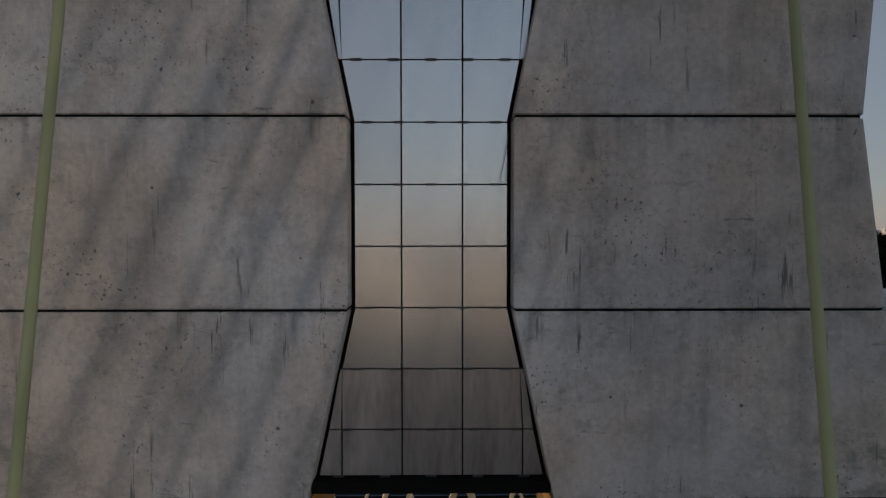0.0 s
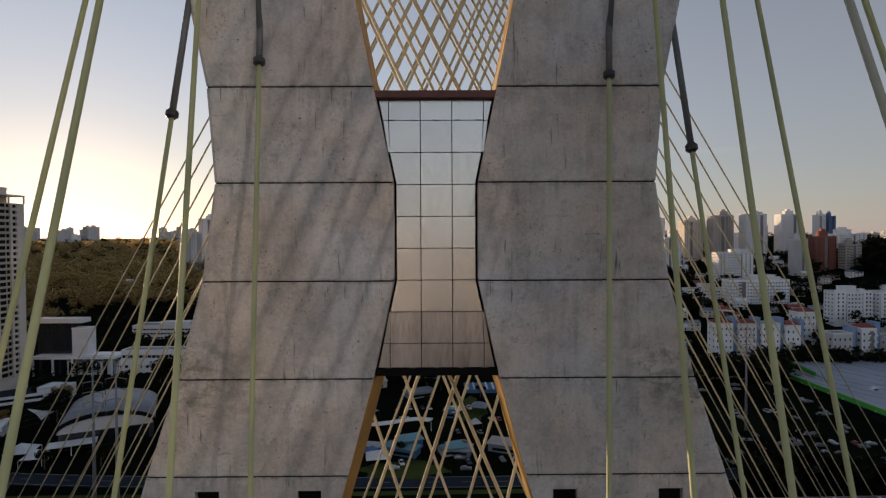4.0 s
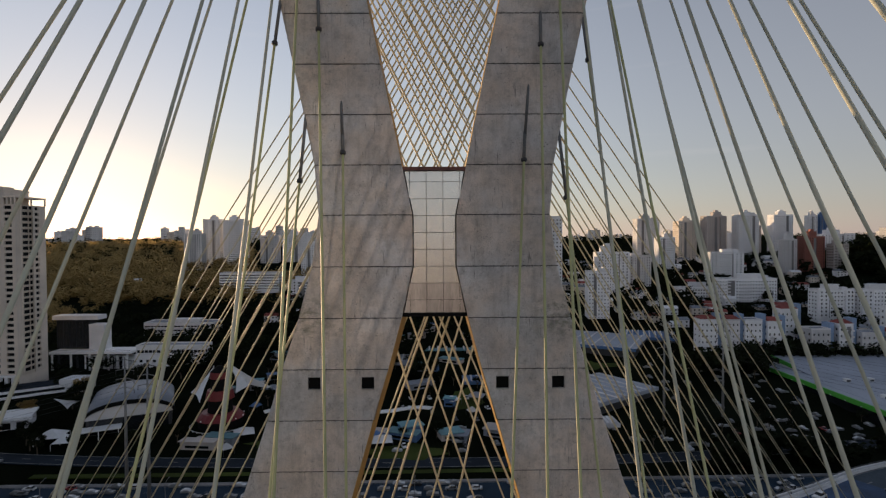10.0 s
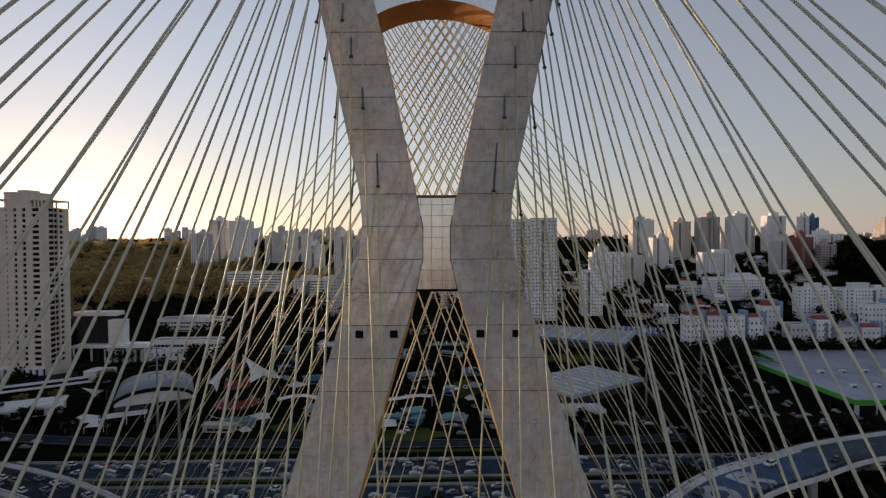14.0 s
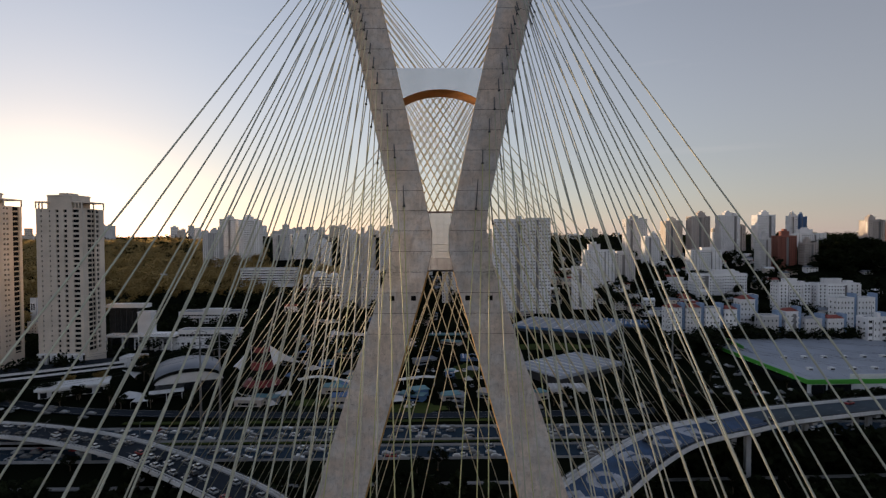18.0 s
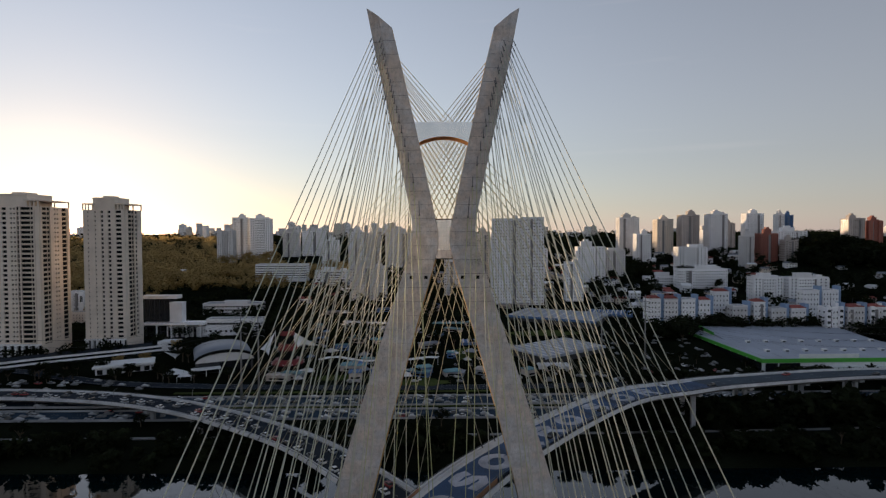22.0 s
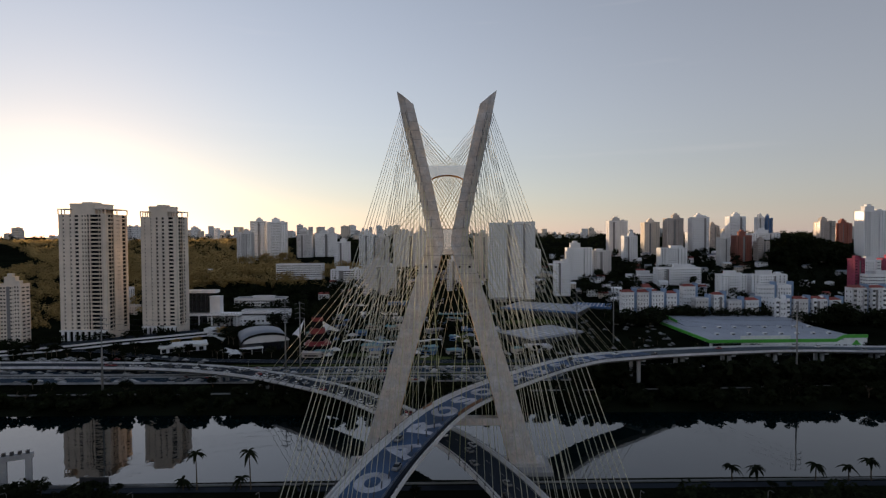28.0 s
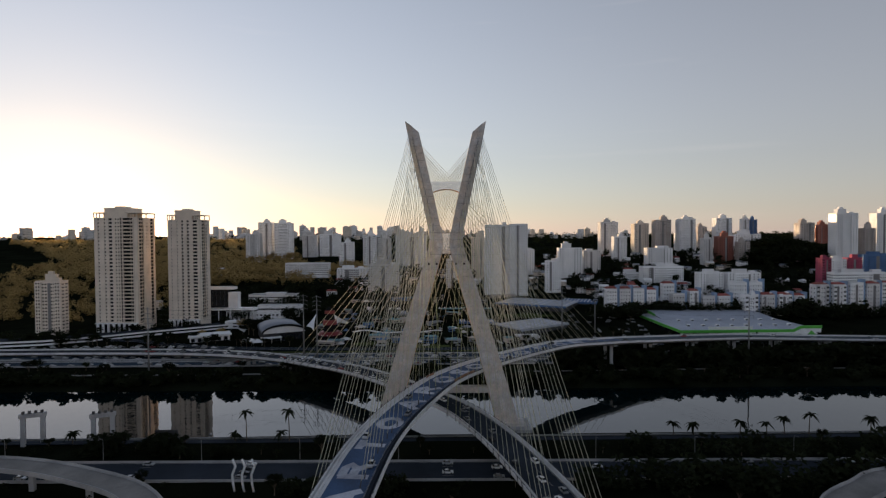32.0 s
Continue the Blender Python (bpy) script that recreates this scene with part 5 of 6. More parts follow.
def tier(r0, r1, z0, z1):
    return Shape().loft([[(r * math.cos(k * math.tau / 20), r * math.sin(k * math.tau / 20), z) for k in range(20)] for r, z in ((r0, z0), (r1, z1))])


for name, r0, r1, z0, z1, m_ in (("base_drum", 9.6, 10.2, -0.5, 4.2, JOINT), ("lower_rim", 10.6, 8.0, 4.2, 7.0, RED), ("lower_drum", 5.6, 5.2, 7.0, 13.0, JOINT), ("middle_rim", 6.4, 5.6, 13.0, 17.0, RED), ("upper_drum", 4.2, 4.0, 17.0, 22.5, JOINT), ("upper_rim", 4.6, 4.2, 22.5, 25.4, RED), ("cap", 4.2, 1.2, 25.4, 28.0, JOINT)):
    part(name, tier(r0, r1, z0, z1), m_, ride)
for k in range(12):
    a_ = k * math.tau / 12
    part("rim_lamp", Shape().box(10.5 * math.cos(a_) - 0.22, 10.5 * math.cos(a_) + 0.22, 10.5 * math.sin(a_) - 0.22, 10.5 * math.sin(a_) + 0.22, 4.6, 5.1), SHINY_WHITE, ride)
fence = thing("ride_fence", "low white ring fence round the ride", "fence", (-102, 213, G))
for k in range(28):
    a_, b_ = k * math.tau / 28, (k + 1) * math.tau / 28
    pa, pb = Vector((13.2 * math.cos(a_), 13.2 * math.sin(a_), 1.0)), Vector((13.2 * math.cos(b_), 13.2 * math.sin(b_), 1.0))
    part("rail", Shape().tube([pa, pb], 0.12, 4), SHINY_WHITE, fence)
    part("post", Shape().box(pa.x - 0.1, pa.x + 0.1, pa.y - 0.1, pa.y + 0.1, -0.3, 1.1), SHINY_WHITE, fence)
for x0, y0, w, d, z, m_, lb, turn_ in ((90, 226, 60, 38, 3, STORE_ROOF, "ridged grey shed roof", 35), (91, 326, 80, 54, 9.5, STORE_ROOF, "white pavilion roof with blue eaves", -29), (-40, 300, 46, 22, 4, ROOFING, "grey-roofed low shed", 0), (20, 330, 60, 20, 5, TEAL, "teal-roofed low shed", 0),
                                (-70, 330, 40, 24, 5, WHITE, "white low shed", 0), (30, 262, 34, 14, 1.5, BLUE, "blue-roofed low shed", 0), (-72, 378, 50, 20, 8, SHINY_WHITE, "white low shed", 0), (150, 350, 40, 30, 9, BLUE, "blue-edged pavilion roof", -20), (-10, 392, 56, 16, 9, RED, "red-fronted low shed", 0), (70, 200, 20, 10, -1, GREYW, "grey roadside shed", 0)):
    ob = thing("shed", lb + " on the fairground", "shed", (x0, y0, terrain(x0, y0 + d / 2)), turn_)
    hh = z - terrain(x0, y0 + d / 2)
    # turned sheds get dark walls in place of the shade under an open roof
    part("wall", Shape().box(-w / 2 + 1, w / 2 - 1, 1, d - 1, -3, hh - 0.8), STEEL_DARK if turn_ else GREYW, ob)
    part("roof", Shape().box(-w / 2, w / 2, 0, d, hh - 0.8, hh), m_, ob)
    part("eaves_board", Shape().box(-w / 2 - 0.3, w / 2 + 0.3, -0.3, -0.02, hh - 1.7, hh + 0.2), BLUE if turn_ < 0 else m_, ob)
    for j in range(10):
        x1 = -w / 2 + (j + 0.5) * w / 10
        part("roof_rib", Shape().box(x1 - 0.5, x1 + 0.5, 0.5, d - 0.5, hh, hh + 0.35), GREYW, ob)
wave = thing("wavy_canopy", "wavy white ribbon canopy over a path", "canopy")
wl2 = [Vector((-82 + 6 * j, 214 + 5 * math.sin(j * 0.7), 0.6 + 0.8 * math.sin(j * 1.1))) for j in range(14)]
part("roof", sweep(wl2, [(-2.2, 0), (-2.2, 0.3), (2.2, 0.3), (2.2, 0)]), SHINY_WHITE, wave, smooth_faces=True)
for p in wl2[1::3]:
    part("post", Shape().tube([(p.x, p.y, G - 0.2), (p.x, p.y, p.z)], 0.15, 6), SHINY_WHITE, wave)
for j in range(26):
    x, y = rnd.uniform(-105, 60), rnd.uniform(176, 300)
    if math.hypot(x + 102, y - 213) < 18:
        continue
    ob = thing("stall", "small peaked market stall tent", "stall", (x, y, terrain(x, y)), rnd.uniform(0, 90), group="fairground stalls")
    s = rnd.uniform(2.2, 4.5)
    part("canopy", Shape().loft([[(-s, -s, 2.6), (s, -s, 2.6), (s, s, 2.6), (-s, s, 2.6)], [(-0.1, -0.1, 4.6), (0.1, -0.1, 4.6), (0.1, 0.1, 4.6), (-0.1, 0.1, 4.6)]]), rnd.choice((GREYW, ROOFING, BLUE, TEAL)), ob)
    for sx in (-1, 1):
        for sy in (-1, 1):
            part("post", Shape().box(sx * s - 0.06, sx * s + 0.06, sy * s - 0.06, sy * s + 0.06, -0.3, 2.6), STEEL_DARK, ob)

for j in range(70):
    x, y = rnd.uniform(-120, 115), rnd.uniform(180, 400)
    if any(abs(x - a) < w / 2 + 6 and b - 6 < y < b + d + 4 for a, b, w, d in ((85, 212, 66, 70), (95, 300, 84, 80), (-40, 300, 46, 22), (20, 330, 60, 20), (-70, 330, 40, 24), (30, 262, 34, 14))):
        continue
    w, d, hh = rnd.uniform(5, 16), rnd.uniform(3, 8), rnd.uniform(2.4, 4.5)
    if math.hypot(x + 102, y - 213) < 22:
        continue
    ob = thing("kiosk", "small flat-roofed fairground kiosk", "kiosk", (x, y, terrain(x, y) - 0.2), rnd.uniform(-30, 30), group="fairground kiosks")
    part("wall", Shape().box(-w / 2, w / 2, 0, d, -1, hh), rnd.choice((ROOFING, BROWN, BROWN, BLUE)), ob)
    part("roof", Shape().box(-w / 2 - 0.5, w / 2 + 0.5, -0.7, d + 0.5, hh, hh + 0.25), rnd.choice((ROOFING, ROOFING, BROWN, BLUE, TEAL, TEAL)), ob)
    part("hatch", Shape().box(-w * 0.35, w * 0.35, -0.06, 0.05, 0.9, 2.0), GLASS, ob)

# ---- roads on the banks ----
def road(points, wide, label, z=0.05, lanes=3, barrier=True, surface=ASPHALT):
    line = spline(points, 12)
    ob = thing("road", label, "road", kind="structure")
    part("carriageway", sweep(line, [(-wide / 2, z - 0.4), (-wide / 2, z), (wide / 2, z), (wide / 2, z - 0.4)]), surface, ob)
    for s in (-1, 1):
        part("edge_line", strip(line, s * (wide / 2 - 0.5) - 0.1, s * (wide / 2 - 0.5) + 0.1, z + 0.012), LINE, ob)
        if barrier:
            part("barrier", sweep(line, [(s * (wide / 2 + 0.2), z - 0.3), (s * (wide / 2 + 0.3), z + 0.85), (s * (wide / 2 + 0.5), z + 0.85), (s * (wide / 2 + 0.6), z - 0.3)]), BARRIER, ob)
    dash = Shape()
    for p, d, r in sides(line):
        for j in range(1, lanes):
            c = p + r * (-wide / 2 + wide * j / lanes) + Vector((0, 0, z + 0.012))
            dash.add([c - d * 2 - r * 0.09, c - d * 2 + r * 0.09, c + d * 2 + r * 0.09, c + d * 2 - r * 0.09], [(0, 1, 2, 3)])
    part("lane_marks", dash, LINE, ob, kind="stuff")
    return line


far_1 = road([(-900, 124, G), (-300, 122, G), (0, 124, G), (300, 128, G), (900, 132, G)], 13, "riverside highway with dense evening traffic", surface=ASPHALT_BLUE)
far_2 = road([(-900, 146, G), (-300, 143, G), (0, 145, G), (300, 150, G), (900, 158, G)], 15, "riverside highway with dense evening traffic", surface=ASPHALT_BLUE)
near_1 = road([(-900, -52, G), (0, -53, G), (900, -50, G)], 16, "near riverside highway", lanes=4)
near_2 = road([(-900, -92, G), (0, -93, G), (900, -90, G)], 14, "near riverside highway")
road([(-520, 222, G - 0.6), (-300, 214, G), (-240, 196, G), (-180, 178, G), (-60, 170, G), (80, 172, G), (200, 186, G), (420, 190, G)], 9, "street beside the fairground", lanes=2, barrier=False)
verge = thing("grass_verge", "yellow-green mown verge between the riverside roads", "lawn", kind="structure")
for y0_, w_, x0_, x1_ in ((134.6, 2.2, -130, 60), (160, 3.0, -150, 60)):
    vl = spline([(x0_, y0_, G), ((x0_ + x1_) / 2, y0_ + 1, G), (x1_, y0_ + 3, G)], 12)
    part("grass_strip", sweep(vl, [(-w_ / 2, -0.3), (-w_ / 2, 0.06), (w_ / 2, 0.06), (w_ / 2, -0.3)]), LAWN, verge)
for x_, y_, a1, b1 in ((-14, 180, 16, 8), (14, 240, 8, 16), (80, 297, 30, 9), (-62, 190, 18, 6)):
    lw = thing("lawn", "yellow-green lawn patch on the fairground", "lawn", kind="structure")
    n0 = 18
    ring_ = [(x_ + a1 * math.cos(k * math.tau / n0) * (1 + 0.2 * math.sin(k * 2.3)), y_ + b1 * math.sin(k * math.tau / n0) * (1 + 0.2 * math.cos(k * 1.7))) for k in range(n0)]
    part("turf", Shape().loft([[(px, py, terrain(px, py) - 0.3) for px, py in ring_], [(px, py, terrain(px, py) + 0.12) for px, py in ring_]]), LAWN, lw)
path_far = thing("cycle_path", "pale cycle path along the far bank", "path", kind="structure")
pl = spline([(-900, 96, G), (-300, 92, G), (0, 96, G), (150, 100, G), (230, 104, G), (330, 101, G), (900, 106, G)], 12)
part("paving", sweep(pl, [(-1.0, -0.2), (-1.4, 0.12), (1.0, 0.12), (1.0, -0.2)]), PATHWAY, path_far)
wall_n = thing("bank_wall", "low pale wall along the near river bank", "wall", kind="structure")
bl = spline([(-900, -29, G), (-300, -21, G), (0, -18, G), (300, -13.5, G), (900, -6, G)], 12)
part("coping", sweep(bl, [(-0.35, -0.6), (-0.35, 0.55), (0.35, 0.55), (0.35, -0.6)]), PATHWAY, wall_n)
part("path", sweep([p + Vector((0, -3.2, 0)) for p in bl], [(-1.8, -0.3), (-1.8, 0.08), (1.8, 0.08), (1.8, -0.3)]), ASPHALT, wall_n, "dark asphalt path along the bank")


RAMP_ROAD = mat("worn_ramp_surface", (0.20, 0.19, 0.18), 0.9, var=0.2, scale=0.3, grime=0.4)


def ramp(points, label):
    line = spline(points, 5)
    ob = thing("ramp", label, "road ramp", kind="structure")
    part("slab", sweep(line, [(-5, -0.8), (-5, 0), (5, 0), (5, -0.8), (3, -1.6), (-3, -1.6)]), BARRIER, ob)
    part("roadway", strip(line, -4.4, 4.4, 0.03), RAMP_ROAD, ob)
    for s in (-1, 1):
        part("parapet", sweep(line, [(s * 4.7, 0), (s * 4.75, 0.9), (s * 4.95, 0.9), (s * 5, 0)]), BARRIER, ob)
    for p, d, r in sides(line)[3::5]:
        if p.z - 1.6 > G + 0.8:
            part("pier", Shape().box(p.x - 0.9, p.x + 0.9, p.y - 0.7, p.y + 0.7, G - 1, p.z - 1.5), BARRIER, ob)


ramp([(-420, -66, -3), (-260, -60, 1.5), (-170, -63, 3), (-122, -76, 3), (-95, -93, 3), (-76, -125, 3), (-70, -180, 2)], "curved concrete ramp above the near bank")
ramp([(420, -60, -2), (230, -64, 2), (158, -75, 3), (136, -85, 3), (116, -99, 3), (96, -130, 3), (88, -190, 2)], "curved concrete ramp above the near bank")

# ---- bridge piers and tower footings ----
def piers(line, dists, label):
    for s in dists:
        p, d, r = along(line, s)
        ob = thing("bridge_pier", label, "pier", (p.x, p.y, 0))
        for k in (-1, 1):
            c = r * 2.6 * k
            part("column", Shape().box(c.x - 0.9, c.x + 0.9, c.y - 0.9, c.y + 0.9, terrain(p.x, p.y) - 3, p.z - 2.6), BARRIER, ob)
        m = Matrix(((r.x, d.x, 0, 0), (r.y, d.y, 0, 0), (0, 0, 1, 0), (0, 0, 0, 1)))
        part("cap", Shape().box(-6.4, 6.4, -1.4, 1.4, p.z - 2.8, p.z - 1.85, m), BARRIER, ob)


piers(line_a, (150, 188, 226, 264, 302, 345, -160, -200), "twin-column concrete pier under the upper deck")
piers(line_b, (150, 185, -160, -200), "twin-column concrete pier under the lower deck")
for s in (-1, 1):
    ob = thing("pile_cap", "concrete footing at the foot of a tower leg", "footing")
    part("cap", Shape().loft([[(s * 21, -6, W - 2), (s * 40, -6, W - 2), (s * 40, 10, W - 2), (s * 21, 10, W - 2)], [(s * 21, -6, W + 1.6), (s * 40, -6, W + 1.6), (s * 40, 10, W + 1.6), (s * 21, 10, W + 1.6)]]), BARRIER, ob)
    part("plinth", Shape().box(min(s * 23, s * 37.5), max(s * 23, s * 37.5), -1.5, 6.8, W + 1.6, W + 3), CONCRETE, ob)

# ---- painted field on the upper deck: pale letters on blue ----
paint = thing("deck_painting", "blue painted roadway with worn pale letters", "road painting")
blue_p, pale_p = mat("blue_road_paint", (0.026, 0.068, 0.150), 0.85, var=0.4, scale=0.3), mat("pale_road_paint", (0.40, 0.42, 0.48), 0.85, var=0.35, scale=0.4)
seg = [p for p in spline(DECK_A, 2.0) if -170 < p.y < 108]
part("blue_field", strip(seg, -5.6, 5.6, 0.045), blue_p, paint)
part("service_strip", strip(seg, 5.65, 6.65, 0.05), ASPHALT, paint, "dark service strip beside the painted roadway")
part("shoulder", strip(seg, -6.65, -5.65, 0.05), DECK_PALE, paint, "pale concrete shoulder beside the painted roadway")
run_a = [0.0]
for p_, q_ in zip(seg, seg[1:]):
    run_a.append(run_a[-1] + (q_ - p_).length)


def on_deck(s, u, z):
    """Point of the painted road at a run along it and a distance to the right of its middle."""
    i = min(max(0, next((k for k, r in enumerate(run_a) if r > s), len(seg) - 1) - 1), len(seg) - 2)
    p, q = seg[i], seg[i + 1]
    d = (q - p).normalized()
    return p + d * (s - run_a[i]) + Vector((d.y, -d.x, 0)).normalized() * u + Vector((0, 0, z))


def stroke(sh, s0, points, wide, z):
    """A painted stroke along points of (run, height); letter tops lie to the left of the road."""
    pts = []
    for (a0, h0), (a1, h1) in zip(points, points[1:]):
        n = max(1, int(math.hypot(a1 - a0, h1 - h0) / 1.5))
        pts += [(a0 + (a1 - a0) * k / n, h0 + (h1 - h0) * k / n) for k in range(n)]
    pts.append(points[-1])
    vs = []
    for k, (a, h) in enumerate(pts):
        (b0, g0), (b1, g1) = pts[max(0, k - 1)], pts[min(len(pts) - 1, k + 1)]
        if points[0] == points[-1] and k in (0, len(pts) - 1):
            (b0, g0), (b1, g1) = pts[-2], pts[1]
        ln = math.hypot(b1 - b0, g1 - g0)
        na, nh = -(g1 - g0) / ln * wide / 2, (b1 - b0) / ln * wide / 2
        vs += [on_deck(s0 + a + na, -(h + nh), z), on_deck(s0 + a - na, -(h - nh), z)]
    sh.add(vs, [(2 * k, 2 * k + 1, 2 * k + 3, 2 * k + 2) for k in range(len(pts) - 1)])


RING = [(4.4 * math.cos(k * math.tau / 24), 3.4 * math.sin(k * math.tau / 24)) for k in range(25)]
GLYPHS = {
    "O": [RING],
    "A": [[(-5.2, -4.4), (0, 4.0), (5.2, -4.4)], [(-2.8, -1.6), (2.8, -1.6)]],
    "R": [[(-4.2, -4.4), (-4.2, 4.4)], [(-4.2, 3.5), (1.0, 3.5), (3.2, 2.2), (1.0, 0.3), (-4.2, 0.3)], [(0, 0), (4.2, -4.4)]],
    "I": [[(-3.4, 3.5), (3.4, 3.5)], [(0, 3.0), (0, -4.4)]],
    "S": [[(4.0, 2.4), (1.5, 3.5), (-2.4, 3.2), (-3.6, 1.7), (-1.5, 0.2), (2.4, -0.4), (3.8, -2.0), (1.5, -3.5), (-4.0, -3.0)]],
}
LETTERS = [("A", -121), ("R", -105), ("I", -88.5), ("O", -69), ("A", -50), ("R", -31), ("O", -15), ("S", -2.5), ("O", 11), ("A", 24), ("R", 36), ("O", 48), ("S", 62), ("O", 78), ("R", 88)]
for ch, y_ in LETTERS:
    i_ = min(range(len(seg)), key=lambda k: abs(seg[k].y - y_))
    sh = Shape()
    for k, line_ in enumerate(GLYPHS[ch]):
        stroke(sh, run_a[i_], line_, 2.7, 0.065 + 0.004 * k)
    part("painted_letter", sh.mesh("painted_letter", pale_p), pale_p, paint)
rail = thing("deck_railing", "dark steel railing with close posts along the painted roadway", "railing")
edge_ = sides(seg)
for p, d, r in edge_[::2]:
    c = p + r * 5.9
    part("post", Shape().box(c.x - 0.07, c.x + 0.07, c.y - 0.07, c.y + 0.07, c.z + 0.03, c.z + 1.25), STEEL_DARK, rail)
for z_ in (0.65, 1.2):
    part("rail", sweep(seg, [(5.87, z_ - 0.03), (5.87, z_ + 0.03), (5.93, z_ + 0.03), (5.93, z_ - 0.03)]), POLE, rail)
screen = thing("deck_screen", "rust-brown screen panels on the deck parapet beside the tower", "screen")
for s_, lo_, hi_2 in ((1, -21, 3), (-1, -20, -6)):
    run_ = [p for p in spline(DECK_A, 2.0) if lo_ < p.y < hi_2]
    for k in range(0, len(run_) - 2, 2):
        part("panel", sweep(run_[k:k + 3], [(s_ * 7.0, 0.05), (s_ * 7.0, 1.7), (s_ * 7.1, 1.7), (s_ * 7.1, 0.05)]), RUST, screen)

# ---- pylons and lamp masts ----
def pylon(x, y, h, label="tall tapered steel power pole with crossarms"):
    ob = thing("power_pole", label, "power pole", (x, y, terrain(x, y) - 0.3), group="power poles")
    part("shaft", Shape().tube([(0, 0, 0), (0, 0, h * 0.5), (0, 0, h)], [0.65, 0.45, 0.22], 10), POLE, ob, smooth_faces=True)
    for k in range(4):
        z = h - 1.5 - k * 3.2
        part("crossarm", Shape().tube([(-3.2, 0, z), (0, 0, z + 0.7), (3.2, 0, z)], 0.14, 5), POLE, ob)
        for s in (-1, 1):
            part("insulator", Shape().tube([(s * 3.1, 0, z - 0.05), (s * 3.1, 0, z - 1.4)], 0.1, 5), STEEL_DARK, ob)


for x, y, h in ((-195, 92, 46), (-108, 148, 47), (-96, 140, 47), (98, 196, 46), (128, 204, 48), (205, 106, 46)):
    pylon(x, y, h)
for a_, b_2 in (((-195, 92), (-108, 148)), ((128, 204), (205, 106))):
    for k in range(4):
        for s in (-3.1, 3.1):
            pa, pb = Vector((a_[0] + s, a_[1], 38.6 - k * 3.2)), Vector((b_2[0] + s, b_2[1], 39.6 - k * 3.2))
            pts = [pa.lerp(pb, t / 10) - Vector((0, 0, 5 * math.sin(math.pi * t / 10))) for t in range(11)]
            solid("power_line", Shape().tube(pts, 0.03, 4), STEEL_DARK, "thin dark power line between poles", "power line")


def street_lamp(x, y, z, rz):
    ob = thing("street_lamp", "grey street lamp with a curved arm", "street lamp", (x, y, z), rz, group="street lamps")
    part("pole", Shape().tube([(0, 0, -0.3), (0, 0, 8), (0.4, 0, 9), (2.2, 0, 9.4)], [0.14, 0.09, 0.07, 0.06], 6), POLE, ob)
    part("lamp_head", Shape().box(2.0, 3.0, -0.16, 0.16, 9.32, 9.5), STEEL_DARK, ob)


for x in range(-300, 320, 40):
    street_lamp(x, -42, G, -90)
    street_lamp(x + 12, 134.6, G, 90)
# three bent white poles on the near bank
for k in range(3):
    ob = thing("bent_pole", "white bent steel pole of a riverside sculpture", "sculpture", (-76 + 3.4 * k, -69, G), group="bent poles")
    part("pole", Shape().tube([(0, 0, -0.3), (-0.6, 0, 3), (-0.8, 0, 6), (0.4, 0, 9), (-0.6, 0, 11.5)], 0.42, 8), SHINY_WHITE, ob, smooth_faces=True)
for x in (-183, -152):
    ob = thing("intake_gantry", "pale concrete gantry with machinery on the near bank", "gantry", (x, -23, G), 24)
    for s in (-1, 1):
        part("leg", Shape().box(s * 3.6 - 0.9, s * 3.6 + 0.9, -0.8, 0.8, -1, 11.5), BARRIER, ob)
    part("beam", Shape().box(-5, 5, -1.0, 1.0, 11.5, 13.2), BARRIER, ob)
    for j in range(4):
        part("winch", Shape().box(-4 + 2.3 * j, -3 + 2.3 * j, -0.5, 0.5, 13.2, 14.4), STEEL_DARK, ob)
bb = thing("billboard", "small dark billboard on posts by the river path", "billboard", (-122, -27, G))
part("board", Shape().box(-5, 5, -0.15, 0.15, 3, 7), STEEL_DARK, bb)
for s in (-3.5, 3.5):
    part("post", Shape().box(s - 0.15, s + 0.15, -0.1, 0.1, -0.4, 3), STEEL_DARK, bb)

# ---- vehicles ----
CAR_COLOURS = [mat("car_white", (0.70, 0.70, 0.70), 0.3, var=0.02), mat("car_silver", (0.42, 0.43, 0.45), 0.3, metal=0.5, var=0.02), mat("car_black", (0.02, 0.02, 0.022), 0.25, var=0.02), mat("car_grey", (0.16, 0.165, 0.17), 0.3, var=0.02), mat("car_red", (0.30, 0.03, 0.03), 0.3, var=0.02)]
CAR_WORDS = ["white", "silver", "black", "grey", "red"]


def ring_at(y, w, z0, z1, t=0.12):
    return [(-w / 2, y, z0), (-w / 2, y, z1 - t), (-w / 2 + t, y, z1), (w / 2 - t, y, z1), (w / 2, y, z1 - t), (w / 2, y, z0)]


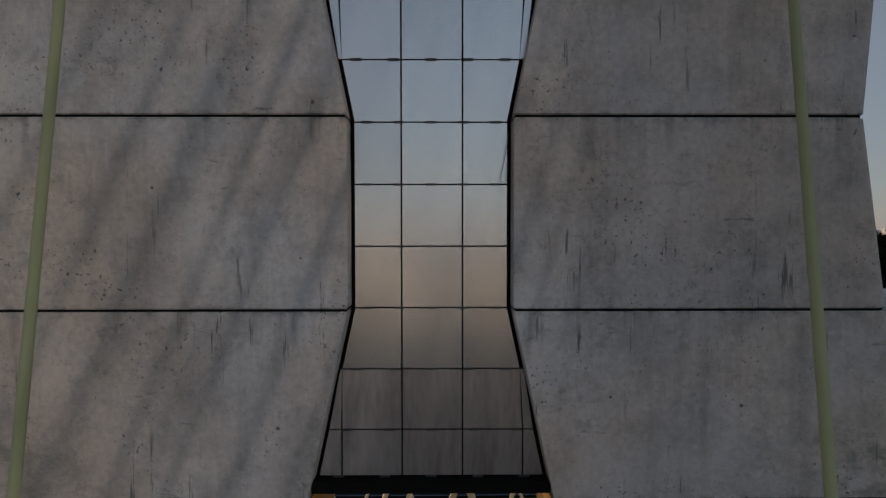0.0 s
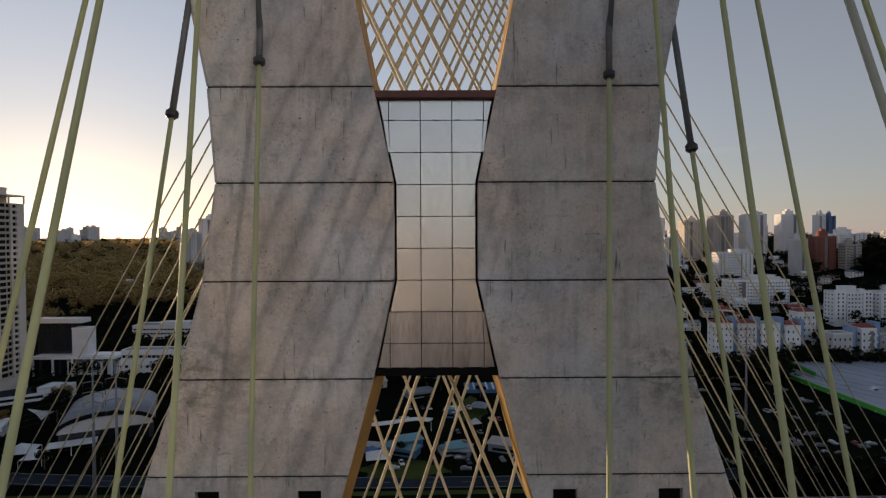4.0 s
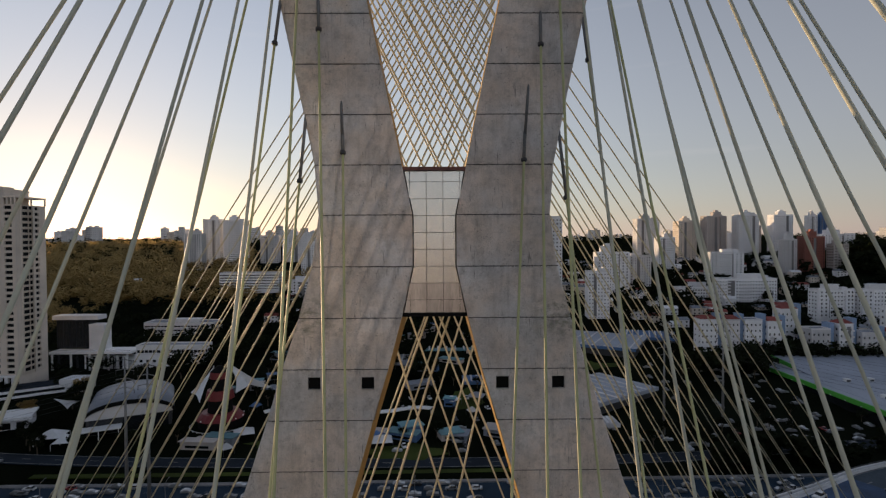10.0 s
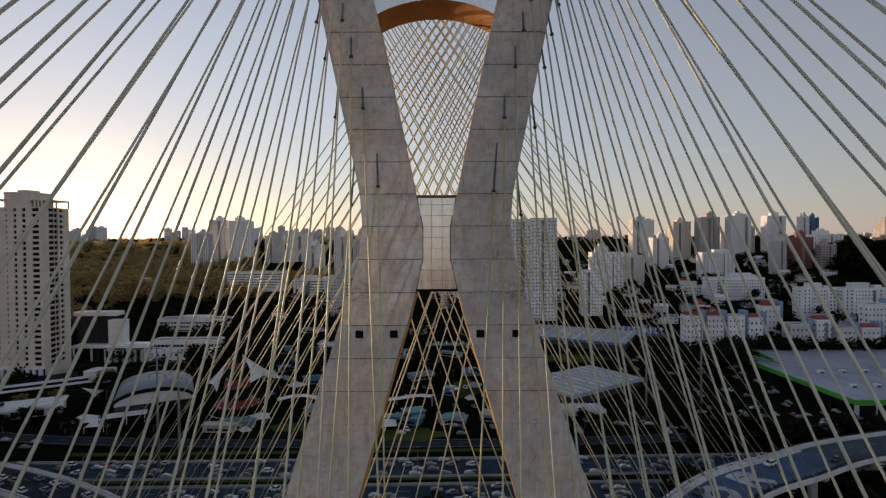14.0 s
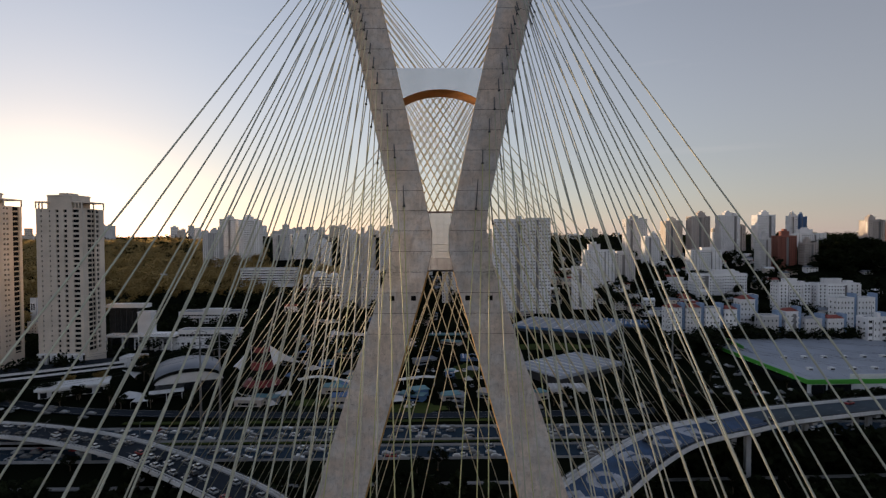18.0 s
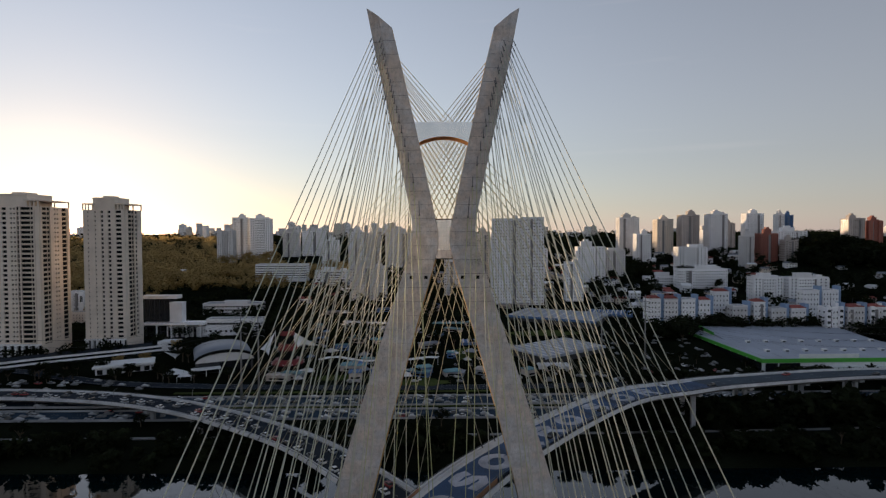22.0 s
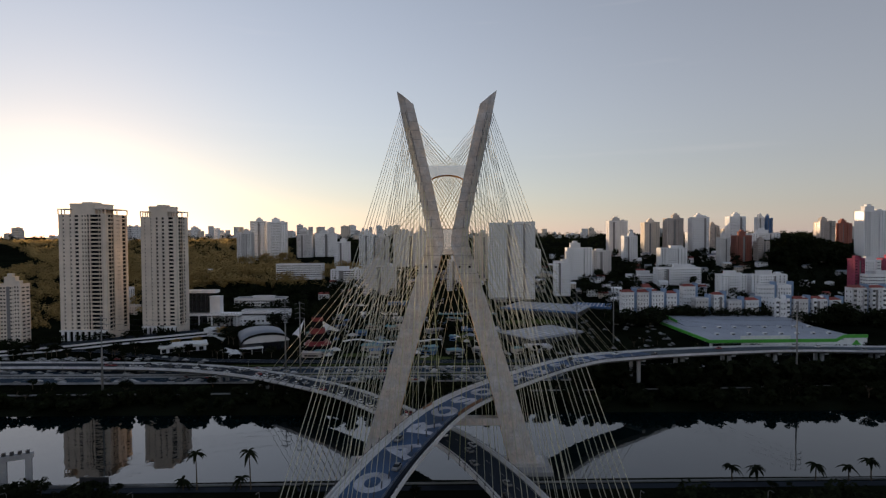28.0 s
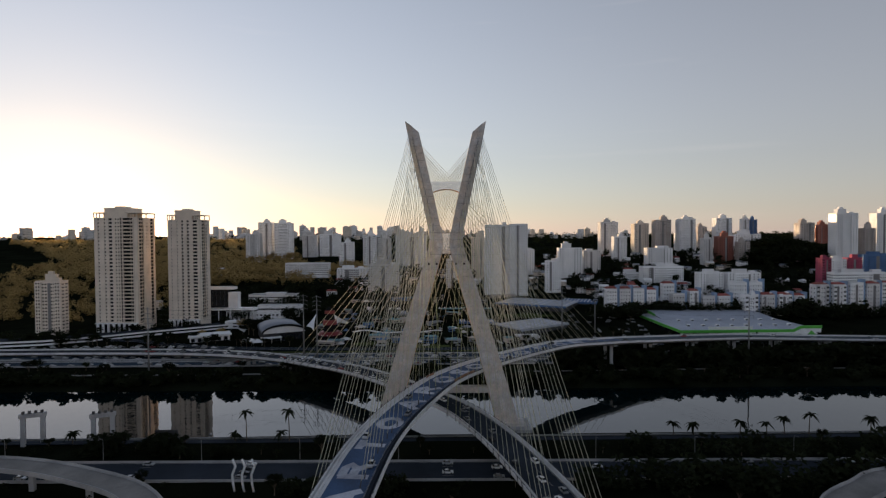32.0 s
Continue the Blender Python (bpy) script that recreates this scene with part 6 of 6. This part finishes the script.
def make_car(i):
    ob = thing("car", CAR_WORDS[i] + " passenger car in evening traffic", "car", group="cars")
    body = Shape().loft([ring_at(-2.1, 1.5, 0.35, 0.62), ring_at(-1.95, 1.72, 0.25, 0.8), ring_at(-0.9, 1.76, 0.22, 0.92), ring_at(1.3, 1.76, 0.22, 0.95), ring_at(2.0, 1.7, 0.25, 0.9), ring_at(2.12, 1.5, 0.4, 0.8)])
    part("body", body, CAR_COLOURS[i], ob)
    cab = Shape().loft([[(-0.78, -1.0, 0.9), (0.78, -1.0, 0.9), (0.78, 1.75, 0.92), (-0.78, 1.75, 0.92)], [(-0.62, -0.25, 1.42), (0.62, -0.25, 1.42), (0.62, 1.2, 1.42), (-0.62, 1.2, 1.42)]])
    part("cabin_glass", cab, GLASS, ob)
    part("roof", Shape().box(-0.6, 0.6, -0.2, 1.15, 1.41, 1.48), CAR_COLOURS[i], ob)
    for sx in (-1, 1):
        for yy in (-1.3, 1.3):
            part("wheel", Shape().tube([(sx * 0.72, yy, 0.32), (sx * 0.9, yy, 0.32)], 0.32, 10), RUBBER, ob)
    return ob


CARS = [make_car(i) for i in range(5)]
fresh = set(range(5))


def put_car(x, y, z, heading):
    i = rnd.choice((0, 0, 0, 1, 1, 2, 2, 3, 3, 4))
    m = pose(x, y, z, 0, 0, math.degrees(heading))
    if i in fresh:
        fresh.discard(i)
        CARS[i].matrix_basis = m
    else:
        copy_thing(CARS[i], m)


def traffic(line, offs, gap, z, lo, hi, keep=0.8, test=lambda p: True):
    s = sides(line)
    for off, sign in offs:
        run = rnd.uniform(0, gap)
        for (p, d, r), (q, _, _) in zip(s, s[1:]):
            run += (q - p).length
            if run > gap and lo < p.x < hi and test(p):
                run = rnd.uniform(0, gap * 0.5)
                if rnd.random() < keep:
                    c = p + r * off
                    put_car(c.x, c.y, c.z + z, math.atan2(-d.x * sign, d.y * sign))


traffic(spline(DECK_B, 2.0), ((-4, -1), (-0.6, -1), (3.4, -1)), 8, 0.02, -230, -20, 0.62)
traffic(spline(DECK_B, 2.0), ((-3.6, -1), (0, -1), (3.6, -1)), 26, 0.02, -30, 50, 0.6)
traffic(spline(DECK_A, 2.0), ((-3.6, 1), (3.6, 1)), 60, 0.07, -60, 400, 0.7)
for ln, n_l, wd in ((far_1, 3, 13), (far_2, 4, 15)):
    traffic([p for a_, b_2 in zip(ln, ln[1:]) for p in (a_, a_.lerp(b_2, 0.33), a_.lerp(b_2, 0.66))], [(-wd / 2 + wd * (j + 0.5) / n_l, 1) for j in range(n_l)], 22, 0.05, -230, 200, 0.5)
for ln, n_l, wd in ((near_1, 4, 16), (near_2, 3, 14)):
    traffic([p for a_, b_2 in zip(ln, ln[1:]) for p in (a_, a_.lerp(b_2, 0.5))], [(-wd / 2 + wd * (j + 0.5) / n_l, -1) for j in range(n_l)], 40, 0.05, -180, 180, 0.6)
# car park rows in front of the store and on the fairground
for r_ in range(4):
    for j in range(22):
        if rnd.random() < 0.05:
            put_car(130 + j * 3.1, 196 + r_ * 12 + j * 0.2, terrain(130 + j * 3.1, 200 + r_ * 12) + 0.08, rnd.choice((0, math.pi)))
for r_ in range(5):
    for j in range(20):
        if rnd.random() < 0.3:
            x, y = -18 + j * 3.2, 185 + r_ * 14
            if abs(x - 82) > 36:
                put_car(x, y, terrain(x, y) + 0.05, rnd.choice((0, math.pi)) + 0.3)
for j in range(16):
    put_car(-330 + j * 7.5, 172 + j * 0.6, G + 0.08, 1.5)

def far_cars(spots):
    sh = Shape()
    for x, y, z, h in spots:
        m = pose(x, y, z, 0, 0, math.degrees(h))
        sh.box(-0.87, 0.87, -2.1, 2.1, 0.25, 0.9, m)
        sh.add([m @ Vector(p) for p in ((-0.78, -1.0, 0.9), (0.78, -1.0, 0.9), (0.78, 1.75, 0.9), (-0.78, 1.75, 0.9), (-0.6, -0.2, 1.45), (0.6, -0.2, 1.45), (0.6, 1.2, 1.45), (-0.6, 1.2, 1.45))], [(4, 5, 6, 7), (0, 1, 5, 4), (1, 2, 6, 5), (2, 3, 7, 6), (3, 0, 4, 7)])
    return sh


for words, paint_ in (("silver", CAR_COLOURS[1]), ("dark", CAR_COLOURS[3])):
    spots = []
    for yy in (118.5, 122, 126, 139, 143, 147, 151):
        x = -340.0
        while x < 340:
            x += rnd.uniform(10, 60)
            spots.append((x, yy + x * 0.008, G + 0.05, 1.57))
    for _ in range(30):
        x, y = rnd.uniform(-60, 200), rnd.uniform(176, 205)
        spots.append((x, y, terrain(x, y) + 0.05, rnd.choice((0.2, 1.6))))
    for _ in range(34 if words == "dark" else 3):
        x, y = rnd.uniform(120, 192), rnd.uniform(196, 300)
        spots.append((x, y, terrain(x, y) + 0.05, rnd.choice((0.1, 1.6))))
    for _ in range(25):
        x, y = rnd.uniform(-400, -170), rnd.uniform(166, 186)
        spots.append((x, y, G + 0.05, 1.5))
    ob = new("distant_cars", far_cars(spots).mesh("distant_cars", paint_))
    tagged(ob, words + " cars thronging the far riverside roads", "cars", "", "stuff")

# ---- trees ----
def leaves(sh, centre, radius, n, size, g):
    for _ in range(n):
        while True:
            p = Vector((g.uniform(-1, 1), g.uniform(-1, 1), g.uniform(-1, 1)))
            if 0.35 < p.length < 1:
                break
        c = Vector(centre) + Vector((p.x * radius[0], p.y * radius[1], p.z * radius[2]))
        u = Vector((g.uniform(-1, 1), g.uniform(-1, 1), g.uniform(-0.6, 0.6))).normalized()
        w = u.cross(Vector((g.uniform(-1, 1), g.uniform(-1, 1), 1))).normalized()
        s = size * g.uniform(0.6, 1.4)
        sh.add([c - u * s, c - w * s * 0.6, c + u * s, c + w * s * 0.6], [(0, 1, 2, 3)])


def make_tree(seed, h, label, leaf):
    g = random.Random(seed)
    ob = thing("tree", label, "tree", group="bank trees")
    t = Shape().tube([(0, 0, -0.5), (0.1, 0, h * 0.25), (0.25, 0.1, h * 0.5)], [h * 0.035, h * 0.026, h * 0.016], 7)
    crown = Shape()
    for k in range(9):
        a_ = k * 2.4
        end = Vector((math.cos(a_) * h * g.uniform(0.15, 0.34), math.sin(a_) * h * g.uniform(0.15, 0.34), h * g.uniform(0.5, 0.88)))
        t.tube([(0.15, 0.05, h * (0.28 + 0.02 * k)), tuple(end * 0.6 + Vector((0, 0, h * 0.12))), tuple(end)], [h * 0.014, h * 0.009, h * 0.004], 5)
        leaves(crown, end, (h * 0.17, h * 0.17, h * 0.12), 110, h * 0.04, g)
    part("trunk", t, BARK, ob)
    part("crown", crown.mesh("crown", leaf), leaf, ob)
    return ob


TREES = [make_tree(s, 10, "dark leafy tree on the bank", LEAF) for s in (1, 2, 3)] + [make_tree(9, 9, "bushy tree with leaves coloured as if in warm evening light", LEAF_LIT)]
used = set()


def put_tree(x, y, s, k):
    z = terrain(x, y) - 0.1
    m = pose(x, y, z, 0, 0, rnd.uniform(0, 360))
    if k not in used:
        used.add(k)
        TREES[k].matrix_basis = m
        return
    ob = copy_thing(TREES[k], m)
    ob.scale = (s, s, s * rnd.uniform(0.85, 1.1))


for x, y, s in [(-206, 232, 1.3), (-220, 225, 0.9), (-199, 224, 0.9), (-198, 262, 1.4)]:
    put_tree(x, y, s, 3)
for x, y, s in [(-176, 262, 1.5), (-170, 270, 1.3), (-180, 256, 1.1), (-170, 186, 1.2), (-176, 192, 1.0), (-164, 182, 0.9), (-150, 184, 0.8), (-130, 186, 0.9), (-112, 192, 0.8), (-186, 300, 1.2), (-165, 305, 1.4)]:
    put_tree(x, y, s, rnd.randrange(3))
for _ in range(26):
    put_tree(rnd.uniform(-330, -190), rnd.uniform(182, 206), rnd.uniform(0.6, 1.1), rnd.randrange(3))
for x, y, s in ((-182, 236, 1.5), (-176, 232, 1.2), (-189, 240, 1.1), (-166, 300, 1.6), (-158, 292, 1.3)):
    put_tree(x, y, s, rnd.randrange(3))
for _ in range(75):
    put_tree(rnd.uniform(-330, 330), rnd.uniform(78, 92) + rnd.choice((0, 0, 20)), rnd.uniform(0.5, 1.1), rnd.randrange(3))
for _ in range(60):
    put_tree(rnd.uniform(-260, 260), rnd.choice((-26, -30, -36, -66, -74, -80)) + rnd.uniform(-2, 2), rnd.uniform(0.35, 0.8), rnd.randrange(3))
for _ in range(80):
    x, y = rnd.uniform(-110, 200), rnd.uniform(176, 330)
    if 40 < x < 140 and y > 200:
        continue
    put_tree(x, y, rnd.uniform(0.5, 1.0), rnd.randrange(3))


def palm(x, y, h):
    g = random.Random(int(x * 7 + y))
    ob = thing("palm_tree", "palm tree standing on the near river bank", "palm tree", (x, y, terrain(x, y) - 0.2), group="palm trees")
    lean = g.uniform(-0.5, 0.5)
    part("trunk", Shape().tube([(0, 0, 0), (lean * 0.3, 0, h * 0.5), (lean, 0, h)], [0.28, 0.2, 0.16], 7), BARK, ob)
    for k in range(13):
        a_ = k * 2.4 + g.uniform(-0.2, 0.2)
        up, L = g.uniform(-0.1, 0.9), g.uniform(2.9, 4.2)
        fr = Shape()
        d = Vector((math.cos(a_), math.sin(a_), 0))
        sd = Vector((-d.y, d.x, 0))
        row = []
        for i in range(7):
            t = i / 6
            c = Vector((lean, 0, h)) + d * L * t + Vector((0, 0, up * L * t - 1.1 * L * t * t * 0.9))
            wv = 0.55 * math.sin(math.pi * min(1, t * 0.9 + 0.1)) + 0.05
            row.append((c + sd * wv - Vector((0, 0, wv * 0.5)), c, c - sd * wv - Vector((0, 0, wv * 0.5))))
        fr.add([p for r in row for p in r], [q for i in range(6) for q in ((3 * i, 3 * i + 1, 3 * i + 4, 3 * i + 3), (3 * i + 1, 3 * i + 2, 3 * i + 5, 3 * i + 4))])
        part("frond", fr.mesh("frond", LEAF), LEAF, ob)


for x, y, h in ((-89, -22, 13.5), (-70, -22, 14), (-94, -22, 4), (-74, -21, 4), (-165, -24, 6), (102, -17, 6), (111, -17, 5.5), (132, -17, 6.5), (144, -17, 5.5), (152, -17, 8), (163, -17, 9.5), (120, -40, 6), (190, -18, 8), (-110, -40, 5)):
    palm(x, y, h)


def woodland(name, label, spots, leaf, per=26, seed=5, size=0.13):
    """Many uneven crowns of leaf clumps in one mesh."""
    g = random.Random(seed)
    sh = Shape()
    for x, y, s in spots:
        z = terrain(x, y)
        for k in range(4):
            c = (x + g.uniform(-0.5, 0.5) * s, y + g.uniform(-0.5, 0.5) * s, z + s * g.uniform(0.35, 0.95))
            leaves(sh, c, (s * 0.42, s * 0.42, s * 0.34), per, s * size, g)
    ob = new(name, sh.mesh(name, leaf))
    return tagged(ob, label, "woods", "", "stuff")


def clear(x, y):
    return not any(abs(x - a) < w / 2 + 4 and -5 < y - b < 24 for a, b, w in taken)


spots = []
while len(spots) < 1050:
    x, y = rnd.uniform(-720, -90), rnd.uniform(310, 700)
    if clear(x, y) and x < -y * 0.16:
        spots.append((x, y, rnd.uniform(7, 13)))
woodland("woodland", "woods on the slope, leaves coloured as if in low sunlight", [p for p in spots if p[1] >= 505 or p[0] < -330], LEAF_LIT, 44, 5, 0.085)
woodland("woodland", "woods at the foot of the slope, leaves coloured dark as if shaded", [p for p in spots if p[1] < 505 and p[0] >= -330], LEAF, 24, 19)
spots = []
while len(spots) < 900:
    x, y = rnd.uniform(-90, 720), rnd.uniform(250, 850)
    if x < y * 1.05 + 130 and clear(x, y) and not (190 < x < 335 and 185 < y < 312) and not (y < 345 and x < 200 and rnd.random() < 0.6) and not (30 < x < 150 and 200 < y < 412):
        spots.append((x, y, rnd.uniform(6, 14)))
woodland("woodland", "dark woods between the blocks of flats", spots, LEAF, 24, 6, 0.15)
spots = [(rnd.uniform(440, 640), rnd.uniform(535, 640), rnd.uniform(11, 22)) for _ in range(330)]
spots = [(x, y, s) for x, y, s in spots if clear(x, y) and x > 475]
woodland("woodland", "tall dark wood on the hill top", spots, LEAF, 40, 7)
spots = []
for _ in range(900):
    y = rnd.uniform(900, 2600)
    spots.append((rnd.uniform(-0.95, 0.95) * y, y, rnd.uniform(9, 20)))
woodland("woodland", "distant wooded ridge along the horizon", spots, LEAF, 14, 8)
spots = []
for _ in range(620):
    x = rnd.uniform(-700, 700)
    spots.append((x, 72 + x * 0.012 + rnd.uniform(-3, 16), rnd.uniform(3, 6.5)))
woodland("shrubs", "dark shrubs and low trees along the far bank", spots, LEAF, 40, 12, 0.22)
spots = []
for _ in range(260):
    x = rnd.uniform(-500, 500)
    spots.append((x, rnd.choice((-30, -34, -37, -66, -70, -76, -80)) + x * 0.012 + rnd.uniform(-2, 2), rnd.uniform(1.5, 3.5)))
woodland("shrubs", "dark shrubs beside the near riverside roads", spots, LEAF, 22, 13)
spots = []
for _ in range(330):
    x = rnd.uniform(48, 420)
    spots.append((x, rnd.choice((-64, -67, -71, -40)) + rnd.uniform(-2, 2), rnd.uniform(4.5, 9.5)))
for _ in range(60):
    spots.append((rnd.uniform(-60, -16), rnd.uniform(-76, -64), rnd.uniform(2.5, 5)))
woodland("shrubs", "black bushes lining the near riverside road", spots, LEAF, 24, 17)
spots = [(-144 + rnd.uniform(-6, 6), -35 + rnd.uniform(-2, 2), rnd.uniform(5, 8)) for _ in range(14)] + [(-119 + rnd.uniform(-5, 5), -36 + rnd.uniform(-2, 2), rnd.uniform(5, 7)) for _ in range(12)] + [(-95 + rnd.uniform(-12, 12), -38 + rnd.uniform(-2, 2), rnd.uniform(2, 4)) for _ in range(14)]
woodland("shrubs", "rounded dark bushes on the near bank", spots, LEAF, 40, 18)
spots = []
for _ in range(330):
    x = rnd.uniform(150, 560)
    behind = 195 < x < 324         # a thin row between the store and the flats
    spots.append((x, rnd.uniform(301, 304) if behind else rnd.uniform(276, 289), rnd.uniform(7, 12) if behind else rnd.uniform(6, 13) * (1.35 if math.sin(x * 0.11) > 0.55 else 1)))
woodland("woodland", "dark trees in front of the walk-up flats", spots, LEAF, 22, 14)
spots = []
for _ in range(1600):
    y = rnd.uniform(520, 1500)
    spots.append((rnd.uniform(-0.95, -0.36) * y, y, rnd.uniform(9, 16)))
woodland("woodland", "woods on the far hillside, leaves coloured as if sunlit and hazy", spots, LEAF_LIT, 34, 15, 0.09)

spots = []
for _ in range(60):
    x = rnd.uniform(-500, -215)
    spots.append((x, lerp_table([(-520, 168), (-400, 178), (-340, 193), (-300, 214), (-276, 233), (-247, 251), (-214, 273)], x) + rnd.uniform(6, 34), rnd.uniform(6.5, 9)))
woodland("shrubs", "dark planted shrubs on the parking podium", spots, LEAF, 24, 21, 0.16)
spots = []
for _ in range(420):
    x = rnd.uniform(78, 520)
    spots.append((x, rnd.uniform(104, 114) + (x - 80) * 0.02, rnd.uniform(7, 12)))
for _ in range(160):
    x = rnd.uniform(95, 520)
    spots.append((x, rnd.uniform(160, 176) + (x - 80) * 0.03, rnd.uniform(5, 8)))
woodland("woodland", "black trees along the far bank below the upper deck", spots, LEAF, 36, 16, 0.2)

# ---- unseen plain city added behind the camera's way, for reflections and bounced light ----
for k in range(34):
    x, y = -640 + k * 39 + rnd.uniform(-12, 12), rnd.uniform(-760, -430)
    building("rear_block", "unseen plain block of flats added for reflections and bounced light", x, y, rnd.uniform(22, 36), 20, G, rnd.uniform(28, 88), rnd.choice((WHITE, CREAM, GREYW)), house=False, far=True)
building("glass_office", "unseen glazed office tower added to go with the spot lamp", 331, -452, 34, 26, G, 118, GREYW, floors=30, bays=12, rz=180 + 37, house=False, band=0.2, pier=0.12, far=True)
